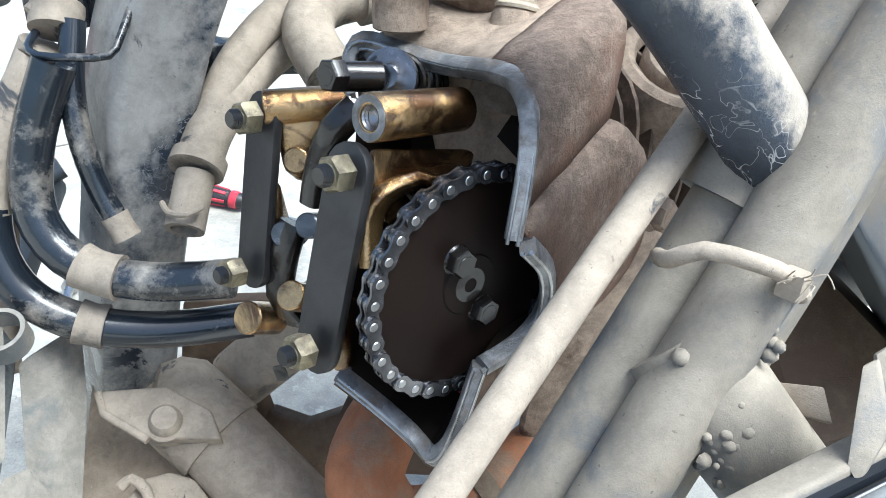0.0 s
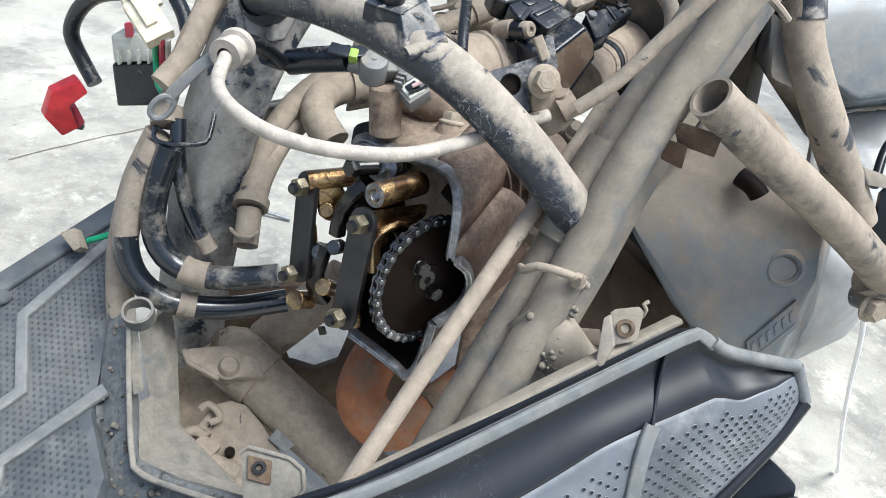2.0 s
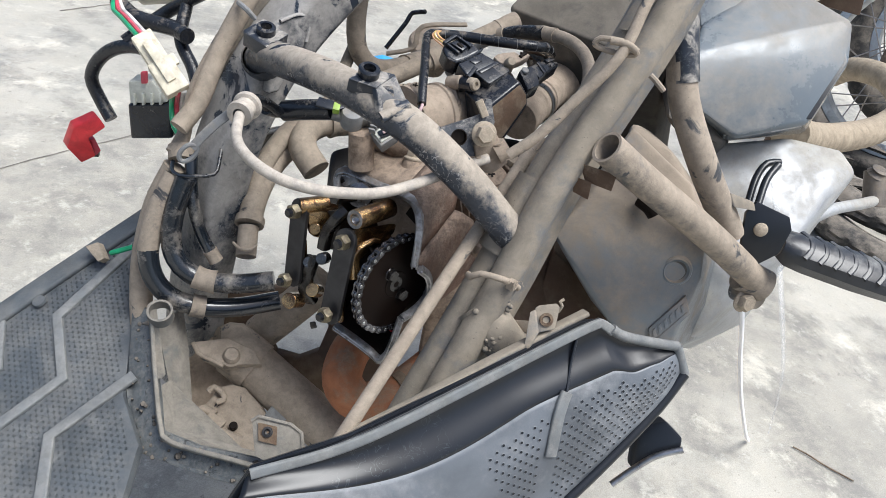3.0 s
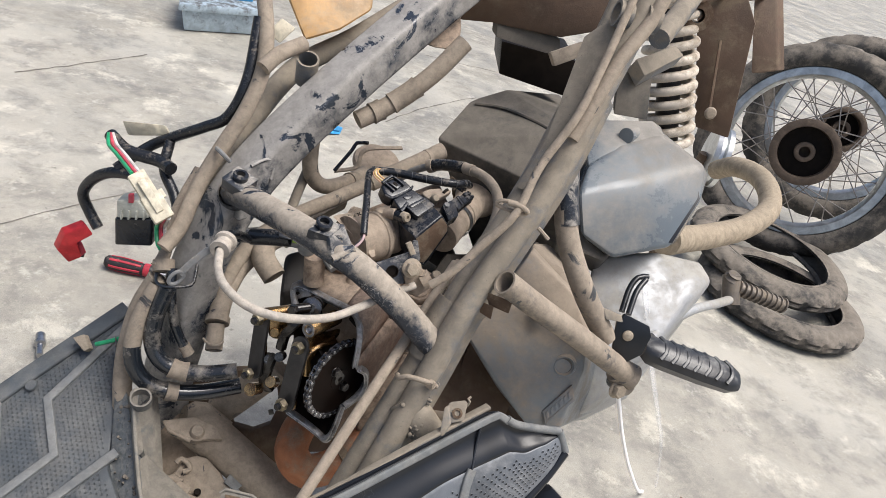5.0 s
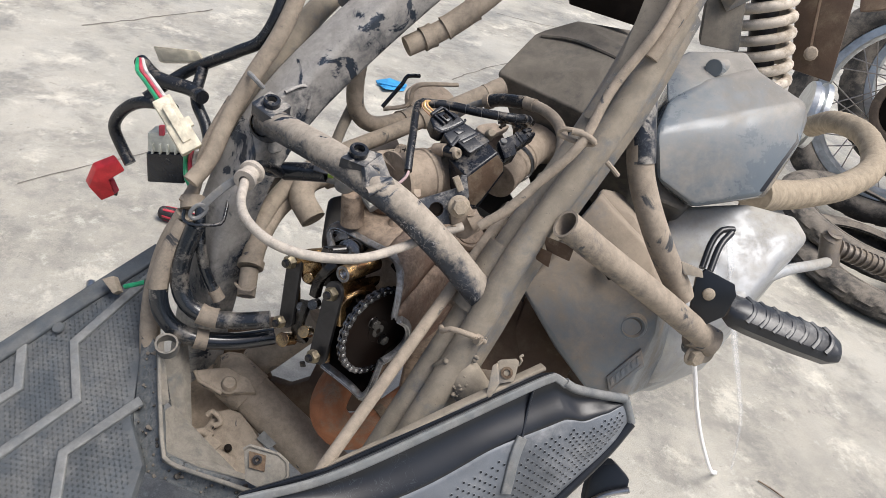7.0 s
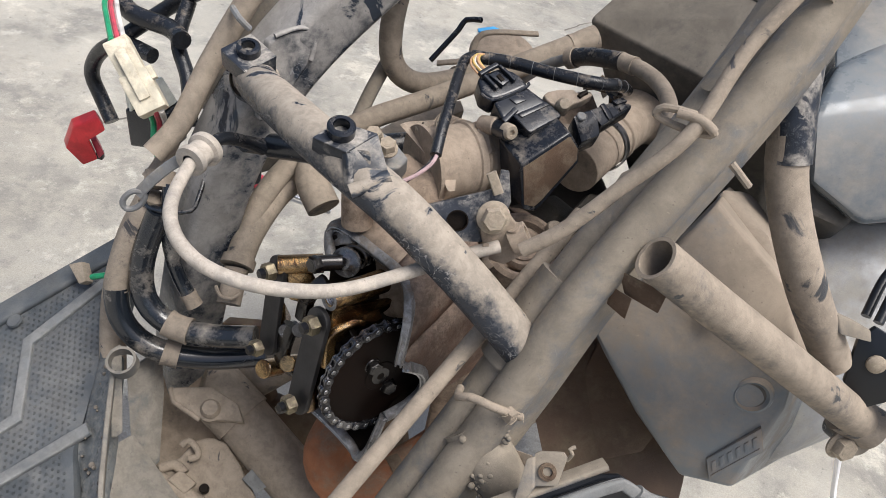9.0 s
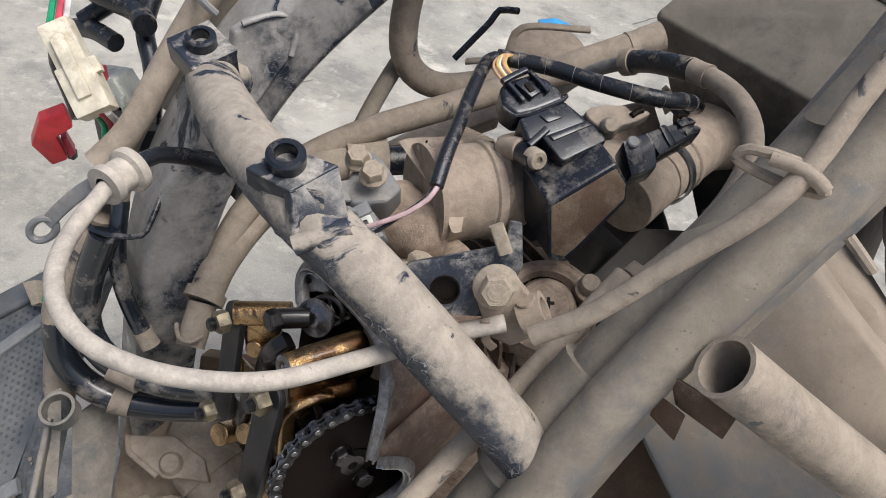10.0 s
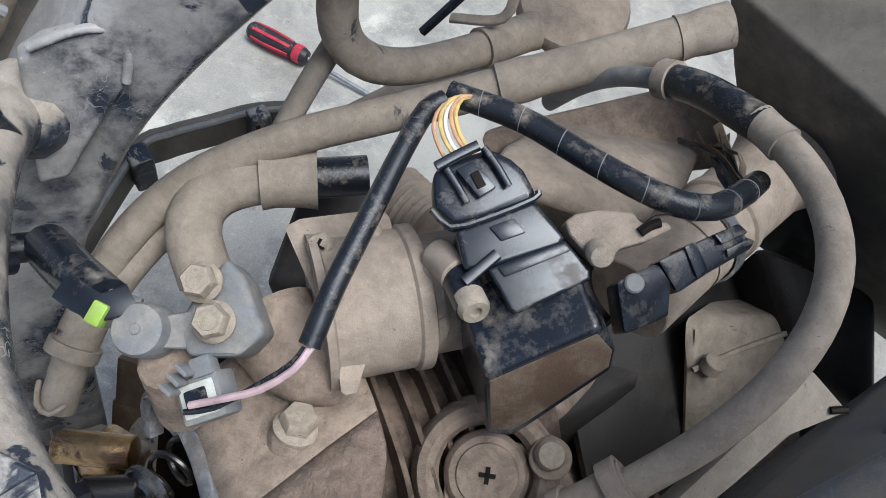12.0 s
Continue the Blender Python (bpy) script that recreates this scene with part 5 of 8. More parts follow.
for k in range(3):
    part("slot_rib", box(V((-0.0009, 0.3542, 0.5689)).lerp(V((0.0014, 0.3612, 0.5724)), k / 2), (0.0055, 0.0016, 0.006), SM @ Matrix.Rotation(0.6, 3, "Z"), 0.0004), M_greyplastic, sp2)
part("top_latch", box( (0.0060, 0.3655, 0.5705), (0.007, 0.008, 0.006), SM, 0.001), M_greyplastic, sp2)
for k, mt in enumerate((M_pink, M_tape, M_whitewire)):
    pts = ([ (0.0079, 0.3512, 0.5704), (0.0188, 0.3560, 0.5759), (0.0286, 0.3607, 0.5814), (0.0366, 0.3689, 0.5869), (0.0388, 0.3764, 0.5896)] if k == 0 else
           [ (0.0064, 0.3495, 0.5668), (0.0155, 0.3537, 0.5695), (0.0272, 0.3635, 0.5785), (0.0347, 0.3712, 0.5848), (0.0369, 0.3772, 0.5877)] if k == 1 else
           [ (0.0359, 0.3707, 0.5845), (0.0381, 0.3747, 0.5872), (0.0395, 0.3786, 0.5886)])
    part("wire", tube(pts, 0.0011 if k else 0.00135, 8), mt, sp2)
part("sleeve", tube([ (0.0383, 0.3777, 0.5893), (0.0387, 0.3956, 0.5990), (0.0405, 0.4201, 0.6073), (0.0422, 0.4478, 0.6141), (0.0446, 0.4677, 0.6179), (0.0489, 0.4743, 0.6188)], 0.0040, 14), M_tape, sp2, "black tape sleeve, scuffed grey")

# ---- ignition unit with its plugs ----
un = thing("sensor_unit", "black throttle sensor unit with a brown dusty side", "sensor unit", (0.11, 0.40, 0.57))
UN = V((0.3929, -0.8720, 0.2919))
part("box_body", slab([(0.0963, 0.3888, 0.5903), (0.1250, 0.4091, 0.6124), (0.1351, 0.4100, 0.6015), (0.1381, 0.4080, 0.5916), (0.1201, 0.3900, 0.5617), (0.1159, 0.3863, 0.5565), (0.1067, 0.3829, 0.5587)], V((-0.014, 0.016, 0.006)) - UN * 0.010, 0.0022, segments=3), M_blackplastic, un, "black box body")
part("box_face", slab([(0.0984, 0.3887, 0.5885), (0.1254, 0.4080, 0.6098), (0.1337, 0.4089, 0.6016), (0.1359, 0.4073, 0.5937), (0.1184, 0.3899, 0.5654), (0.1144, 0.3866, 0.5609), (0.1068, 0.3838, 0.5626)], UN * -0.002, 0.0006), M_rust, un, "brown dusty face")
part("bolt_sleeve", rod((0.0730, 0.4223, 0.5962), (0.0847, 0.4043, 0.6031), 0.0062), M_blackplastic, un)
part("unit_bolt", lathe((0.0838, 0.4053, 0.6038), V((0.0847, 0.4043, 0.6031)) - V((0.0730, 0.4223, 0.5962)), [(0.0056, -0.004), (0.0056, 0.002), (0.0046, 0.0038), (0.0022, 0.0038), (0.002, 0.002), (0, 0.002)], 20), M_boltdust, un, "tan socket-head bolt")
part("dust_cap", rod((0.0668, 0.4272, 0.5924), (0.0765, 0.4166, 0.5996), 0.0066), M_tan, un, "tan dusty sleeve")
part("ear", slab([ (0.0512, 0.4281, 0.5847), (0.0600, 0.4336, 0.5884), (0.0719, 0.4234, 0.5897), (0.0775, 0.4098, 0.5828), (0.0701, 0.4039, 0.5740)], (0.004, 0.008, -0.004), 0.002), M_tan, un, "mounting ear with dust")
cn = thing("main_plug", "black multi-way connector plugged into the sensor unit", "connector", (0.085, 0.44, 0.615))
CN = V((0.0, -0.42, 0.90)).normalized()
part("plug_upper", slab([(0.0557, 0.4391, 0.6196), (0.0577, 0.4442, 0.6220), (0.0712, 0.4534, 0.6263), (0.0792, 0.4527, 0.6259), (0.0847, 0.4507, 0.6250), (0.0920, 0.4446, 0.6221), (0.0905, 0.4419, 0.6209), (0.0781, 0.4319, 0.6162), (0.0686, 0.4260, 0.6135), (0.0604, 0.4292, 0.6150)], CN * -0.018, 0.0032, segments=3), M_blackplastic, cn, "rounded upper half of the plug")
part("plug_band", tube([(0.0599, 0.4281, 0.6149), (0.0680, 0.4252, 0.6135), (0.0784, 0.4318, 0.6166), (0.0912, 0.4427, 0.6217), (0.0915, 0.4455, 0.6230)], 0.0012, 8), M_blackplastic, cn, "moulded band")
part("plug_middle", slab([(0.0699, 0.4250, 0.6130), (0.0913, 0.4426, 0.6212), (0.1060, 0.4351, 0.6177), (0.1050, 0.4318, 0.6162), (0.0860, 0.4182, 0.6098), (0.0775, 0.4142, 0.6079)], CN * -0.024, 0.0022, segments=3), M_blackplastic, cn)
part("plug_lower", slab([(0.0842, 0.4161, 0.6110), (0.1055, 0.4330, 0.6189), (0.1170, 0.4269, 0.6161), (0.1179, 0.4239, 0.6147), (0.0986, 0.4065, 0.6065), (0.0961, 0.4071, 0.6068)], CN * -0.015, 0.0012, segments=3), M_blackplastic, cn)
part("plug_base", slab([(0.0983, 0.4127, 0.5985), (0.1187, 0.4303, 0.6067), (0.1207, 0.4214, 0.6026), (0.1026, 0.4059, 0.5953)], CN * -0.012, 0.0012), M_greyplastic, cn, "grey base of the plug")
lat = part("latch", slab([(0.0627, 0.4403, 0.6245), (0.0673, 0.4450, 0.6267), (0.0778, 0.4399, 0.6243), (0.0735, 0.4346, 0.6219)], CN * -0.005, 0.0009), M_blackplastic, cn, "raised latch")
part("latch_slot", box((0.0710, 0.4395, 0.6246), (0.0032, 0.0058, 0.0012), frame_of(CN, LAT), 0.0003), M_dark, lat)
part("latch_bar", sweep([(0.0563, 0.4395, 0.6231), (0.0614, 0.4451, 0.6257), (0.0670, 0.4506, 0.6282)], rrect(0.0035, 0.0035, 0.0008), up=CN), M_blackplastic, lat)
part("latch_rail", sweep([(0.0598, 0.4407, 0.6225), (0.0661, 0.4362, 0.6204), (0.0702, 0.4329, 0.6189)], rrect(0.0025, 0.003, 0.0007), up=CN), M_blackplastic, lat)
part("latch_rail", sweep([(0.0690, 0.4512, 0.6274), (0.0756, 0.4471, 0.6255), (0.0815, 0.4425, 0.6234)], rrect(0.0025, 0.003, 0.0007), up=CN), M_blackplastic, lat)
part("plug_step", slab([(0.0872, 0.4170, 0.6126), (0.1052, 0.4316, 0.6194), (0.1086, 0.4299, 0.6186), (0.0906, 0.4150, 0.6117)], CN * -0.006, 0.0008), M_blackplastic, cn, "raised rib across the plug")
part("plug_window", slab([(0.0800, 0.4290, 0.6160), (0.0868, 0.4344, 0.6186), (0.0925, 0.4315, 0.6172), (0.0856, 0.4262, 0.6147)], CN * -0.004, 0.0008), M_blackplastic, cn, "raised square on the plug")
part("plug_clip", sweep([(0.0787, 0.4104, 0.6073), (0.0821, 0.4159, 0.6099), (0.0858, 0.4220, 0.6127)], rrect(0.004, 0.003, 0.0008), up=CN), M_blackplastic, cn)
for k, mt in enumerate((M_orangewire, M_yellow, M_whitewire, M_orangewire, M_yellow)):
    o = V((0.0019 * (k - 2), 0.0012 * (k - 2), 0.0012 * (k % 2)))
    part("wire", tube([V((0.0576, 0.4789, 0.6206)) + o * 0.3, V((0.0533, 0.4750, 0.6210)) + o * 0.5, V((0.0518, 0.4676, 0.6202)) + o * 0.8, V((0.0538, 0.4610, 0.6193)) + o, V((0.0582, 0.4550, 0.6188)) + o * 1.1, V((0.0642, 0.4521, 0.6167)) + o * 1.4], 0.00085, 8), mt, cn)
lm = thing("taped_loom", "black taped wiring loom with white tape edges", "wiring loom", (0.1, 0.46, 0.6))
LP = [(0.0497, 0.4825, 0.6157), (0.0785, 0.4770, 0.6209), (0.1022, 0.4673, 0.6246), (0.1217, 0.4588, 0.6285), (0.1377, 0.4554, 0.6305), (0.1507, 0.4605, 0.6297), (0.1619, 0.4756, 0.6243), (0.1744, 0.4987, 0.6121)]
part("loom_body", tube(LP, 0.0048, 16), M_tape, lm)
LC = curve_points(LP, 0.004)
for k in range(3, len(LC) - 2, 4):
    d = (LC[k + 1] - LC[k]).normalized()
    part("tape_edge", lathe(LC[k], d + V((0.1, 0.2, 0.05)), [(0.0047, -0.0002), (0.0051, 0), (0.0047, 0.0004)], 16), M_greyplastic, lm)
fr = random.Random(7)
for k in range(14):
    a = V((0.1697, 0.4982, 0.6056)) + V((fr.uniform(-0.003, 0.003), fr.uniform(-0.003, 0.003), fr.uniform(-0.003, 0.003)))
    b = V((0.1641, 0.5124, 0.6045)) + V((fr.uniform(-0.006, 0.005), fr.uniform(-0.004, 0.006), fr.uniform(-0.004, 0.004)))
    c = V((0.1582, 0.5268, 0.5986)) + V((fr.uniform(-0.012, 0.012), fr.uniform(-0.006, 0.01), fr.uniform(-0.008, 0.006)))
    part("torn_tape", sweep([a, b, c], rrect(fr.uniform(0.0015, 0.0045), 0.0005, 0.0002, 1), up=(fr.uniform(-1, 1), fr.uniform(-1, 1), 0.3)), M_rust if k % 3 else M_tape, lm)
tp = thing("position_sensor_plug", "black position sensor and plug with a tan bracket", "connector", (0.15, 0.44, 0.6))
part("sensor", slab([ (0.1262, 0.4253, 0.6169), (0.1384, 0.4382, 0.6183), (0.1452, 0.4344, 0.6156), (0.1496, 0.4276, 0.6060), (0.1361, 0.4159, 0.6031)], CN * -0.016, 0.002), M_blackplastic, tp, "black sensor body")
part("plug", slab([ (0.1387, 0.4399, 0.6170), (0.1607, 0.4637, 0.6184), (0.1733, 0.4652, 0.6169), (0.1725, 0.4623, 0.6149), (0.1606, 0.4491, 0.6109), (0.1502, 0.4357, 0.6091)], CN * -0.014, 0.0016), M_blackplastic, tp, "ribbed black plug")
part("plug_band", slab([(0.1462, 0.4483, 0.6192), (0.1500, 0.4524, 0.6194), (0.1590, 0.4470, 0.6128), (0.1552, 0.4424, 0.6122)], CN * -0.017, 0.0012), M_blackplastic, tp, "raised band round the plug")
part("plug_key", slab([(0.1560, 0.4580, 0.6198), (0.1645, 0.4668, 0.6200), (0.1690, 0.4655, 0.6190), (0.1600, 0.4560, 0.6184)], CN * -0.004, 0.0008), M_blackplastic, tp)
part("plug_key", slab([(0.1622, 0.4556, 0.6172), (0.1700, 0.4640, 0.6180), (0.1722, 0.4626, 0.6166), (0.1640, 0.4538, 0.6152)], CN * -0.004, 0.0008), M_blackplastic, tp)
part("dust_spot", rod(V((0.1320, 0.4275, 0.6166)) - CN * 0.002, V((0.1320, 0.4275, 0.6166)) + CN * 0.0012, 0.0034), M_greyplastic, tp)
br = part("bracket", slab([(0.1038, 0.4400, 0.6194), (0.1065, 0.4436, 0.6211), (0.1134, 0.4473, 0.6228), (0.1246, 0.4506, 0.6244), (0.1288, 0.4482, 0.6233), (0.1371, 0.4515, 0.6248), (0.1396, 0.4500, 0.6241), (0.1332, 0.4437, 0.6211), (0.1246, 0.4380, 0.6185), (0.1227, 0.4332, 0.6163), (0.1181, 0.4317, 0.6156), (0.1122, 0.4338, 0.6165), (0.1068, 0.4365, 0.6178)], CN * -0.009, 0.003, segments=3), M_tan, tp, "tan bracket with a slot")
part("slot", tube([(0.1290, 0.4445, 0.6222), (0.1315, 0.4477, 0.6237), (0.1345, 0.4498, 0.6247)], 0.0018, 8), M_dark, br)
part("bracket_screw", lathe((0.1178, 0.4312, 0.6204), (0.1, -0.75, 0.6), [(0, 0.004), (0.0036, 0.0034), (0.0046, 0.0015), (0.0046, -0.004)], 18), M_boltdust, br)


# ---- bracket, clamp and cable in front of the head ----
cp = thing("cable_bracket", "black steel bracket with a hole, bolt and cable clamp", "bracket", (0.07, 0.292, 0.605))
CB = facing((0.0363, 0.3036, 0.6020), (0.0780, 0.3135, 0.6195), (0.0755, 0.2994, 0.5865))
part("plate", slab([ (0.0365, 0.3002, 0.5996), (0.0396, 0.3027, 0.6028), (0.0751, 0.3106, 0.6188), (0.0746, 0.3148, 0.6289), (0.0794, 0.3151, 0.6292), (0.0846, 0.3062, 0.6151), (0.0821, 0.3016, 0.5870), (0.0561, 0.2892, 0.5910)], CB * -0.003, 0.0008), M_bracket, cp, "black steel plate, scratched")
part("plate_hole", plate_hole(V((0.0564, 0.2904, 0.6055)) + CB * 0.0012, CB, 0.0056, 0.0025), M_dark, cp, "round hole")
part("hook", sweep([ (0.0763, 0.3076, 0.6176), (0.0728, 0.3091, 0.6230), (0.0691, 0.3106, 0.6283)], rrect(0.006, 0.003, 0.001), up=CB), M_boltdust, cp, "bent hook")
part("clamp", slab([ (0.0707, 0.2937, 0.5996), (0.0842, 0.3002, 0.6116), (0.0968, 0.3067, 0.5961), (0.1025, 0.3010, 0.5851), (0.0912, 0.2981, 0.5752), (0.0801, 0.3005, 0.5749)], CB * -0.006, 0.0015), M_tan, cp, "dusty clamp body")
part("bolt", hexhead(V((0.0763, 0.2969, 0.6082)), CB, 0.0125, 0.0072, 0.0098), M_boltdust, cp, "tan flange bolt")
part("clamp_band", sweep([ (0.0841, 0.2976, 0.5722), (0.0793, 0.2959, 0.5779), (0.0766, 0.2949, 0.5897)], rrect(0.004, 0.002, 0.0006), up=CB), M_tan, cp)
part("ferrule", tube([ (0.0896, 0.3018, 0.6015), (0.0949, 0.3021, 0.5952), (0.0996, 0.2988, 0.5886)], 0.0042, 12), M_tan, cp, "cable ferrule collar")
part("ferrule", pipe([ (0.0914, 0.3019, 0.5909), (0.0995, 0.3033, 0.5976)], 0.0085, 0.003), M_tan, cp, "round cable seat")

cab = thing("throttle_cable", "pale grey throttle cable sweeping round the head, dusty", "cable", (-0.02, 0.27, 0.55))
part("cable", tube([(-0.1030, 0.3160, 0.5830), (-0.1018, 0.2871, 0.5814), (-0.0952, 0.2639, 0.5828), (-0.0838, 0.2466, 0.5829), (-0.0676, 0.2362, 0.5806), (-0.0467, 0.2331, 0.5782), (-0.0226, 0.2366, 0.5763), (0.0030, 0.2474, 0.5744), (0.0300, 0.2679, 0.5745), (0.0606, 0.2885, 0.5800), (0.0850, 0.2985, 0.5880)], 0.0040, 14), M_pale, cab)
gm = part("grommet", lathe((-0.1036, 0.3154, 0.5837), (0.005, 0.0183, 0.0009), [(0.0045, 0), (0.0095, 0), (0.0098, 0.001), (0.0098, 0.004), (0.0082, 0.005), (0.0082, 0.013), (0.0108, 0.014), (0.0112, 0.016), (0.0108, 0.0185), (0.0045, 0.019)], 24), M_pale, cab, "pale rubber grommet")
part("lead", tube([(-0.0986, 0.3337, 0.5846), (-0.0955, 0.3480, 0.5830), (-0.0870, 0.3640, 0.5740), (-0.0770, 0.3800, 0.5600)], 0.0042, 12), M_tape, cab)
ey = thing("cable_stay", "grey metal stay with an eyelet beside the cable", "cable stay", (-0.13, 0.34, 0.56))
part("arm", sweep([(-0.1060, 0.3230, 0.5840), (-0.1180, 0.3210, 0.5730), (-0.1290, 0.3180, 0.5600), (-0.1360, 0.3160, 0.5500)], rrect(0.007, 0.0022, 0.001), up=(0.2, -0.8, 0.5)), M_greyplastic, ey)
n3 = V((0.5, -0.7, 0.5)).normalized()
a3 = (V((-0.1360, 0.3160, 0.5500)) - V((-0.1180, 0.3210, 0.5730))).normalized()
b3 = n3.cross(a3).normalized()
part("eyelet", tube([V((-0.1385, 0.3155, 0.5455)) + a3 * (0.0085 * math.cos(t * math.pi / 8)) + b3 * (0.0050 * math.sin(t * math.pi / 8)) for t in range(17)], 0.0019, 8), M_greyplastic, ey)
ck = thing("hose_clip", "black wire clip holding the hoses to the spine", "clip", (-0.14, 0.41, 0.47))
part("wire", tube([(-0.1640, 0.3960, 0.4900), (-0.1630, 0.3860, 0.4870), (-0.1557, 0.3790, 0.4862), (-0.1400, 0.3790, 0.4880), (-0.1270, 0.3830, 0.4898), (-0.1245, 0.3905, 0.4960), (-0.1245, 0.4046, 0.5060)], 0.0018, 10), M_hose, ck)

# ---- hoses and harness beside the spine ----
def hose(name, label, pts, r, material=None, bands=(), band_mat=None):
    """A hose with clamp bands at shares of its length."""
    h = thing(name, label, "hose", pts[0])
    part("hose_body", tube(pts, r, 18), material or M_hose, h)
    C = curve_points(pts)
    last = len(C) - 1
    for a, b in bands:
        seg_ = C[int(a * last):max(int(a * last) + 2, int(math.ceil(b * last)) + 1)]
        own = tube(seg_, r * 1.12, 20, smooth_path=False, scale=lambda u: 1.07 if u < 0.12 or u > 0.88 else 1.0)
        part("hose_clamp", own, band_mat or M_dusty, h, "pale dusty clamp band")
    return h


ch = hose("coolant_hose", "glossy black rubber hose patched with pale dust", [(-0.1604, 0.3893, 0.4804), (-0.1725, 0.3743, 0.4493), (-0.1771, 0.3626, 0.4228), (-0.1742, 0.3541, 0.4010), (-0.1643, 0.3490, 0.3840), (-0.1477, 0.3473, 0.3723), (-0.1245, 0.3494, 0.3661), (-0.0946, 0.3554, 0.3655), (-0.0582, 0.3653, 0.3706)], 0.0092, bands=((0.62, 0.67),))
part("dust_sleeve", tube([(-0.1604, 0.3893, 0.4804), (-0.1725, 0.3743, 0.4493), (-0.1771, 0.3626, 0.4228), (-0.1765, 0.3595, 0.4140)], 0.0096, 18, scale=lambda u: 1.0 if u < 0.85 else 1.0 - (u - 0.85) * 0.4), M_dusty, ch, "tan dusty wrapping")
hose("coolant_hose", "glossy black rubber hose patched with pale dust", [(-0.1502, 0.3814, 0.4834), (-0.1575, 0.3714, 0.4537), (-0.1584, 0.3634, 0.4302), (-0.1528, 0.3573, 0.4128), (-0.1406, 0.3531, 0.4015), (-0.1220, 0.3509, 0.3963), (-0.0967, 0.3505, 0.3973), (-0.0649, 0.3519, 0.4043)], 0.0092, bands=((0.61, 0.68),))
hose("breather_hose", "thin glossy black hose with a pale clip", [(-0.1495, 0.4010, 0.4960), (-0.1460, 0.3860, 0.4700), (-0.1403, 0.3780, 0.4474), (-0.1320, 0.3740, 0.4260), (-0.1188, 0.3686, 0.4065)], 0.0056, bands=((0.90, 1.0),))
dr = hose("drain_hose", "dust-coated grey rubber hose with an open end", [(-0.0622, 0.4809, 0.4827), (-0.0815, 0.4551, 0.4656), (-0.0920, 0.4200, 0.4490), (-0.0943, 0.3944, 0.4339)], 0.0115, M_dusty, bands=((0.94, 1.0),))
dh = dr
part("sleeve", pipe([ (-0.0946, 0.3950, 0.4309), (-0.0932, 0.3720, 0.4131)], 0.0095, 0.003), M_dusty, dh)
part("spring_clip", tube([ (-0.1061, 0.3802, 0.4213), (-0.0990, 0.3683, 0.4241), (-0.0895, 0.3654, 0.4265), (-0.0849, 0.3722, 0.4272)], 0.0015, 8), M_dusty, dh)
hose("radiator_hose", "fat dust-coated hose elbow behind the head", [(-0.0384, 0.4401, 0.4760), (-0.0538, 0.4574, 0.4886), (-0.0538, 0.4737, 0.4979), (-0.0382, 0.4890, 0.5039), (-0.0071, 0.5032, 0.5065)], 0.0140, M_dusty, bands=((0.76, 1.0),))
hose("breather_pipe", "black sleeve on a dusty pipe stub", [(-0.0080, 0.5028, 0.5062), (0.0160, 0.5150, 0.5080)], 0.0105, M_tape)
hose("frame_pipe", "long dust-coated pipe running to the air box", [(-0.0959, 0.4078, 0.4400), (-0.0886, 0.4443, 0.4724), (-0.0660, 0.4762, 0.5003), (-0.0274, 0.5038, 0.5237), (0.0249, 0.5302, 0.5469), (0.0860, 0.5598, 0.5761), (0.1558, 0.5922, 0.6114)], 0.0092, M_dusty, bands=((0.70, 1.0), (0.94, 0.97)))
hose("fuel_hose", "dust-coated hose bent in a hook behind the throttle", [(-0.0130, 0.5765, 0.6581), (-0.0179, 0.5537, 0.6222), (-0.0176, 0.5411, 0.5928), (-0.0124, 0.5388, 0.5699), (-0.0007, 0.5473, 0.5530), (0.0161, 0.5663, 0.5414), (0.0393, 0.5966, 0.5357), (0.0704, 0.6373, 0.5344)], 0.0098, M_dusty, bands=((0.84, 0.98),))
hose("overflow_hose", "thin dust-coated hose with a crimp collar", [ (0.1348, 0.5659, 0.7636), (0.1023, 0.5502, 0.7195), (0.0624, 0.5391, 0.6792), (0.0255, 0.5250, 0.6556)], 0.011, M_dusty, bands=((0.5, 0.72), (0.80, 0.86)))
hose("intake_hose", "tan rubber hose curving round the intake", [(0.1644, 0.5140, 0.6274), (0.1787, 0.4967, 0.6317), (0.1897, 0.4782, 0.6320), (0.1960, 0.4589, 0.6280), (0.1964, 0.4390, 0.6196), (0.1900, 0.4186, 0.6067), (0.1764, 0.3979, 0.5892), (0.1554, 0.3767, 0.5670)], 0.0062, M_dusty, bands=((0.0, 0.04),))
hose("vacuum_hose", "grey vacuum pipe running into a black sleeve", [(0.0916, 0.5724, 0.5461), (0.1032, 0.5657, 0.5709), (0.1168, 0.5562, 0.5912), (0.1322, 0.5442, 0.6072)], 0.0047, M_greyplastic)
hose("vacuum_sleeve", "black rubber sleeve with a dusty end", [(0.1310, 0.5452, 0.6063), (0.1400, 0.5376, 0.6138), (0.1485, 0.5300, 0.6192), (0.1660, 0.5120, 0.6280)], 0.0074, M_tape, bands=((0.0, 0.03),))
hc = thing("hose_ferrule", "tan hose ferrule with a pinched collar", "ferrule", (0.1500, 0.3720, 0.5600))
part("ferrule", tube([(0.1590, 0.3800, 0.5690), (0.1500, 0.3715, 0.5590), (0.1400, 0.3640, 0.5480)], 0.0098, 18), M_tan, hc)
part("collar", pipe([(0.1585, 0.3795, 0.5685), (0.1545, 0.3757, 0.5642)], 0.0122, 0.002), M_tan, hc, "raised collar")
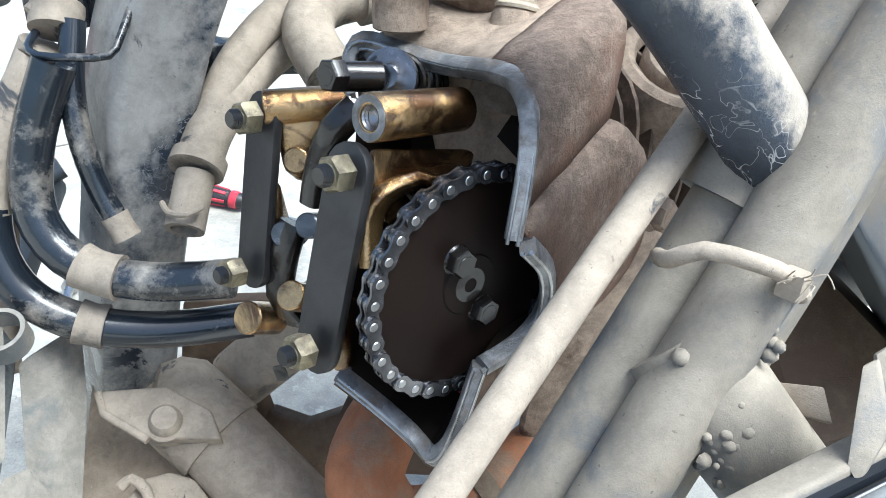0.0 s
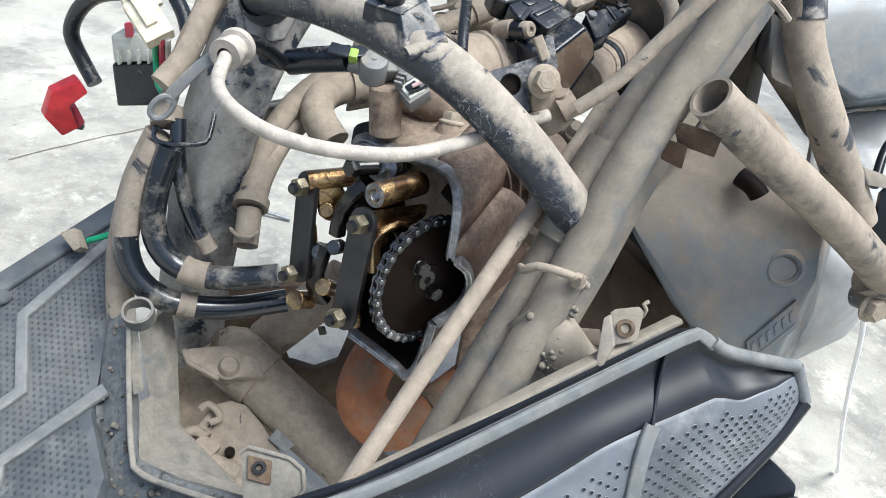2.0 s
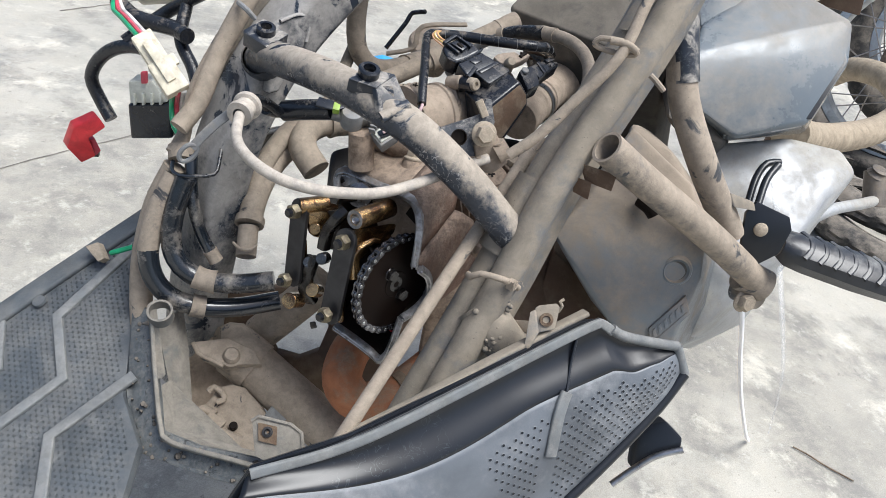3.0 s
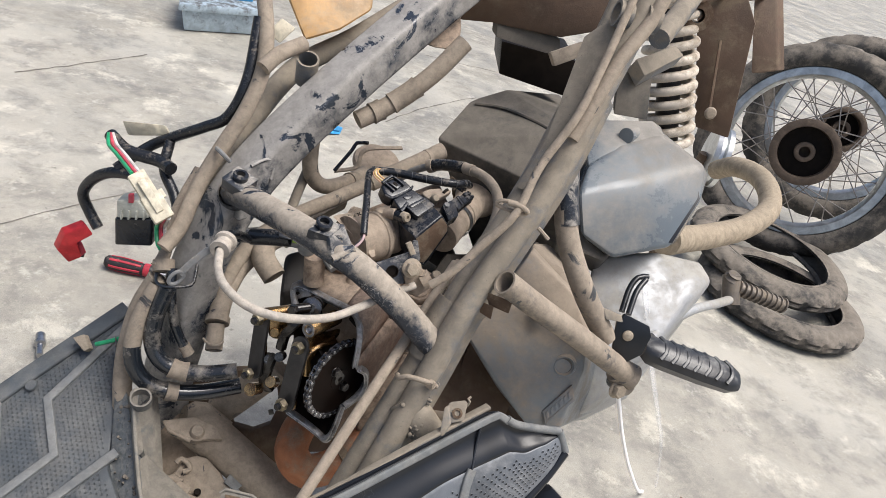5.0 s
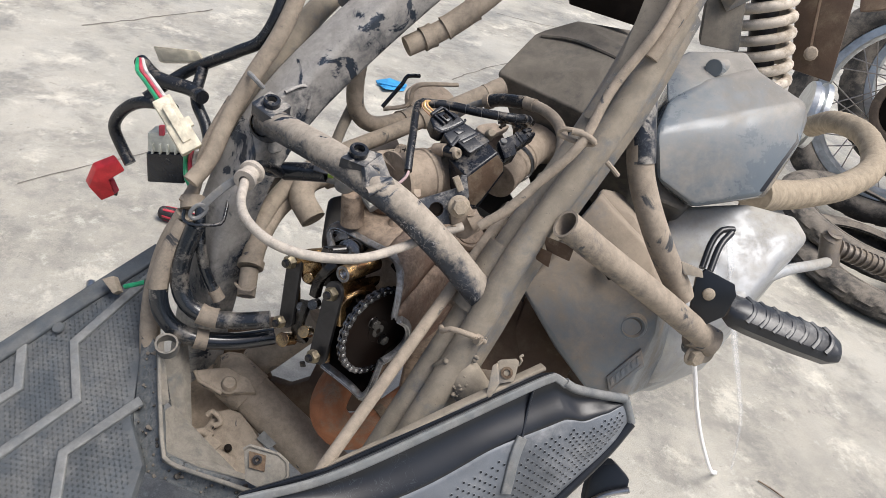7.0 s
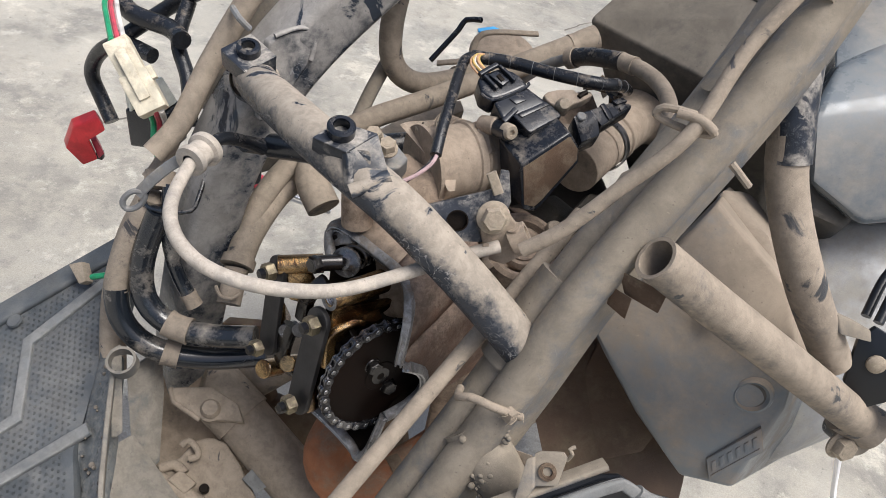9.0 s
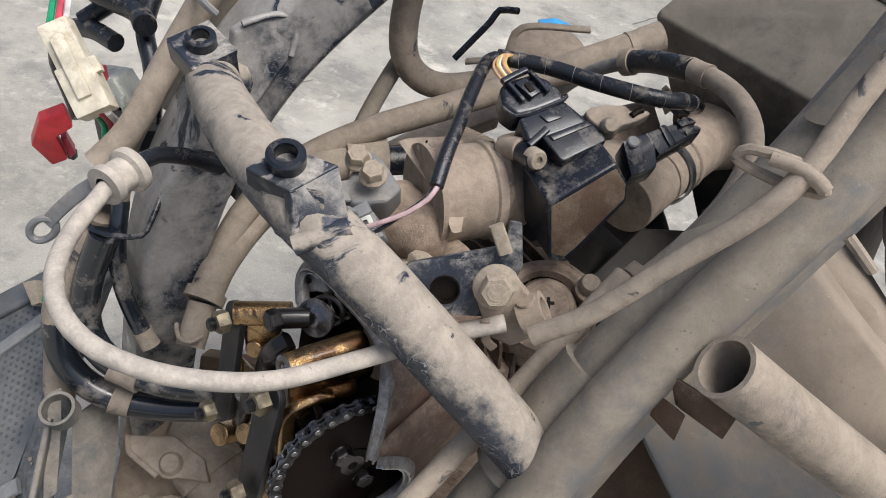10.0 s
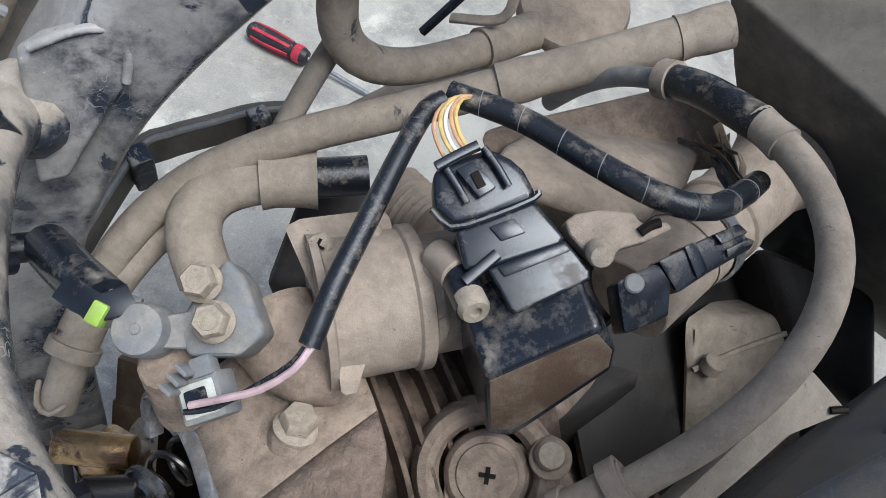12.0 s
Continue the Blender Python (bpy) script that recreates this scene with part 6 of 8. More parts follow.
part("collar", pipe([(0.1450, 0.3677, 0.5535), (0.1420, 0.3655, 0.5502)], 0.0115, 0.002), M_tan, hc, "raised collar")

# ---- connectors hanging at the front ----
wl_ = thing("white_connector", "ivory two-part connector with red and green wires", "connector", (-0.18, 0.425, 0.57))
wa, wb_ = V((-0.1981, 0.4336, 0.5840)), V((-0.1637, 0.4107, 0.5497))
wd = (wb_ - wa).normalized()
wn_ = V((0.1, -0.75, 0.6))
wn_ = (wn_ - wd * wn_.dot(wd)).normalized()
WM = Matrix((wd.cross(wn_), wd, wn_)).transposed()
LW = (wb_ - wa).length
part("plug_body", box(wa + wd * LW * 0.25, (0.018, LW * 0.55, 0.013), WM, 0.0016), M_white, wl_, "ivory plug")
part("socket_body", box(wa + wd * LW * 0.74, (0.021, LW * 0.56, 0.016), WM, 0.0018), M_white, wl_, "ivory socket")
part("lock_tab", box(wa + wd * LW * 0.55 + WM @ V((-0.011, 0, 0.003)), (0.006, 0.010, 0.006), WM, 0.001), M_white, wl_)
part("lock_rib", box(wa + wd * LW * 0.5 + wn_ * 0.009, (0.008, LW * 0.7, 0.003), WM, 0.0008), M_white, wl_)
for k, mt in enumerate((M_green, M_redwire, M_whitewire)):
    o = V((0.004 * (k - 1), 0.0015 * k, 0))
    part("wire", tube([wb_ + o, V((-0.1682, 0.4290, 0.5262)) + o, V((-0.1641, 0.4185, 0.5116)) + o, V((-0.1568, 0.4116, 0.5035)) + o * 0.5], 0.0022, 8), mt, wl_)
    part("wire", tube([wa + o, V((-0.2215, 0.4769, 0.5811)) + o, V((-0.2345, 0.5032, 0.5775)) + o, V((-0.2398, 0.5201, 0.5825)) + o * 0.5], 0.0020, 8), mt, wl_)
rl = thing("relay", "black relay in a milky white socket", "relay", (-0.2, 0.48, 0.47))
ra, rb_, rc_ = V((-0.2260, 0.4975, 0.4871)), V((-0.1840, 0.4861, 0.5004)), V((-0.2239, 0.4993, 0.4482))
u_, v_ = (rb_ - ra), (rc_ - ra)
nn = u_.cross(v_).normalized()
if nn.dot(V((0, -1, 0.3))) < 0:
    nn = -nn
part("case", slab([ra, rb_, rb_ + v_ * 1.0, ra + v_ * 1.0], nn * -0.024, 0.003, segments=3), M_blackplastic, rl, "black relay case")
part("socket", slab([ra + u_ * 0.06 - v_ * 0.62, ra + u_ * 0.62 - v_ * 0.62, ra + u_ * 0.92 - v_ * 0.02, ra + u_ * 0.06 - v_ * 0.02], nn * -0.020, 0.002), M_clear, rl, "milky socket")
for k in range(4):
    part("socket_rib", box(ra + u_ * (0.2 + 0.2 * k) - v_ * 0.15 + nn * 0.001, (0.0022, 0.004, 0.012), Matrix((u_.normalized(), nn, v_.normalized())).transposed(), 0.0005), M_clear, rl)
part("terminal", box(ra + u_ * 0.45 - v_ * 0.72, (0.006, 0.004, 0.012), Matrix((u_.normalized(), nn, v_.normalized())).transposed(), 0.001), M_redwire, rl)
rt = thing("battery_terminal", "red battery terminal cover on a black cable", "terminal cover", (-0.28, 0.5, 0.43))
TNm = facing((-0.2635, 0.5230, 0.4524), (-0.2865, 0.5087, 0.4286), (-0.2769, 0.5166, 0.4032))
part("cover", slab([ (-0.2809, 0.5134, 0.4449), (-0.2582, 0.5146, 0.4599), (-0.2497, 0.5100, 0.4520), (-0.2671, 0.5120, 0.4345), (-0.2617, 0.5142, 0.4139), (-0.2761, 0.5141, 0.4034), (-0.2879, 0.5086, 0.4225)], TNm * -0.014, 0.002), M_red, rt, "red plastic cover")
part("inner_leg", slab([ (-0.2683, 0.5183, 0.4289), (-0.2633, 0.5191, 0.4318), (-0.2583, 0.5206, 0.4174), (-0.2635, 0.5198, 0.4107)], TNm * -0.012, 0.001), M_redwire, rt)
part("lug", box( (-0.2641, 0.5238, 0.4129), (0.006, 0.006, 0.008), None, 0.001), M_strapsteel, rt)
part("cable", tube([ (-0.2459, 0.5150, 0.4591), (-0.2590, 0.5249, 0.4753), (-0.2667, 0.5275, 0.4950), (-0.2577, 0.5221, 0.5174), (-0.2399, 0.5121, 0.5360), (-0.2181, 0.5015, 0.5456), (-0.1971, 0.4916, 0.5468)], 0.0065, 14), M_tape, rt, "black taped cable")
ca = thing("front_loom", "taped wiring loom running up the spine, dusty", "wiring loom", (-0.15, 0.42, 0.6))
part("loom", tube([ (-0.1601, 0.3972, 0.5224), (-0.1471, 0.4163, 0.5412), (-0.1365, 0.4457, 0.5758), (-0.1193, 0.4645, 0.6167), (-0.1015, 0.4814, 0.6545), (-0.0902, 0.5018, 0.6947), (-0.0917, 0.5243, 0.7314), (-0.1053, 0.5689, 0.7780)], 0.0085, 14), M_dusty, ca)
part("loom", tube([ (-0.2297, 0.5073, 0.5464), (-0.2008, 0.5247, 0.5711), (-0.1768, 0.5171, 0.5919), (-0.1410, 0.4989, 0.6216), (-0.1175, 0.4920, 0.6432), (-0.1039, 0.5008, 0.6856), (-0.1019, 0.5355, 0.7444)], 0.0062, 14), M_tape, ca)
part("loom", tube([ (-0.2413, 0.5292, 0.5765), (-0.2190, 0.5068, 0.5718), (-0.1843, 0.4956, 0.5722), (-0.1688, 0.4789, 0.5731)], 0.0075, 14), M_tape, ca)
part("loom", tube([ (-0.1763, 0.5154, 0.5892), (-0.1773, 0.4942, 0.5635), (-0.1619, 0.4723, 0.5455), (-0.1490, 0.4432, 0.5244)], 0.006, 12), M_tape, ca)
part("corrugated_sleeve", tube([ (-0.0900, 0.4950, 0.7037), (-0.0759, 0.5106, 0.7173), (-0.0503, 0.5331, 0.7285)], 0.0085, 14), M_dusty, ca)
part("loom", tube([ (-0.1655, 0.4013, 0.4943), (-0.1599, 0.4118, 0.5029), (-0.1591, 0.4326, 0.5163), (-0.1536, 0.4601, 0.5412), (-0.1392, 0.4901, 0.5730)], 0.0068, 14), M_dusty, ca)
part("loom_wrap", tube([ (-0.1593, 0.4092, 0.4991), (-0.1574, 0.4004, 0.4901)], 0.0115, 16), M_dusty, ca, "tan taped bundle")
part("loom", tube([ (-0.1628, 0.3993, 0.4830), (-0.1774, 0.3918, 0.4447), (-0.1838, 0.3756, 0.4033), (-0.1839, 0.3626, 0.3651), (-0.1786, 0.3446, 0.3305)], 0.0105, 14), M_dusty, ca, "dusty outer hose")
part("tie", tube([ (-0.1236, 0.4558, 0.6200), (-0.1148, 0.4429, 0.6194), (-0.1084, 0.4462, 0.6122)], 0.0024, 8), M_greyplastic, ca)
cw = thing("small_connector", "pale two-way connector on the front loom", "connector", (-0.2058, 0.5275, 0.5932))
part("body", slab([ (-0.2314, 0.5359, 0.5932), (-0.1850, 0.5261, 0.6024), (-0.1777, 0.5237, 0.5922), (-0.2245, 0.5359, 0.5769)], (0.0, 0.02, -0.01), 0.002), M_white, cw)
bo = thing("overflow_bottle", "amber plastic bottle on the frame, dusty", "bottle", (-0.0283, 0.6304, 0.7411))
part("bottle", hull([ (-0.0870, 0.6189, 0.7705), (-0.0491, 0.5651, 0.7218), (-0.0098, 0.5757, 0.7409), (0.0240, 0.6030, 0.7646), (0.0226, 0.6508, 0.8031), (-0.0710, 0.7080, 0.7459), (-0.0353, 0.6478, 0.7057), (0.0287, 0.6806, 0.7551)], 0.006), M_bottle, bo)
part("clip", slab([ (-0.0907, 0.5666, 0.7217), (-0.0777, 0.5729, 0.7392), (-0.0606, 0.5692, 0.7325), (-0.0753, 0.5625, 0.7133)], (0.0, 0.015, -0.005), 0.002), M_white, bo, "pale clip at the bottle")
tk = thing("frame_bracket_pot", "tan moulded cup below the spine", "cup", (0.1190, 0.6267, 0.7552))
part("cup", hull([ (0.0846, 0.5943, 0.7430), (0.1054, 0.5867, 0.7417), (0.1277, 0.5921, 0.7428), (0.1410, 0.6092, 0.7584), (0.1334, 0.6502, 0.8024), (0.0894, 0.6114, 0.7742), (0.1296, 0.6801, 0.7490), (0.1349, 0.7236, 0.7841)], 0.006), M_cast, tk)

# ---- small things behind the throttle ----
rc = thing("reservoir_cap", "tan cap and bracket behind the throttle body", "cap", (0.0986, 0.6244, 0.5668))
rcc = V((0.0874, 0.6597, 0.5487))
part("cap", lathe(rcc - V((0, -0.004, 0.012)), (0.02, -0.30, 0.95), [(0, 0), (0.030, 0), (0.0345, 0.003), (0.035, 0.008), (0.033, 0.012), (0.025, 0.0145), (0.012, 0.0158), (0, 0.016)], 36), M_tan, rc, "flat dusty lid")
part("cap_base", lathe(rcc - V((0, -0.012, 0.037)), (0.02, -0.30, 0.95), [(0, 0), (0.016, 0), (0.020, 0.012), (0.022, 0.026), (0, 0.026)], 30), M_dusty, rc)
part("lever", sweep([ (0.0187, 0.5690, 0.5636), (0.0368, 0.5804, 0.5926), (0.0411, 0.5842, 0.6013), (0.0541, 0.5774, 0.6072)], rrect(0.004, 0.004, 0.001), up=LAT), M_blackplastic, rc, "black bent lever")
part("bracket", sweep([ (0.0249, 0.6142, 0.5414), (0.0530, 0.6129, 0.5546), (0.0606, 0.6236, 0.5766), (0.1115, 0.6358, 0.5845)], rrect(0.006, 0.003, 0.001), up=(0, -0.3, 1)), M_dusty, rc, "thin dusty bail")
part("shelf", slab([ (-0.0340, 0.6132, 0.4399), (-0.0005, 0.6517, 0.4536), (0.0588, 0.6939, 0.4695), (0.0655, 0.6838, 0.4625), (0.0082, 0.6282, 0.4496)], (0.0, 0.01, -0.02), 0.003), M_dusty, rc)
part("stay", tube([ (-0.0153, 0.5553, 0.5662), (-0.0251, 0.5287, 0.5402), (-0.0330, 0.5002, 0.5121)], 0.0062, 12), M_rail, rc, "dusty stay rod")
bb = thing("black_bracket", "black moulded cable guide with dust", "bracket", (-0.0919, 0.5301, 0.4566))
GP = [V(q) for q in ((-0.1259, 0.4534, 0.4406), (-0.1238, 0.5154, 0.4526), (-0.1151, 0.5381, 0.4489), (-0.0986, 0.5597, 0.4460), (-0.0812, 0.5833, 0.4423), (-0.0581, 0.6029, 0.4378))]
part("guide", sweep(GP, [(-0.002, 0.0), (0.0, 0.0025), (0.004, 0.0025), (0.004, -0.020), (0.022, -0.022), (0.022, -0.025), (0.0, -0.024), (-0.002, -0.020)], up=(0, 0, 1)), M_airboxdark, bb, "L-shaped black rail")
part("guide_lip", tube([q + V((0.002, -0.001, 0.001)) for q in GP], 0.0022, 8), M_greyplastic, bb, "pale worn upper lip")
for a_, b_ in ((GP[1], 0.016), (GP[4], 0.012)):
    clip_ = part("guide_clip", box(a_ + V((0.006, -0.006, -0.006)), (b_, 0.013, 0.026), frame_of((0, 0, 1), (0.62, 0.78, 0)), 0.0022, segments=3), M_bracket, bb, "brown dusty clip")
    part("clip_hole", rod(a_ + V((0.008, -0.011, 0.0)), a_ + V((0.0085, -0.0135, 0.0005)), 0.0018, n=10), M_dark, clip_)
boot = thing("intake_boot", "tan rubber intake boot with a black flange", "intake boot", (0.2271, 0.6111, 0.5317))
ba, bb2 = V((0.1691, 0.4998, 0.5534)), V((0.2346, 0.6142, 0.5519))
part("boot_body", lathe(ba, bb2 - ba, [(0.021, 0), (0.021, 0.03), (0.0225, 0.031), (0.0225, 0.036), (0.021, 0.038), (0.022, (bb2 - ba).length * 0.6), (0.032, (bb2 - ba).length * 0.85), (0.040, (bb2 - ba).length)], 28), M_tan, boot)
part("boot_root", rod((0.1508, 0.4681, 0.5502), ba + (bb2 - ba).normalized() * 0.004, 0.0205, n=28), M_tan, boot, "dusty throttle outlet")
part("flange_lip", lathe(bb2, bb2 - ba, [(0.033, -0.004), (0.043, -0.004), (0.044, 0.0), (0.043, 0.006), (0.033, 0.006)], 28), M_rust, boot, "curled lip of the boot")
part("boot_clamp", lathe(ba + (bb2 - ba).normalized() * 0.012, bb2 - ba, [(0.022, 0), (0.0235, 0.0005), (0.0235, 0.006), (0.022, 0.0065)], 28), M_steel, boot, "worm clamp band")
ec = engine
part("cap_seat", lathe(V((0.1146, 0.3775, 0.5336)) - IN * 0.020, IN, [(0.019, 0.012), (0.021, 0.0165), (0.024, 0.018), (0.0275, 0.0165), (0.030, 0.010), (0.031, -0.01)], 36), M_cast, ec, "raised ring round the cap")
part("oil_cap", lathe(V((0.1146, 0.3775, 0.5336)) - IN * 0.02, IN, [(0, 0), (0.017, 0), (0.017, 0.015), (0.015, 0.018), (0.0125, 0.0182), (0.012, 0.0196), (0, 0.0200)], 32), M_cast, ec)
for a in (0.3, 1.87):
    part("cross_mark", box(V((0.1146, 0.3775, 0.5336)) + IN * 0.0002, (0.0066, 0.0018, 0.0006), frame_of(IN) @ Matrix.Rotation(a, 3, "Z"), 0), M_dark, ec)
part("side_boss", rod(V((0.1362, 0.3911, 0.5389)) - IN * 0.02, (0.1358, 0.3903, 0.5408), 0.0085), M_cast, ec)
part("side_bolt", lathe(V((0.1346, 0.3903, 0.5445)), IN, [(0, 0.003), (0.005, 0.0024), (0.0062, 0), (0.0062, -0.004)], 20), M_boltdust, ec)
part("cap_rib", hull([ (0.0972, 0.3828, 0.5277), (0.1042, 0.3913, 0.5286), (0.1329, 0.3983, 0.5330), (0.1378, 0.3767, 0.5181), (0.1026, 0.3635, 0.5193), (0.1181, 0.4037, 0.4884)], 0.005), M_cast, ec)
sb = thing("starter_box", "grey dusty starter motor housing deep in the frame", "housing", (0.2390, 0.5244, 0.4723))
part("housing", hull([ (0.2010, 0.5140, 0.4899), (0.2691, 0.5500, 0.4773), (0.2822, 0.5368, 0.4680), (0.2261, 0.4936, 0.4636), (0.2507, 0.4485, 0.3960), (0.3313, 0.4790, 0.3915), (0.2576, 0.6007, 0.4273)], 0.006), M_dusty, sb)
part("rail_lug", slab([(0.2107, 0.4370, 0.5929), (0.2326, 0.4326, 0.5817), (0.2116, 0.4160, 0.5781), (0.1965, 0.3939, 0.5686), (0.1836, 0.3764, 0.5614), (0.1698, 0.3711, 0.5629), (0.1907, 0.4041, 0.5778), (0.2036, 0.4248, 0.5872)], V((0.3, -0.55, 0.8)) * -0.008, 0.002), M_rail, frame_bike, "pale folded plate inside the rail")
part("rail_slot", tube([(0.2235, 0.4290, 0.5835), (0.2290, 0.4310, 0.5850)], 0.0016, 8), M_dark, frame_bike)

part("housing_seam", sweep([ (0.2172, 0.4956, 0.4711), (0.2446, 0.5196, 0.4750), (0.2712, 0.5411, 0.4772)], rrect(0.003, 0.003, 0.0008), up=(0, -0.6, 0.8)), M_dusty, sb)
part("housing_lug", rod((0.2259, 0.4983, 0.4729), (0.2261, 0.5003, 0.4803), 0.006), M_dusty, sb, "round dusty lug")

# ---- crankcase cover, air box ----
vc = thing("crankcase_cover", "grey crankcase cover under brown dust with a raised badge", "engine cover", (0.2751, 0.3598, 0.4568))
part("shell", hull([ (0.1722, 0.3376, 0.5046), (0.2029, 0.3524, 0.5462), (0.2356, 0.3942, 0.5935), (0.2925, 0.3580, 0.5644), (0.3114, 0.3263, 0.5260), (0.3148, 0.3129, 0.4954), (0.3086, 0.2957, 0.4189), (0.2720, 0.3030, 0.4110), (0.2248, 0.3226, 0.4481),
                     (0.2354, 0.4246, 0.4420), (0.2876, 0.4979, 0.5524), (0.4344, 0.4613, 0.4712), (0.4227, 0.3984, 0.3599), (0.3516, 0.3788, 0.3285)], 0.012, segments=4), M_vcover, vc, "grey cover shell")
VN = facing((0.2498, 0.3363, 0.5088), (0.3104, 0.3204, 0.5055), (0.2793, 0.3073, 0.4242))
part("dimple", lathe(V((0.2919, 0.3168, 0.4955)), VN, [(0.0165, -0.005), (0.0135, 0.0008), (0.0115, 0.0016), (0.0090, -0.0005)], 28), M_vcover, vc, "round dimple rim")
# flat dark disc in place of the recess shade
part("dimple_hole", lathe(V((0.2919, 0.3168, 0.4955)), VN, [(0.0094, -0.0002), (0.006, -0.0010), (0, -0.0014)], 24), M_airboxdark, vc, "dark disc painted as the dimple's shade")
bd0, bd1, bd2 = V((0.2827, 0.3035, 0.4359)), V((0.3063, 0.3078, 0.4761)), V((0.2907, 0.2963, 0.4201))
bu, bv = bd1 - bd0, bd2 - bd0
badge = part("badge", slab([bd0 + VN * 0.0015, bd1 + VN * 0.0015, bd1 + bv + VN * 0.0015, bd2 + VN * 0.0015], VN * -0.004, 0.001), M_vcover, vc, "raised badge plate")
for k in range(6):
    part("badge_bar", slab([bd0 + bu * (0.08 + 0.15 * k) + bv * 0.22 + VN * 0.0022, bd0 + bu * (0.16 + 0.15 * k) + bv * 0.22 + VN * 0.0022, bd0 + bu * (0.16 + 0.15 * k) + bv * 0.62 + VN * 0.0022, bd0 + bu * (0.08 + 0.15 * k) + bv * 0.62 + VN * 0.0022], VN * -0.002, 0.0003), M_vcover, badge)
part("badge_bar", slab([bd0 + bu * 0.06 + bv * 0.75 + VN * 0.0022, bd0 + bu * 0.94 + bv * 0.75 + VN * 0.0022, bd0 + bu * 0.94 + bv * 0.85 + VN * 0.0022, bd0 + bu * 0.06 + bv * 0.85 + VN * 0.0022], VN * -0.002, 0.0003), M_vcover, badge)
# no slot is cut: a near-black tube paints its shade
part("vent_slot_shade", tube([ (0.2426, 0.3421, 0.5494), (0.2497, 0.3334, 0.5478), (0.2549, 0.3293, 0.5433)], 0.007, 12), M_dark, vc, "near-black tube for the shade in a vent slot")
part("inner_wall", slab([ (0.1597, 0.3698, 0.3931), (0.2009, 0.4080, 0.4285), (0.2471, 0.3977, 0.3963), (0.3222, 0.3629, 0.3285), (0.3170, 0.3312, 0.3045), (0.2009, 0.3076, 0.3279)], (0.006, 0.02, 0.0), 0.002), M_mudguard, vc, "brown oily wall behind the cover edge")
part("pale_bell", hull([ (0.2533, 0.4420, 0.5818), (0.2887, 0.4012, 0.5738), (0.3245, 0.3722, 0.5249), (0.2954, 0.3769, 0.5167), (0.2423, 0.4138, 0.5490), (0.3058, 0.5037, 0.5520), (0.3736, 0.4538, 0.5061)], 0.012, segments=4), M_vcover, vc)

ac = thing("transmission_case", "bright dusty aluminium transmission case with a step", "engine cover", (0.4704, 0.4550, 0.5208))
part("case", hull([ (0.3518, 0.4586, 0.5627), (0.4448, 0.4648, 0.5837), (0.5079, 0.4661, 0.5802), (0.5212, 0.4417, 0.5670), (0.4730, 0.4127, 0.5527), (0.4388, 0.3719, 0.5063), (0.3769, 0.3592, 0.4714), (0.3633, 0.3397, 0.4112), (0.3435, 0.3412, 0.3826), (0.3395, 0.3798, 0.4852),
                    (0.4536, 0.5764, 0.5120), (0.5987, 0.5526, 0.5116), (0.5011, 0.4551, 0.3359), (0.4224, 0.4203, 0.3155)], 0.010, segments=4), M_alu, ac)
part("rod", tube([ (0.3663, 0.3708, 0.5455), (0.3761, 0.3918, 0.5656), (0.3866, 0.4015, 0.5775), (0.4010, 0.4042, 0.5797)], 0.0036, 10), M_cover, ac, "black bent wire")
part("rod", tube([ (0.3693, 0.3603, 0.5498), (0.3797, 0.3810, 0.5698), (0.3940, 0.3950, 0.5808)], 0.0036, 10), M_cover, ac, "black bent wire")
kk = thing("kick_starter", "rusty kick lever with a ribbed pedal", "kick lever", (0.5868, 0.4949, 0.5301))
part("lever", tube([ (0.4276, 0.3774, 0.5093), (0.4628, 0.4055, 0.5150), (0.5161, 0.4396, 0.5204), (0.5733, 0.4686, 0.5192), (0.6112, 0.4909, 0.5166)], 0.0065, 12), M_alu, kk)
part("pivot", rod((0.6085, 0.4871, 0.5088), (0.6047, 0.5098, 0.5446), 0.013), M_pedal, kk)
part("pivot_cap", lathe((0.6035, 0.5049, 0.5398), (0, -0.2, 1), [(0.010, 0), (0.0125, 0.003), (0.0085, 0.007), (0.010, 0.010), (0, 0.012)], 18), M_pedal, kk)
part("pedal", tube([ (0.6101, 0.5004, 0.5319), (0.6564, 0.4941, 0.5267), (0.6971, 0.4886, 0.5196)], 0.0095, 14), M_pedal, kk)
for k in range(10):
    c = V((0.6150, 0.4988, 0.5319)).lerp(V((0.6954, 0.4893, 0.5199)), k / 9)
    part("pedal_ridge", lathe(c, V((0.6954, 0.4893, 0.5199)) - V((0.6150, 0.4988, 0.5319)), [(0.009, -0.002), (0.0122, -0.001), (0.0122, 0.001), (0.009, 0.002)], 12), M_pedal, kk)

ab = thing("air_box", "grey plastic air filter box with a satin faceted lid", "air box", (0.3913, 0.5432, 0.6244))
part("lid", hull([ (0.2960, 0.4564, 0.6495), (0.3102, 0.4886, 0.6705), (0.3581, 0.5189, 0.6969), (0.4118, 0.5312, 0.7167), (0.4622, 0.4891, 0.7045), (0.4583, 0.4584, 0.6713), (0.4229, 0.4241, 0.6150), (0.3510, 0.4155, 0.5914), (0.3043, 0.4241, 0.6103),
                   (0.3429, 0.5875, 0.5909), (0.3866, 0.6621, 0.6583), (0.4770, 0.6614, 0.6866), (0.5442, 0.5860, 0.6585), (0.5011, 0.5228, 0.5699), (0.3838, 0.5181, 0.5380)], 0.006, segments=3), M_airbox, ab, "satin grey lid")
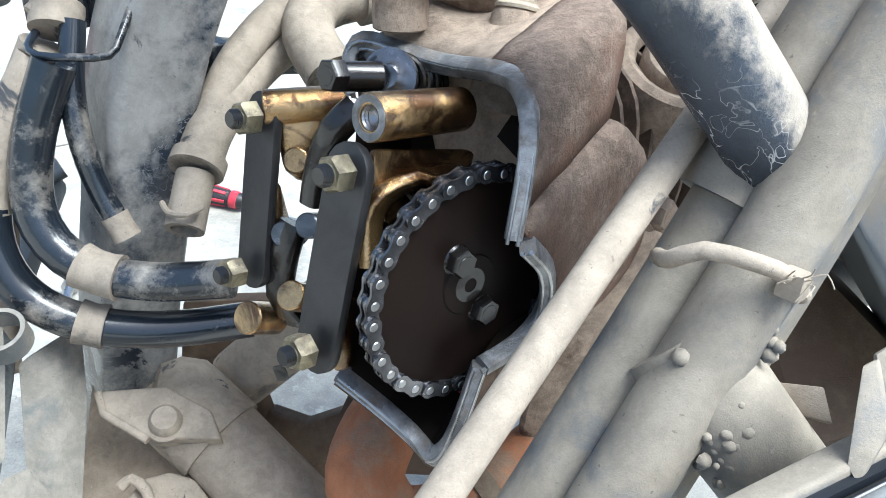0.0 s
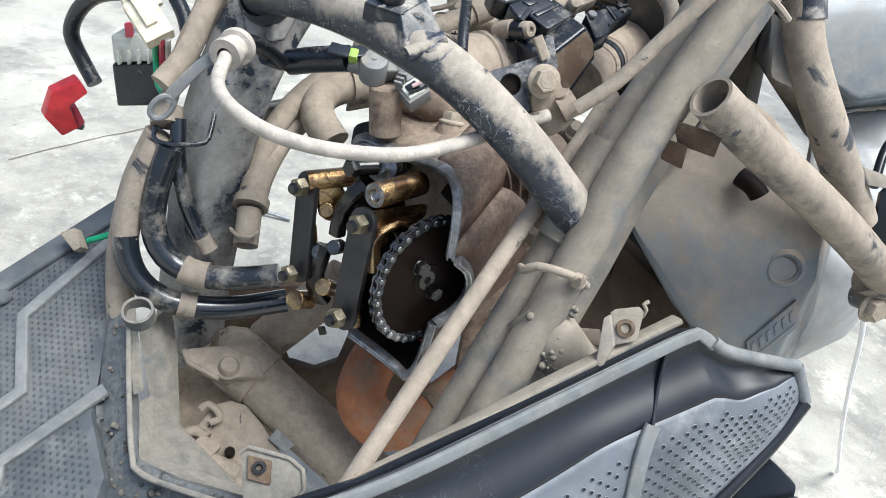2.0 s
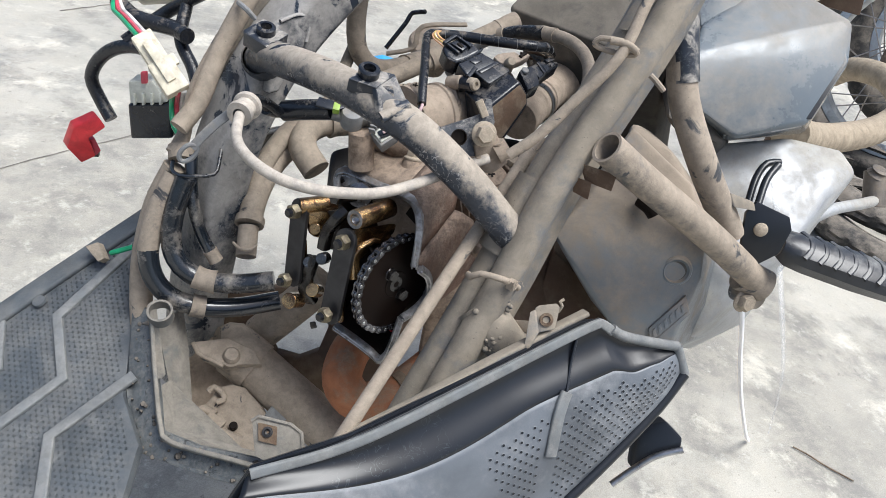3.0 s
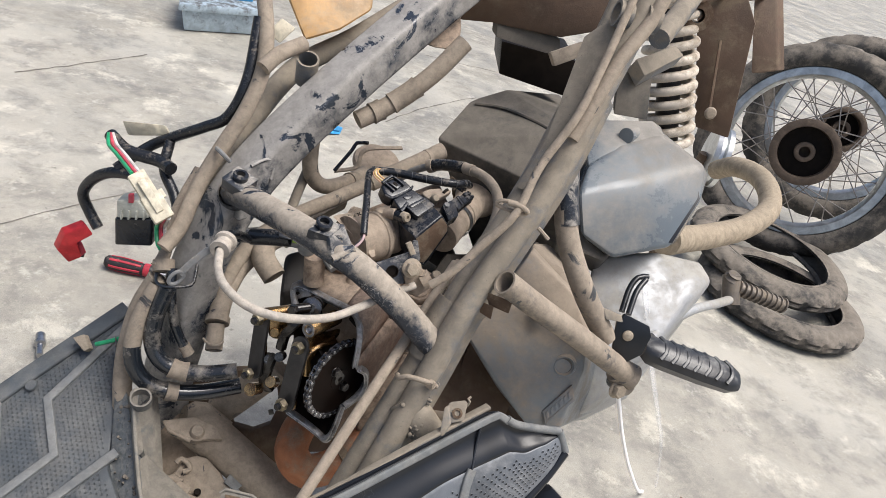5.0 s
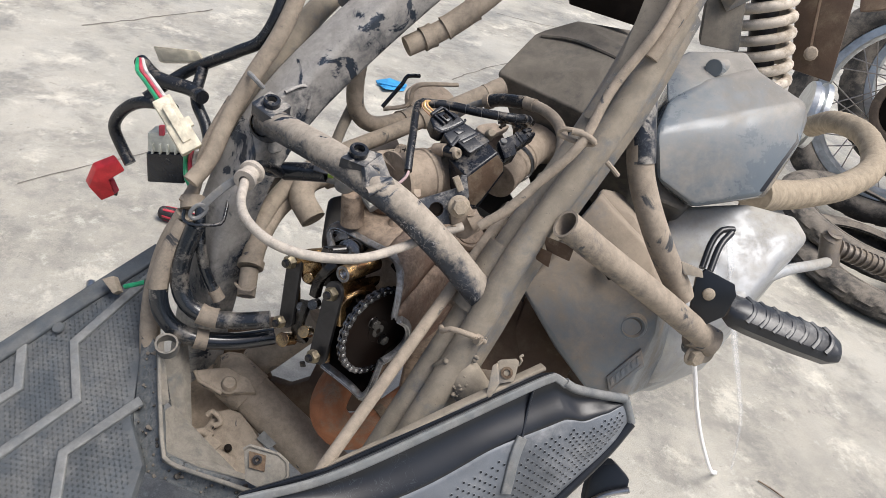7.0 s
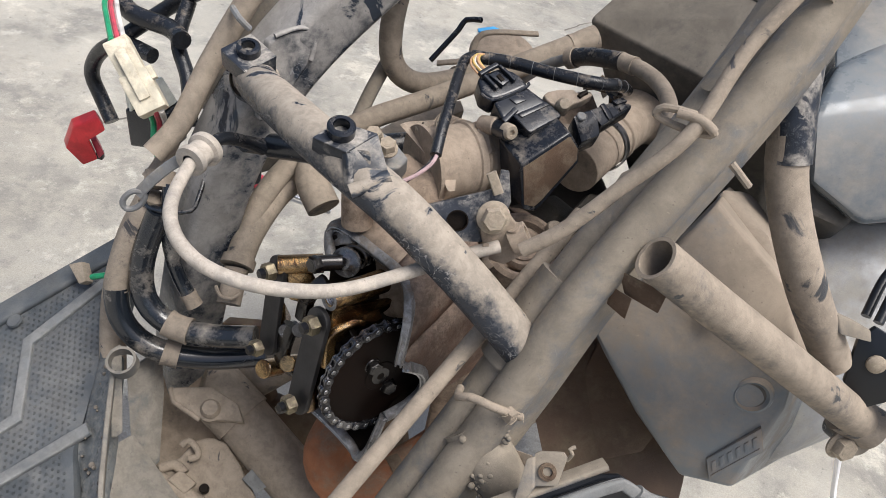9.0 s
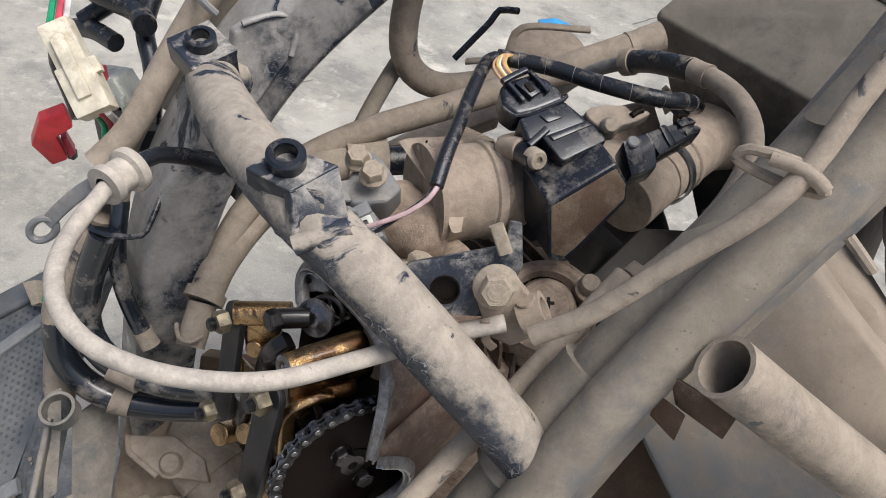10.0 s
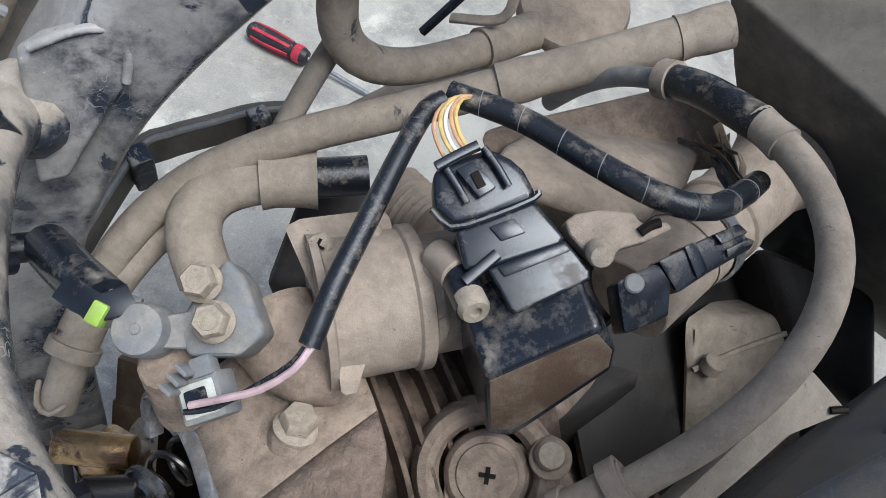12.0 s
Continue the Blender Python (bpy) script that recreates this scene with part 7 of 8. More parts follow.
part("lid_step", hull([ (0.3143, 0.5374, 0.6936), (0.3446, 0.5619, 0.7106), (0.4091, 0.5611, 0.7246), (0.4222, 0.5313, 0.7124), (0.3572, 0.5088, 0.6897), (0.3157, 0.4933, 0.6613), (0.3759, 0.6510, 0.6744), (0.4795, 0.6514, 0.6915), (0.4788, 0.5965, 0.6401)], 0.006, segments=3), M_airbox, ab, "dusty stepped edge of the lid")
# black slab on the face: the lid's unlit end painted on
part("lid_corner_shade", slab([(0.4021, 0.4507, 0.6311), (0.4316, 0.4600, 0.6588), (0.4522, 0.4796, 0.6911), (0.4565, 0.4582, 0.6723), (0.4263, 0.4258, 0.6211), (0.4067, 0.4311, 0.6143)], (0.0012, 0.0019, -0.0019), 0.001), M_cover, ab, "black slab painting the unlit side onto the lid corner")
part("lid_lug", rod((0.3641, 0.5294, 0.7076), (0.3904, 0.5553, 0.7046), 0.010), M_airbox, ab)
part("body", hull([ (0.1487, 0.6086, 0.6203), (0.1967, 0.6751, 0.6566), (0.2102, 0.6856, 0.6613), (0.2498, 0.6958, 0.6797), (0.3147, 0.6423, 0.6868), (0.3237, 0.5653, 0.6846), (0.2989, 0.5087, 0.6171), (0.2463, 0.5899, 0.5619), (0.1719, 0.6030, 0.5832), (0.2608, 0.6253, 0.4440), (0.3907, 0.5955, 0.4219), (0.4675, 0.6717, 0.3275), (0.3181, 0.7008, 0.3737),
                    (0.2367, 0.8127, 0.5847), (0.3795, 0.8088, 0.6566), (0.3843, 0.6356, 0.5726), (0.2279, 0.6880, 0.5336)], 0.009), M_airboxdark, ab, "dark dusty half of the air box")
part("seam", tube([ (0.2032, 0.6680, 0.6583), (0.2366, 0.6452, 0.6689), (0.2745, 0.6049, 0.6732), (0.3015, 0.5602, 0.6741)], 0.003, 8), M_airboxdark, ab)
part("lower_body", hull([ (0.2859, 0.4367, 0.5910), (0.3141, 0.4250, 0.5870), (0.3466, 0.4230, 0.5813), (0.2963, 0.4946, 0.6326), (0.3645, 0.4623, 0.5355), (0.4034, 0.4976, 0.5550), (0.3304, 0.5591, 0.5771)], 0.006), M_airboxdark, ab)

# ---- rear: shock absorber, tail brackets ----
sh = thing("shock_absorber", "rear shock absorber with a cream coil spring", "shock absorber", (0.5132, 0.7132, 0.7323))
q0, q1 = V((0.4672, 0.7542, 0.8561)), V((0.5342, 0.7008, 0.6424))
own = bmesh.new()
qm = frame_of(q1 - q0)
TN_ = 11.0
tube([q0 + qm @ V((0.036 * math.cos(a), 0.036 * math.sin(a), (q1 - q0).length * a / (2 * math.pi * TN_))) for a in [i * 0.3 for i in range(int(2 * math.pi * TN_ / 0.3))]], 0.0072, 10, own, smooth_path=False)
part("spring", own, M_spring, sh, "cream painted coil spring")
part("damper", rod(q0, q1, 0.018), M_strapsteel, sh)
part("top_eye", lathe((0.5028, 0.7334, 0.8411), (-0.3, -0.9, 0.1), [(0.010, 0.0), (0.022, 0.0), (0.022, 0.02), (0.010, 0.02)], 22), M_rust, sh, "upper mounting eye")
rf = thing("tail_subframe", "dusty steel tail brackets and dark under-seat box", "subframe", (0.3276, 0.7628, 0.7534))
part("cross_member", slab([ (0.2043, 0.6925, 0.7705), (0.2814, 0.6470, 0.7774), (0.2839, 0.6376, 0.7632), (0.2683, 0.6440, 0.7551), (0.2054, 0.6804, 0.7510)], (0.0, 0.03, 0.0), 0.003), M_airboxdark, rf)
part("under_seat_box", slab([ (0.2381, 0.7547, 0.7310), (0.3358, 0.6938, 0.7438), (0.3321, 0.6770, 0.6937), (0.2445, 0.7378, 0.6863)], (0.02, 0.12, 0.0), 0.004), M_dark, rf, "dark under-seat box")
part("hook_plate", slab([ (0.2635, 0.6207, 0.7642), (0.2977, 0.6127, 0.7897), (0.3136, 0.6025, 0.7816), (0.2718, 0.6099, 0.7506)], (0.0, 0.01, -0.004), 0.002), M_dusty, rf)
part("seat_rail", slab([ (0.1458, 0.7218, 0.7872), (0.3184, 0.6327, 0.8547), (0.3222, 0.6060, 0.8122), (0.2773, 0.6382, 0.7807), (0.1990, 0.6914, 0.7657), (0.1600, 0.7203, 0.7521)], (0.0, 0.05, 0.0), 0.004), M_mudguard, rf, "brown seat rail")
part("shock_bracket", slab([ (0.3566, 0.5717, 0.7942), (0.4282, 0.6202, 0.8134), (0.4408, 0.6112, 0.8053), (0.3749, 0.5676, 0.7772)], (0.0, 0.012, -0.02), 0.002), M_rail, rf, "grey shock bracket")
part("tail_tube", tube([ (0.3441, 0.5152, 0.8346), (0.3858, 0.5672, 0.8633), (0.4316, 0.6307, 0.8933)], 0.013, 16), M_rail, rf)
part("inner_post", slab([ (0.3483, 0.5837, 0.7693), (0.3989, 0.5994, 0.7827), (0.4123, 0.5798, 0.7172), (0.3587, 0.5731, 0.7169)], (0.01, 0.03, 0.0), 0.003), M_airboxdark, rf)
mg = thing("mudguard", "brown inner mudguard flap with dried mud", "mudguard", (0.6617, 0.8321, 0.7496))
part("flap", slab([ (0.5790, 0.8883, 0.8583), (0.6420, 0.8570, 0.8812), (0.6656, 0.8246, 0.8401), (0.6777, 0.8048, 0.7531), (0.6884, 0.7803, 0.6575), (0.6365, 0.8082, 0.6554)], (0.01, 0.02, 0.0), 0.004), M_mudguard, mg)
part("flap_crease", sweep([ (0.6236, 0.8324, 0.7997), (0.6442, 0.8002, 0.6867)], rrect(0.005, 0.003, 0.001), up=(0, -1, 0)), M_mudguard, mg)
part("mud_spot", lathe((0.6457, 0.7980, 0.6880), (-0.2, -0.95, 0.2), [(0, 0.004), (0.008, 0.003), (0.011, 0)], 10), M_dusty, mg)
part("stay", rod( (0.6144, 0.8672, 0.8628), (0.4175, 0.6216, 0.8705), 0.006), M_rust, mg, "stay to the tail tube")
mg2 = thing("splash_flap", "brown plastic splash flap behind the shock", "mudguard", (0.8148, 0.9903, 0.7943))
part("flap", slab([ (0.7806, 1.0459, 0.8682), (0.8213, 1.0393, 0.8796), (0.8597, 0.9741, 0.7517), (0.8112, 0.9786, 0.7324)], (0.03, 0.02, 0.0), 0.004), M_mudguard, mg2)

part("stay", rod( (0.8089, 1.0463, 0.8642), (0.6386, 0.8714, 0.8629), 0.006), M_rust, mg2, "stay to the inner flap")

# ---- side cover: shell, ridge, rib and rows of pits ----
sc = thing("side_cover", "black plastic side cover with a moulded rib and rows of pits", "side cover", (0.1327, 0.1765, 0.4552))
CV = V((0.21, -0.88, 0.39)).normalized()
outline = [V(q) for q in ( (0.0010, 0.1395, 0.4425), (0.0882, 0.1753, 0.4765), (0.1705, 0.2096, 0.5094), (0.1836, 0.2128, 0.5096), (0.2008, 0.2123, 0.4993), (0.2272, 0.2157, 0.4926), (0.2580, 0.2206, 0.4871), (0.2713, 0.2138, 0.4647), (0.2466, 0.1939, 0.4330), (0.1859, 0.1545, 0.3768), (0.1184, 0.1172, 0.3291), (-0.0958, 0.0845, 0.3706), (-0.0608, 0.1188, 0.4290))]
part("shell", slab([q - CV * 0.004 for q in outline], CV * -0.006, 0.003), M_cover, sc, "black shell edge")
top_e = curve_points([outline[12], outline[0], outline[1], outline[2], outline[3], outline[4], outline[5], outline[6]], 0.003)
bot_e = curve_points([outline[11], outline[10], outline[9], outline[8], outline[7]], 0.003)


def along(path, u):
    k = u * (len(path) - 1)
    a = int(k)
    return path[a].lerp(path[min(a + 1, len(path) - 1)], k - a)


def crest_at(u):
    """Where the rolled crest runs across the cover, as a share of its height."""
    marks = ((0.0, 0.24), (0.5, 0.28), (0.78, 0.38), (0.90, 0.34), (1.0, 0.24))
    for (a, p), (b, q) in zip(marks, marks[1:]):
        if u <= b:
            k = (u - a) / (b - a)
            return p + (q - p) * k * k * (3 - 2 * k)
    return marks[-1][1]


def rise(u, v):
    """Height of the moulding over its rim: a scooped upper face, a rolled crest, a gently falling panel below."""
    vc = crest_at(u)
    end = 1.0 - max(0.0, (u - 0.80) / 0.20) ** 2 * 0.85
    if v < vc:
        k = v / vc
        h = 0.008 * k * k * (3 - 2 * k) - 0.0050 * math.sin(math.pi * k) ** 2 * (1 - 0.3 * k)
    else:
        k = (v - vc) / (1 - vc)
        h = 0.008 + 0.003 * math.sin(math.pi * min(1.0, k * 1.4)) - 0.004 * k * k
    return h * end * min(1.0, (1.0 - v) * 12)


def on_cover(u, v):
    return along(top_e, u).lerp(along(bot_e, u), v) + CV * rise(u, v)


def cover_sheet(name, low, high, nv, material, label):
    own = bmesh.new()
    rows = []
    for k in range(91):
        v0, v1 = low(k / 90), high(k / 90)
        rows.append([own.verts.new(on_cover(k / 90, v0 + (v1 - v0) * q / nv)) for q in range(nv + 1)])
    for a, b in zip(rows, rows[1:]):
        for q in range(nv):
            own.faces.new((a[q], a[q + 1], b[q + 1], b[q]))
    ob = part(name, own, material, sc, label)
    md = ob.modifiers.new("solid", "SOLIDIFY")
    md.thickness = 0.0016
    return ob


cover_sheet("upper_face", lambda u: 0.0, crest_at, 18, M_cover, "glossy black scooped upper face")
# the panel's paler colour carries its sheen; the upper face stays black
cover_sheet("grip_panel", crest_at, lambda u: 1.0, 26, M_coverpanel, "scuffed satin panel with reflected light painted into its grey")
part("ridge", sweep([on_cover(u / 40 * 0.78, 0.03) + CV * 0.0015 for u in range(41)], rrect(0.0075, 0.004, 0.0015), up=CV, smooth_path=False), M_boardrib, sc, "pale scuffed upper ridge")
part("inner_lip", sweep([ (0.0019, 0.1499, 0.4352), (0.0419, 0.1668, 0.4517), (0.0982, 0.1914, 0.4770), (0.1731, 0.2231, 0.5083)], rrect(0.004, 0.010, 0.0015), up=CV), M_rail, sc, "dusty inner lip")
part("edge_bead", tube([on_cover(0.78 + u / 20 * 0.22, 0.0) + CV * 0.001 for u in range(21)], 0.0042, 10, smooth_path=False), M_boardrib, sc, "scuffed pale edge")
part("lower_bead", tube([along(bot_e, u / 30) + CV * 0.001 for u in range(31)], 0.0048, 10, smooth_path=False), M_cover, sc, "rounded lower edge")
part("end_bead", tube([outline[6].lerp(outline[7], u / 8) + CV * 0.001 for u in range(9)], 0.0042, 10, smooth_path=False), M_boardrib, sc, "pale worn end")
RU = ((0.665, 0.06), (0.632, 0.20), (0.604, 0.31), (0.575, 0.40), (0.530, 0.60))
part("rib", sweep([on_cover(u, v) + CV * 0.001 for u, v in RU[2:]], rrect(0.010, 0.004, 0.0014), up=CV), M_boardrib, sc, "raised grey rib with a kink")
part("rib_line", sweep([on_cover(u, v) + CV * 0.0005 for u, v in RU[:3]], rrect(0.0022, 0.003, 0.0008), up=CV), M_cover, sc)
# black discs within the rings stand in for shade in the pits
pit, hollow = bmesh.new(), bmesh.new()
for i in range(32):
    for j in range(22):
        u = 0.40 + 0.0185 * (i + 0.5 * (j % 2))
        if u > 0.965:
            continue
        v = 1.0 - (0.013 + 0.0055 * j) / (along(bot_e, u) - along(top_e, u)).length
        if v < crest_at(u) + 0.09 or abs(u - 0.604 + (v - 0.31) * 0.26) < 0.026:
            continue
        q = on_cover(u, v)
        nrm = (on_cover(u + 0.004, v) - q).cross(on_cover(u, v + 0.01) - q).normalized()
        nrm = nrm if nrm.dot(CV) > 0 else -nrm
        lathe(q + nrm * 0.0002, nrm, [(0.0017, 0.0), (0.0013, 0.0003), (0.0010, 0.0)], 10, pit)
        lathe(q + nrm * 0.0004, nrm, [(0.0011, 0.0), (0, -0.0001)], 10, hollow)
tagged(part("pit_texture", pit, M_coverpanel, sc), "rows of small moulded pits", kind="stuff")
tagged(part("pit_shade", hollow, M_cover, sc), "dark discs painted as the pits' shade", kind="stuff")
part("lower_hook", slab([ (0.2634, 0.2209, 0.3913), (0.2808, 0.2151, 0.4067), (0.2946, 0.2021, 0.4009), (0.2939, 0.1962, 0.3917), (0.2617, 0.2001, 0.3592)], (0.0, 0.012, -0.005), 0.003), M_cover, sc, "black bracket below the cover")
part("hook_edge", tube([ (0.2436, 0.1909, 0.3486), (0.2576, 0.1945, 0.3641), (0.2734, 0.1954, 0.3837), (0.2928, 0.1934, 0.3964)], 0.003, 10), M_steel, sc, "bright worn edge")

# ---- floorboard ----
fb = thing("floorboard", "dark grey plastic footboard with dotted grip and raised ribs", "footboard", (-0.2385, 0.3277, 0.3171))
BN = V((-0.35, -0.326, 1.0)).normalized()
part("deck", slab([ (-0.3700, 0.3258, 0.2705), (-0.1990, 0.4673, 0.3765), (-0.1868, 0.3920, 0.3562), (-0.1845, 0.3278, 0.3361), (-0.1791, 0.2750, 0.3207), (-0.1559, 0.2287, 0.3138), (-0.1620, 0.1330, 0.2805), (-0.4010, 0.1736, 0.2100)], BN * -0.012, 0.004), M_board, fb, "dark dotted deck")
RB = rrect(0.011, 0.005, 0.0014)
part("rib", sweep([ (-0.1940, 0.4476, 0.3729), (-0.2590, 0.3640, 0.3229), (-0.2358, 0.2988, 0.3098), (-0.2926, 0.2515, 0.2745)], RB, up=BN, smooth_path=False), M_boardrib, fb, "pale raised zigzag rib")
part("rib", sweep([ (-0.1737, 0.2911, 0.3290), (-0.2316, 0.2465, 0.2942), (-0.2179, 0.1651, 0.2725)], RB, up=BN, smooth_path=False), M_boardrib, fb, "pale raised zigzag rib")
part("rib", sweep([ (-0.3148, 0.3790, 0.3083), (-0.2980, 0.3186, 0.2945), (-0.3362, 0.2897, 0.2717)], RB, up=BN, smooth_path=False), M_boardrib, fb, "pale raised zigzag rib")
part("edge_strip", sweep([ (-0.3704, 0.3273, 0.2731), (-0.2906, 0.3957, 0.3233), (-0.1998, 0.4710, 0.3796)], rrect(0.022, 0.007, 0.003), up=BN), M_board, fb, "rounded outer edge")
part("button", lathe((-0.2810, 0.3820, 0.3244), BN, [(0, 0.0012), (0.006, 0.0008), (0.0068, -0.001)], 20), M_board, fb, "round button")
dots = bmesh.new()
o0 = V((-0.1998, 0.4303, 0.3645))
du = (V((-0.2571, 0.3566, 0.3201)) - V((-0.1935, 0.4295, 0.3661))).normalized()
dw = du.cross(BN).normalized()
if dw.dot(V((-0.1721, 0.2916, 0.3286)) - o0) < 0:
    dw = -dw
deck2 = [(du.dot(V(q) - o0), dw.dot(V(q) - o0)) for q in ( (-0.3700, 0.3258, 0.2705), (-0.2043, 0.4527, 0.3699), (-0.1954, 0.3935, 0.3537), (-0.1921, 0.3291, 0.3339), (-0.1853, 0.2760, 0.3189), (-0.1651, 0.2303, 0.3111), (-0.1620, 0.1330, 0.2805), (-0.4010, 0.1736, 0.2100))]


def inside(x, y, poly):
    hit = False
    for (x1, y1), (x2, y2) in zip(poly, poly[1:] + poly[:1]):
        if (y1 > y) != (y2 > y) and x < x1 + (y - y1) * (x2 - x1) / (y2 - y1):
            hit = not hit
    return hit


for i in range(60):
    for j in range(50):
        a_, b_ = 0.0056 * (i + 0.5 * (j % 2)) - 0.06, 0.0050 * j - 0.05
        if not inside(a_, b_, deck2):
            continue
        p = o0 + du * a_ + dw * b_
        lathe(p, BN, [(0.0013, 0.0), (0.0010, 0.0005), (0.0007, 0.0001)], 6, dots)
part("grip_texture", dots, M_board, fb, "fine moulded grip dots")

# inner edge of the leg shield: a dusty moulded channel
ls = thing("leg_shield", "dusty grey leg shield channel with dried mud spots", "leg shield", (-0.1467, 0.2438, 0.3084))
part("flange", slab([ (-0.2021, 0.4034, 0.3932), (-0.1862, 0.3722, 0.3696), (-0.1679, 0.3246, 0.3498), (-0.1542, 0.2795, 0.3322), (-0.1401, 0.2423, 0.3175), (-0.1093, 0.2226, 0.3255), (-0.0542, 0.1947, 0.3477), (-0.0339, 0.1826, 0.3545), (-0.0386, 0.1662, 0.3375), (-0.1045, 0.1985, 0.3183), (-0.1641, 0.2379, 0.2937), (-0.1801, 0.2852, 0.3230), (-0.1852, 0.3336, 0.3393)], (0.004, 0.01, -0.012), 0.003), M_flange, ls, "grey outer flange with mud spots")
part("channel_lip", sweep([ (-0.1658, 0.3218, 0.3648), (-0.1544, 0.2808, 0.3434), (-0.1419, 0.2414, 0.3247), (-0.1304, 0.2268, 0.3211), (-0.0818, 0.2002, 0.3376), (-0.0531, 0.1869, 0.3455)], rrect(0.004, 0.012, 0.0015), up=(0.2, -0.6, 0.8)), M_well, ls, "raised lip of the channel")
part("inner_slope", slab([ (-0.1511, 0.2901, 0.3217), (-0.1237, 0.2771, 0.2926), (-0.0765, 0.2328, 0.2966), (-0.0498, 0.2081, 0.3233), (-0.1105, 0.2294, 0.3170), (-0.1409, 0.2458, 0.3133)], (0.006, 0.014, -0.006), 0.002), M_well, ls, "tan sloping inner face")
part("back_wall", slab([(-0.1572, 0.3939, 0.2882), (-0.1337, 0.3928, 0.2929), (-0.1050, 0.3930, 0.2860), (-0.0578, 0.3400, 0.2350), (-0.0720, 0.3150, 0.2130), (-0.1420, 0.3200, 0.2150), (-0.1500, 0.3500, 0.2450)], (0.004, 0.012, -0.012), 0.003), M_tan, ls, "tan inner wall of the well")
part("side_strip", slab([ (-0.1645, 0.3385, 0.3443), (-0.1512, 0.3572, 0.3493), (-0.1414, 0.3347, 0.3185), (-0.1285, 0.2906, 0.2837), (-0.1399, 0.2897, 0.2970), (-0.1475, 0.3033, 0.3152)], (0.004, 0.014, -0.002), 0.002), M_well, ls, "upright dusty strip")
OUT_E = curve_points([(-0.2021, 0.4034, 0.3932), (-0.1852, 0.3336, 0.3393), (-0.1801, 0.2852, 0.3230), (-0.1641, 0.2379, 0.2937), (-0.1045, 0.1985, 0.3183), (-0.0386, 0.1662, 0.3375)], 0.004)
IN_E = curve_points([(-0.1862, 0.3722, 0.3696), (-0.1679, 0.3246, 0.3498), (-0.1542, 0.2795, 0.3322), (-0.1401, 0.2423, 0.3175), (-0.1093, 0.2226, 0.3255), (-0.0339, 0.1826, 0.3545)], 0.004)
mud = bmesh.new()
mr = random.Random(9)
for k in range(70):
    u = mr.random()
    p = along(OUT_E, u).lerp(along(IN_E, u), mr.uniform(0.08, 0.92))
    r = mr.uniform(0.0008, 0.0028) * (0.5 + 0.5 * mr.random())
    lathe(p + V((0, 0, 0.0012)), (0.2 + mr.uniform(-0.2, 0.2), -0.55, 0.8), [(r * mr.uniform(0.9, 1.2), -0.004), (r, -0.0002), (r * 0.6, 0.0003), (0, 0.0004)], 9, mud)
tagged(part("mud_spots", mud, M_tyre, ls), "dried dark mud spots", kind="stuff")
lc = V((-0.1587, 0.3235, 0.3752))
ln = V((-0.05, -0.35, 0.93)).normalized()
lp = thing("loop_clip", "dusty open plastic loop on the leg shield", "clip", lc)
own = pipe([lc - ln * 0.006, lc + ln * 0.006], 0.0112, 0.0020, 26)
part("loop", own, M_well, lp)
part("loop_stem", slab([ (-0.1719, 0.3297, 0.3783), (-0.1682, 0.3322, 0.3797), (-0.1628, 0.3165, 0.3577), (-0.1500, 0.2853, 0.3332), (-0.1538, 0.2851, 0.3316)], (0.003, 0.006, 0.0), 0.0012), M_well, lp)
gw = thing("green_tie", "olive metal tab with a green wire on the footboard", "wire tab", (-0.2306, 0.4155, 0.3744))
part("tab", slab([ (-0.2487, 0.4206, 0.3668), (-0.2374, 0.4219, 0.3727), (-0.2280, 0.4083, 0.3644), (-0.2335, 0.4068, 0.3602)], (0.004, 0.006, -0.006), 0.001), M_boltdust, gw)
part("wire", tube([ (-0.2210, 0.4064, 0.3730), (-0.2085, 0.4048, 0.3803), (-0.1950, 0.4043, 0.3877)], 0.0026, 8), M_green, gw)

# fork pipe and castings inside the well
fp = thing("lower_frame_pipe", "fat dust-grey frame pipe with a bolted block", "frame pipe", (-0.08, 0.34, 0.3))
part("pipe", tube([(-0.1150, 0.3780, 0.3000), (-0.1000, 0.3785, 0.2950), (-0.0704, 0.3606, 0.2819), (-0.0341, 0.3398, 0.2660), (0.0018, 0.3200, 0.2501), (0.0373, 0.3013, 0.2343)], 0.0247, 28, scale=lambda u: min(1.0, 0.55 + u * 8)), M_dusty, fp, "dust-grey pipe")
part("block", slab([(-0.1332, 0.3530, 0.3183), (-0.1023, 0.3609, 0.3203), (-0.0759, 0.3532, 0.3152), (-0.0668, 0.3403, 0.3087), (-0.1024, 0.3353, 0.3083), (-0.1275, 0.3438, 0.3137)], (0.001, 0.010, -0.020), 0.0020, segments=3), M_dusty, fp, "bolted block")
part("block_step", tube([(-0.0965, 0.3740, 0.2935), (-0.0720, 0.3613, 0.2830)], 0.0268, 26), M_dusty, fp, "clamp collar of the block")
part("block_lip", tube([(-0.1340, 0.3528, 0.3170), (-0.1278, 0.3432, 0.3125), (-0.1024, 0.3346, 0.3072)], 0.0022, 10, smooth_path=False), M_dusty, fp, "raised front lip of the block")
part("block_bolt", lathe((-0.0965, 0.3440, 0.3122), (0.05, -0.42, 0.9), [(0, 0.0065), (0.0062, 0.006), (0.0080, 0.0035), (0.0085, 0.0), (0.0105, -0.001), (0.0105, -0.004)], 18), M_dusty, fp, "dust-buried bolt head")
part("back_pipe", tube([(-0.0740, 0.4050, 0.2900), (-0.0480, 0.4040, 0.3250), (-0.0129, 0.4112, 0.3663)], 0.019, 18), M_dusty, fp, "dusty pipe passing behind the head")
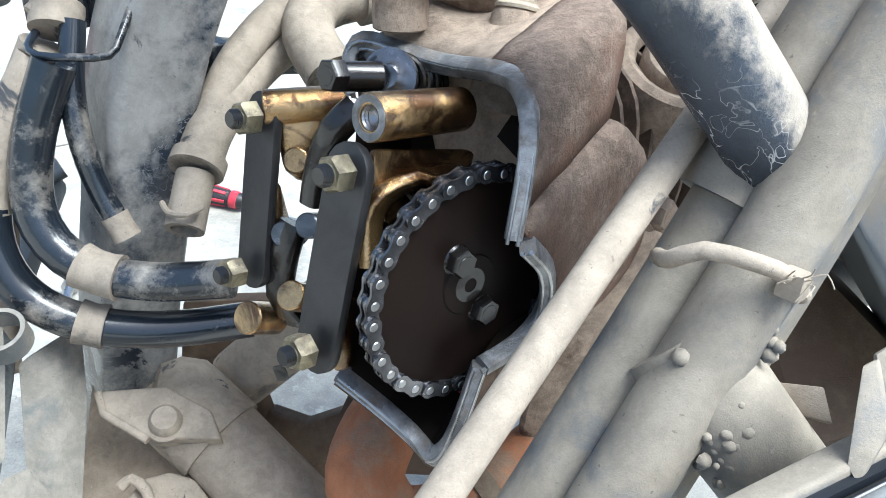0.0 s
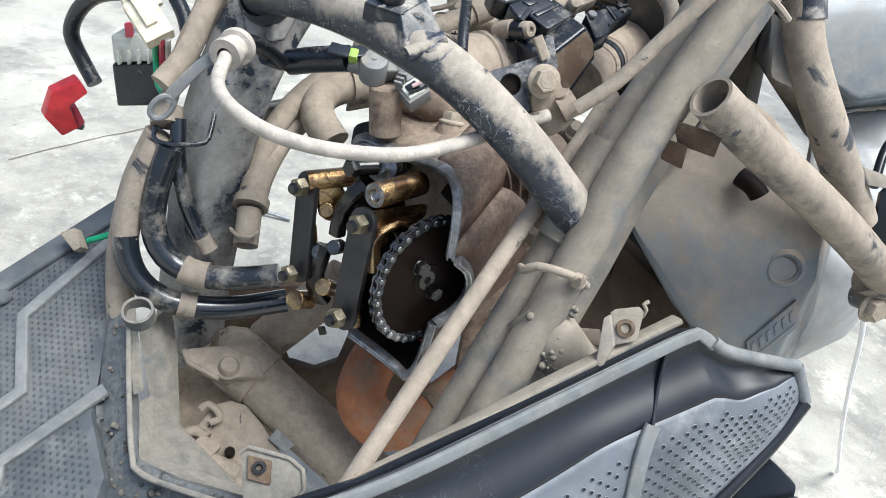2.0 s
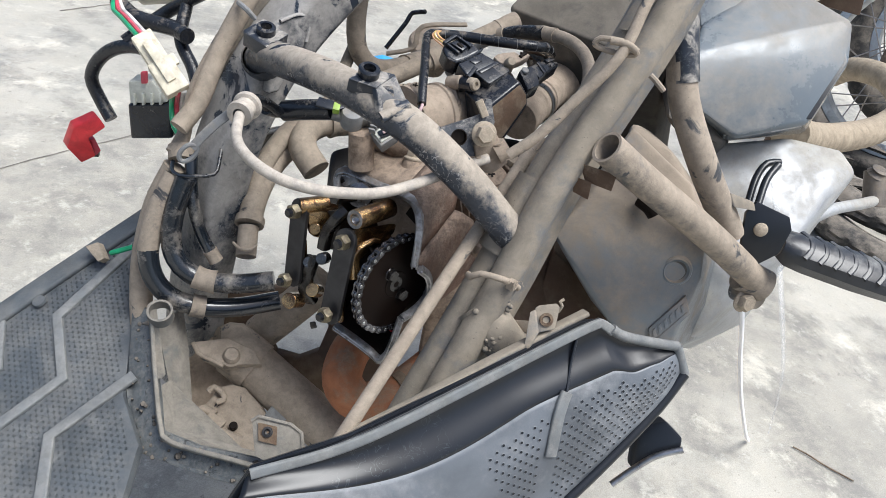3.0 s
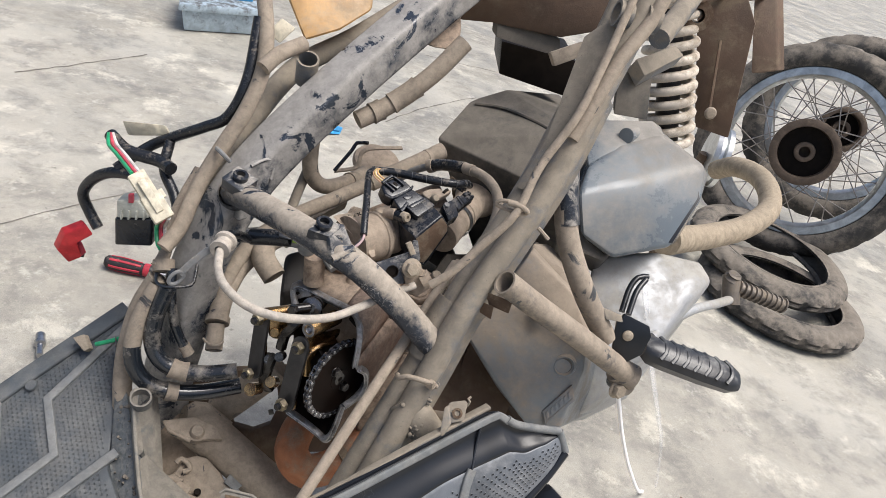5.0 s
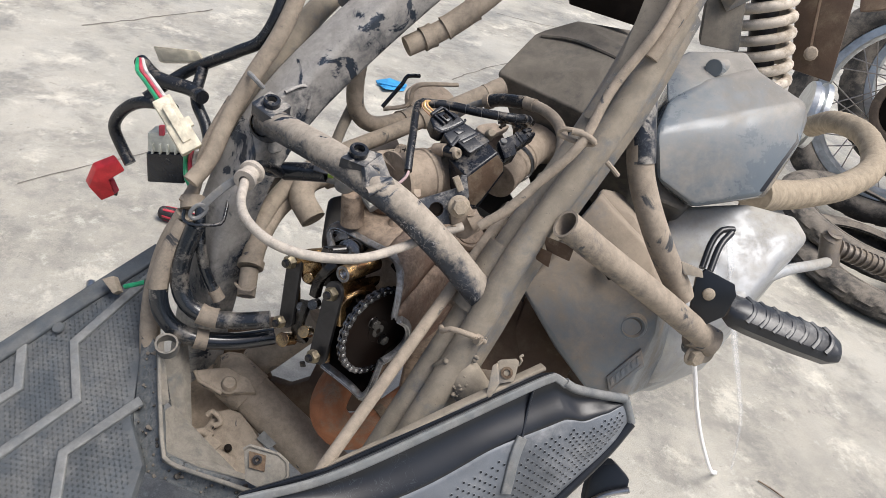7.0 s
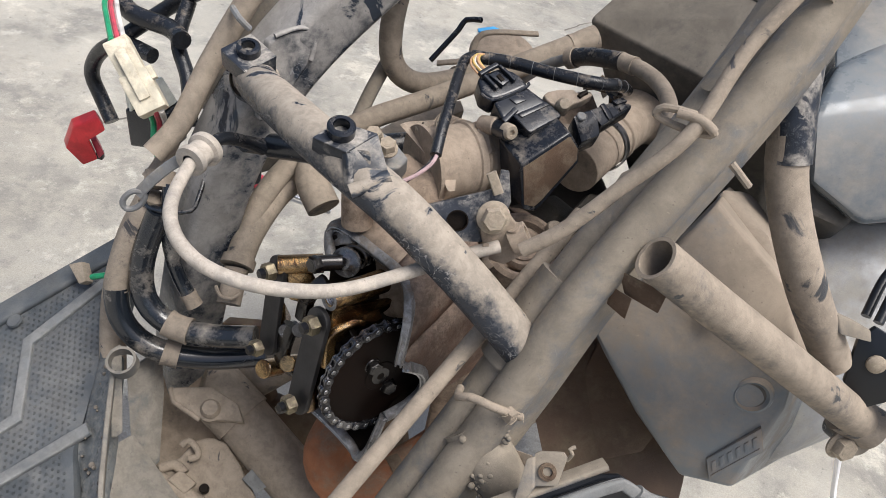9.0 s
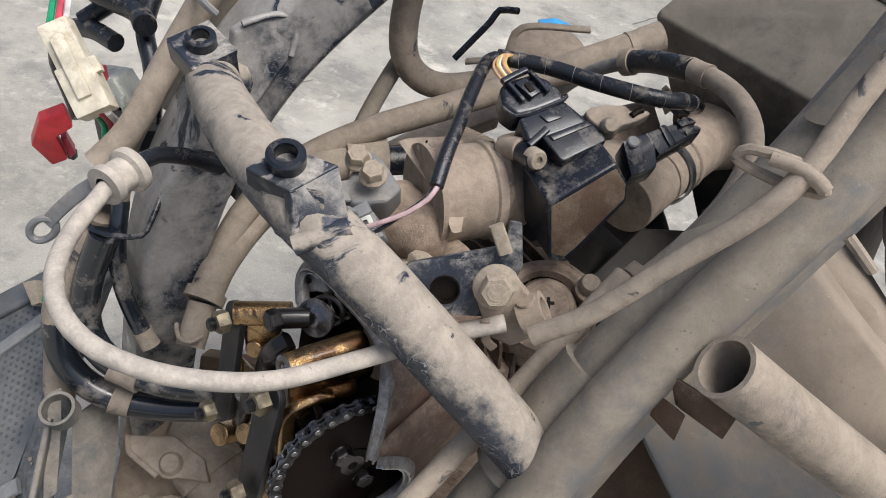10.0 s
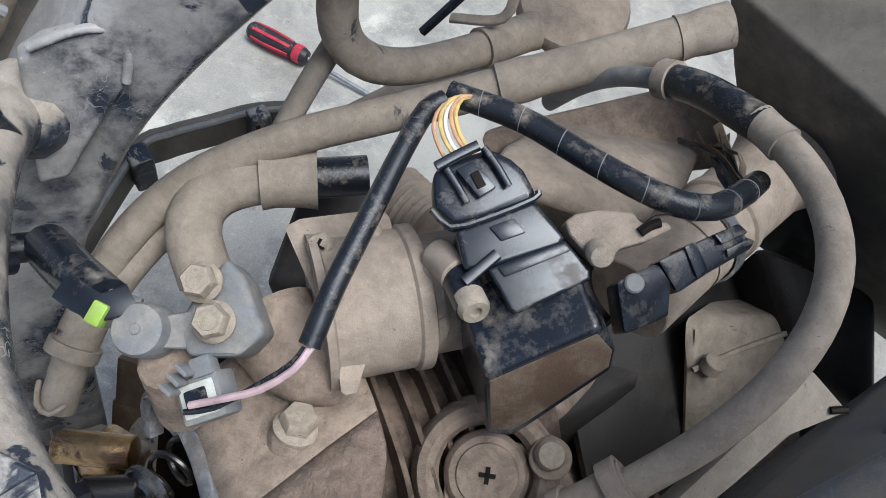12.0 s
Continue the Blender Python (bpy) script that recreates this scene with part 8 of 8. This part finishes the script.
lg = thing("lock_casting", "dust-caked latch casting low in the well", "casting", (-0.0948, 0.3124, 0.2525))
CN2 = V((0.12, -0.5, 0.85)).normalized()
part("casting", slab([(-0.1145, 0.3171, 0.2713), (-0.1056, 0.3329, 0.2793), (-0.0931, 0.3383, 0.2807), (-0.0800, 0.3374, 0.2783), (-0.0639, 0.3256, 0.2692), (-0.0423, 0.3055, 0.2543), (-0.0121, 0.2764, 0.2329), (-0.0690, 0.2685, 0.2363), (-0.0833, 0.2848, 0.2479), (-0.1087, 0.2914, 0.2553), (-0.1358, 0.2968, 0.2624), (-0.1384, 0.3024, 0.2660)], CN2 * -0.010, 0.003, segments=3), M_dusty, lg)
part("hinge", tube([(-0.1340, 0.2992, 0.2690), (-0.1093, 0.2938, 0.2638), (-0.0773, 0.2864, 0.2549)], 0.0068, 16), M_dusty, lg, "hinge barrel under dust")
part("latch", slab([(-0.1160, 0.2944, 0.2741), (-0.1073, 0.3033, 0.2781), (-0.0917, 0.2975, 0.2725), (-0.0987, 0.2879, 0.2678)], CN2 * -0.016, 0.0022, segments=3), M_dusty, lg, "small latch lump")
part("hook", tube([(-0.1139, 0.3234, 0.2820), (-0.1091, 0.3274, 0.2850), (-0.1006, 0.3234, 0.2823), (-0.0982, 0.3183, 0.2790), (-0.1047, 0.3157, 0.2770)], 0.0030, 10), M_dusty, lg, "curled hook")
part("rib", tube([(-0.1260, 0.3060, 0.2690), (-0.1150, 0.3110, 0.2712), (-0.1050, 0.3060, 0.2690)], 0.0045, 12), M_dusty, lg, "rounded rib")
part("pin_hole", rod((-0.0860, 0.2985, 0.2660), (-0.0855, 0.3000, 0.2610), 0.0040), M_dark, lg, "dark open hole")
# pale plate in place of an opening onto the bright floor
part("floor_gap_patch", slab([(-0.0515, 0.3230, 0.2717), (-0.0350, 0.3140, 0.2639), (-0.0434, 0.3064, 0.2606), (-0.0580, 0.3134, 0.2668)], CN2 * -0.003, 0.0006), M_boardrib, lg, "pale patch standing in for a gap to the bright floor")
t2 = thing("mounting_tab", "pale scuffed mounting tab with a rusty clip nut", "bracket", (-0.0527, 0.2003, 0.3714))
T2N = facing((-0.0657, 0.2065, 0.3802), (-0.0302, 0.1993, 0.3811), (-0.0502, 0.1845, 0.3612))
part("tab", slab([ (-0.0667, 0.2069, 0.3767), (-0.0622, 0.2085, 0.3807), (-0.0363, 0.2020, 0.3813), (-0.0278, 0.1963, 0.3791), (-0.0253, 0.1875, 0.3722), (-0.0310, 0.1812, 0.3645), (-0.0477, 0.1804, 0.3595), (-0.0611, 0.1871, 0.3597)], T2N * -0.0025, 0.0009), M_well, t2)
part("tab_rim", tube([(-0.0667, 0.2069, 0.3767), (-0.0622, 0.2085, 0.3807), (-0.0363, 0.2020, 0.3813), (-0.0278, 0.1963, 0.3791), (-0.0253, 0.1875, 0.3722), (-0.0310, 0.1812, 0.3645)], 0.0016, 8, smooth_path=False), M_well, t2, "bare scuffed edge")
cl = part("clip_nut", slab([ (-0.0619, 0.2041, 0.3787), (-0.0469, 0.2006, 0.3794), (-0.0458, 0.1901, 0.3703), (-0.0599, 0.1935, 0.3698)], T2N * -0.001, 0.0004), M_rust, t2, "rusty spring nut")
part("nut_ring", lathe(V((-0.0536, 0.1979, 0.3758)), T2N, [(0.0042, 0), (0.0042, 0.0014), (0.0024, 0.0016), (0.002, 0), (0, -0.0008)], 18), M_strapsteel, cl)

# ---- on the workshop floor ----
sdv = thing("screwdriver", "screwdriver with a red and black grip lying on concrete", "screwdriver", (-0.3, 1.075, 0.015))
s_a, s_b = V((-0.332, 1.078, 0.016)), V((-0.235, 1.062, 0.016))
sdx = (s_b - s_a).normalized()
hd = part("handle", lathe(s_a, sdx, [(0, 0), (0.009, 0.001), (0.0135, 0.006), (0.015, 0.03), (0.0135, 0.06), (0.0125, 0.08), (0.013, 0.095), (0.010, 0.102), (0.006, 0.104), (0, 0.104)], 20), M_handle_black, sdv, "black rubber grip")
for k in range(6):
    a = k * math.pi / 3
    off_ = frame_of(sdx) @ V((math.cos(a), math.sin(a), 0))
    part("grip_stripe", sweep([s_a + sdx * 0.012 + off_ * 0.0135, s_a + sdx * 0.04 + off_ * 0.0148, s_a + sdx * 0.075 + off_ * 0.0128], rrect(0.005, 0.003, 0.001), up=off_), M_handle_red, hd)
part("collar", lathe(s_a + sdx * 0.08, sdx, [(0.0120, 0), (0.0142, 0.002), (0.0142, 0.012), (0.012, 0.014)], 20), M_handle_red, sdv, "red collar")
part("shaft", rod(s_b + sdx * 0.004, s_b + sdx * 0.13 - V((0, 0, 0.011)), 0.0033, n=12), M_steel, sdv, "steel shaft")
sk = thing("socket_bit", "zinc socket adapter lying on the concrete", "socket bit", (-0.386, 0.823, 0.01))
k0, k1 = V((-0.3866, 0.8292, 0.0130)), V((-0.3672, 0.7444, 0.0110))
kd = (k1 - k0).normalized()
part("socket", lathe(k0, kd, [(0.004, 0.0), (0.0075, 0.0), (0.008, 0.001), (0.008, 0.018), (0.0098, 0.020), (0.0098, 0.026), (0.0055, 0.028), (0.0055, 0.055), (0, 0.055)], 16), M_steel, sk)
bs = thing("plastic_scrap", "crumpled scrap of blue plastic on the concrete", "plastic scrap", (0.1583, 2.0246, 0.0060))
part("scrap", hull([ (0.1108, 2.0459, 0.0020), (0.1573, 2.0665, 0.0120), (0.2183, 2.0522, 0.0080), (0.2053, 2.0037, 0.0020), (0.1380, 1.9587, 0.0140), (0.1188, 2.0176, 0.0000)], 0.002), M_blue, bs)
part("fold", sweep([ (0.1168, 2.0114, 0.0100), (0.1560, 1.9998, 0.0160), (0.2039, 2.0211, 0.0100)], rrect(0.012, 0.004, 0.001), up=(0, 0, 1)), M_blue, bs)
tw = thing("twig", "thin dark twig on the concrete", "twig", (0.8322, 0.5633, 0.0030))
part("stem", tube([ (0.8221, 0.5718, 0.0030), (0.8408, 0.5562, 0.0040), (0.8640, 0.5352, 0.0030), (0.9010, 0.5069, 0.0030)], 0.0014, 6), M_rust, tw)
tub = thing("parts_tub", "dirty clear plastic tub with a blue lid", "tub", (-0.2639, 2.6841, 0.0500))
ta, tb_, tc2 = V((-0.3945, 2.6754, 0.0000)), V((-0.1090, 2.8343, 0.0000)), V((-0.4476, 3.3734, 0.0000))
tu, tv = tb_ - ta, (tc2 - ta)
tv = tv.normalized() * 0.34
part("tub_body", slab([ta + V((0, 0, 0.09)) , tb_ + V((0, 0, 0.09)), tb_ + tv + V((0, 0, 0.09)), ta + tv + V((0, 0, 0.09))], V((0, 0, -0.088)), 0.012, shrink=0.9), M_tub, tub, "dirty clear body")
part("lid", slab([ta - tu * 0.04 - tv * 0.04 + V((0, 0, 0.115)), tb_ + tu * 0.04 - tv * 0.04 + V((0, 0, 0.115)), tb_ + tu * 0.04 + tv * 1.04 + V((0, 0, 0.115)), ta - tu * 0.04 + tv * 1.04 + V((0, 0, 0.115))], V((0, 0, -0.028)), 0.008), M_tub, tub, "pale rim")
part("blue_insert", slab([ta + tu * 0.12 + tv * 0.3 + V((0, 0, 0.16)), tb_ - tu * 0.1 + tv * 0.3 + V((0, 0, 0.16)), tb_ - tu * 0.1 + tv * 0.95 + V((0, 0, 0.16)), ta + tu * 0.12 + tv * 0.95 + V((0, 0, 0.16))], V((0, 0, -0.05)), 0.01), M_blue, tub, "blue insert")


def tyre_mesh(R, r, flat=0.8, n=192):
    """A tyre about the z axis: open ring with bead edges and a grooved tread."""
    own = bmesh.new()
    out = [radians(-130 + 260 * k / 18) for k in range(19)]
    rings = []
    for i in range(n):
        a = 2 * math.pi * i / n
        row = []
        for k, b in enumerate(out):
            dip = 0.0
            if abs(b) < 1.05:
                g = (i + 2 * abs(k - 9)) % 8
                dip = 0.0055 if g in (0, 1) or k == 9 else 0.0
            x = R + (r - dip) * math.cos(b)
            row.append(own.verts.new((x * math.cos(a), x * math.sin(a), (r - dip) * flat * math.sin(b))))
        for b in reversed(out):
            x = R + (r - 0.013) * math.cos(b)
            row.append(own.verts.new((x * math.cos(a), x * math.sin(a), (r * flat - 0.010) * math.sin(b))))
        rings.append(row)
    m = len(rings[0])
    for i in range(n):
        p, q = rings[i], rings[(i + 1) % n]
        for j in range(m):
            own.faces.new((p[j], q[j], q[(j + 1) % m], p[(j + 1) % m]))
    return own


for k, (c, tilt, rr) in enumerate((((1.5480, 1.3619, 0.0360), (0, 0), 0.215), ((1.5459, 1.4887, 0.1040), (3, -3), 0.215))):
    ty = thing("spare_tyre", "used motorcycle tyre lying flat in a stack", "tyre", c, group="stacked tyres")
    tm = part("tyre_body", tyre_mesh(rr, 0.046, 0.72), M_tyre)
    tm.parent = ty
    for sgn in (-1, 1):
        bd = part("bead", lathe((0, 0, sgn * 0.0262), (0, 0, 1), [(rr - 0.032, -0.003), (rr - 0.026, -0.0035), (rr - 0.022, 0), (rr - 0.026, 0.0035), (rr - 0.032, 0.003)], 80), M_tyre, None, "rounded bead edge")
        bd.parent = ty
    ty.rotation_euler = (radians(tilt[0]), radians(tilt[1]), k)
bh = thing("beige_hose_loop", "beige ribbed hose bent in a half loop", "hose", (0.9100, 0.9102, 0.5111))
bp = [ (0.5228, 0.5749, 0.5474), (0.6210, 0.6663, 0.5115), (0.7160, 0.7333, 0.4935), (0.8305, 0.8031, 0.4910), (0.9238, 0.8768, 0.5035), (0.9589, 0.9478, 0.5199), (0.9698, 1.0181, 0.5219), (0.9614, 1.0842, 0.5063), (0.9794, 1.1610, 0.4623)]
part("hose_body", tube(bp, 0.0225, 18), M_beige, bh)
bc = curve_points(bp, 0.02)
for k in range(1, len(bc) - 1):
    part("hose_rib", lathe(bc[k], bc[k + 1] - bc[k - 1], [(0.0222, -0.003), (0.0229, 0), (0.0222, 0.003)], 18), M_beige, bh)


def spoked_wheel(name, label, c, axis, R, hubr):
    """A spoked wheel: tyre, rim, hub drum, crossed spokes."""
    w = thing(name, label, "wheel", c, group="spare wheels")
    M = frame_of(axis).to_4x4()
    M.translation = V(c)
    made = []
    made.append(part("tyre", tyre_mesh(R + 0.045, 0.048, 1.0), M_tyre))
    made.append(part("rim", lathe((0, 0, -0.03), (0, 0, 1), [(R - 0.012, 0), (R + 0.012, 0), (R + 0.014, 0.004), (R - 0.004, 0.012), (R - 0.014, 0.03), (R - 0.004, 0.048), (R + 0.014, 0.056), (R + 0.012, 0.06), (R - 0.012, 0.06), (R - 0.022, 0.045), (R - 0.024, 0.03), (R - 0.022, 0.015), (R - 0.012, 0)], 64), M_rim))
    made.append(part("hub", lathe((0, 0, -0.05), (0, 0, 1), [(0.03, 0.0), (hubr * 0.9, 0.0), (hubr, 0.006), (hubr, 0.014), (hubr * 0.82, 0.02), (hubr * 0.8, 0.075), (hubr * 1.02, 0.08), (hubr * 1.04, 0.098), (hubr * 0.93, 0.102), (hubr * 0.80, 0.100), (hubr * 0.78, 0.05), (0.032, 0.05), (0.032, 0.08), (0.026, 0.082), (0.018, 0.08), (0.018, 0.03), (0, 0.03)], 40), M_hub))
    # near-black ring over the drum floor paints the shade inside
    made.append(part("hub_inside_shade", lathe((0, 0, 0.003), (0, 0, 1), [(hubr * 0.775, 0.0), (0.034, 0.0)], 40), M_dark))
    for i in range(36):
        a = 2 * math.pi * i / 36
        s = 1 if i % 2 else -1
        b = a + (0.75 if (i // 2) % 2 else -0.75)
        p = V((hubr * 0.97 * math.cos(b), hubr * 0.97 * math.sin(b), 0.042 * s))
        q = V(((R - 0.02) * math.cos(a), (R - 0.02) * math.sin(a), 0.006 * s))
        made.append(part("spoke", rod(p, q, 0.0019, n=6, edge=0.0002), M_spoke))
    for ob in made:
        ob.parent = w
    w.matrix_basis = M
    return w


hubc = V((1.6510, 1.6832, 0.3889))
spoked_wheel("spoked_wheel", "spoked wheel with a rusty drum hub leaning upright", hubc + V((0.03, 0.05, -0.005)), (-0.62, -0.76, 0.20), 0.262, 0.105)
spoked_wheel("spoked_wheel", "spoked wheel with a silver rim standing behind another", V((2.0117, 2.0055, 0.4172)), (-0.55, -0.80, 0.22), 0.25, 0.08)
hc2 = thing("silver_hub_cover", "ribbed silver hub standing behind the shock", "hub", (1.0506, 1.3153, 0.4556))
part("drum", lathe((1.0710, 1.3537, 0.4299), (0.9, -0.35, 0.0), [(0, 0), (0.075, 0), (0.078, 0.012), (0.070, 0.016), (0.070, 0.024), (0.080, 0.028), (0.080, 0.04), (0, 0.045)], 36), M_rim, hc2)
part("stand", rod((1.0710, 1.3537, 0.4299), V((V((1.0710, 1.3537, 0.4299)).x, V((1.0710, 1.3537, 0.4299)).y, 0.0)), 0.02), M_rust, hc2)
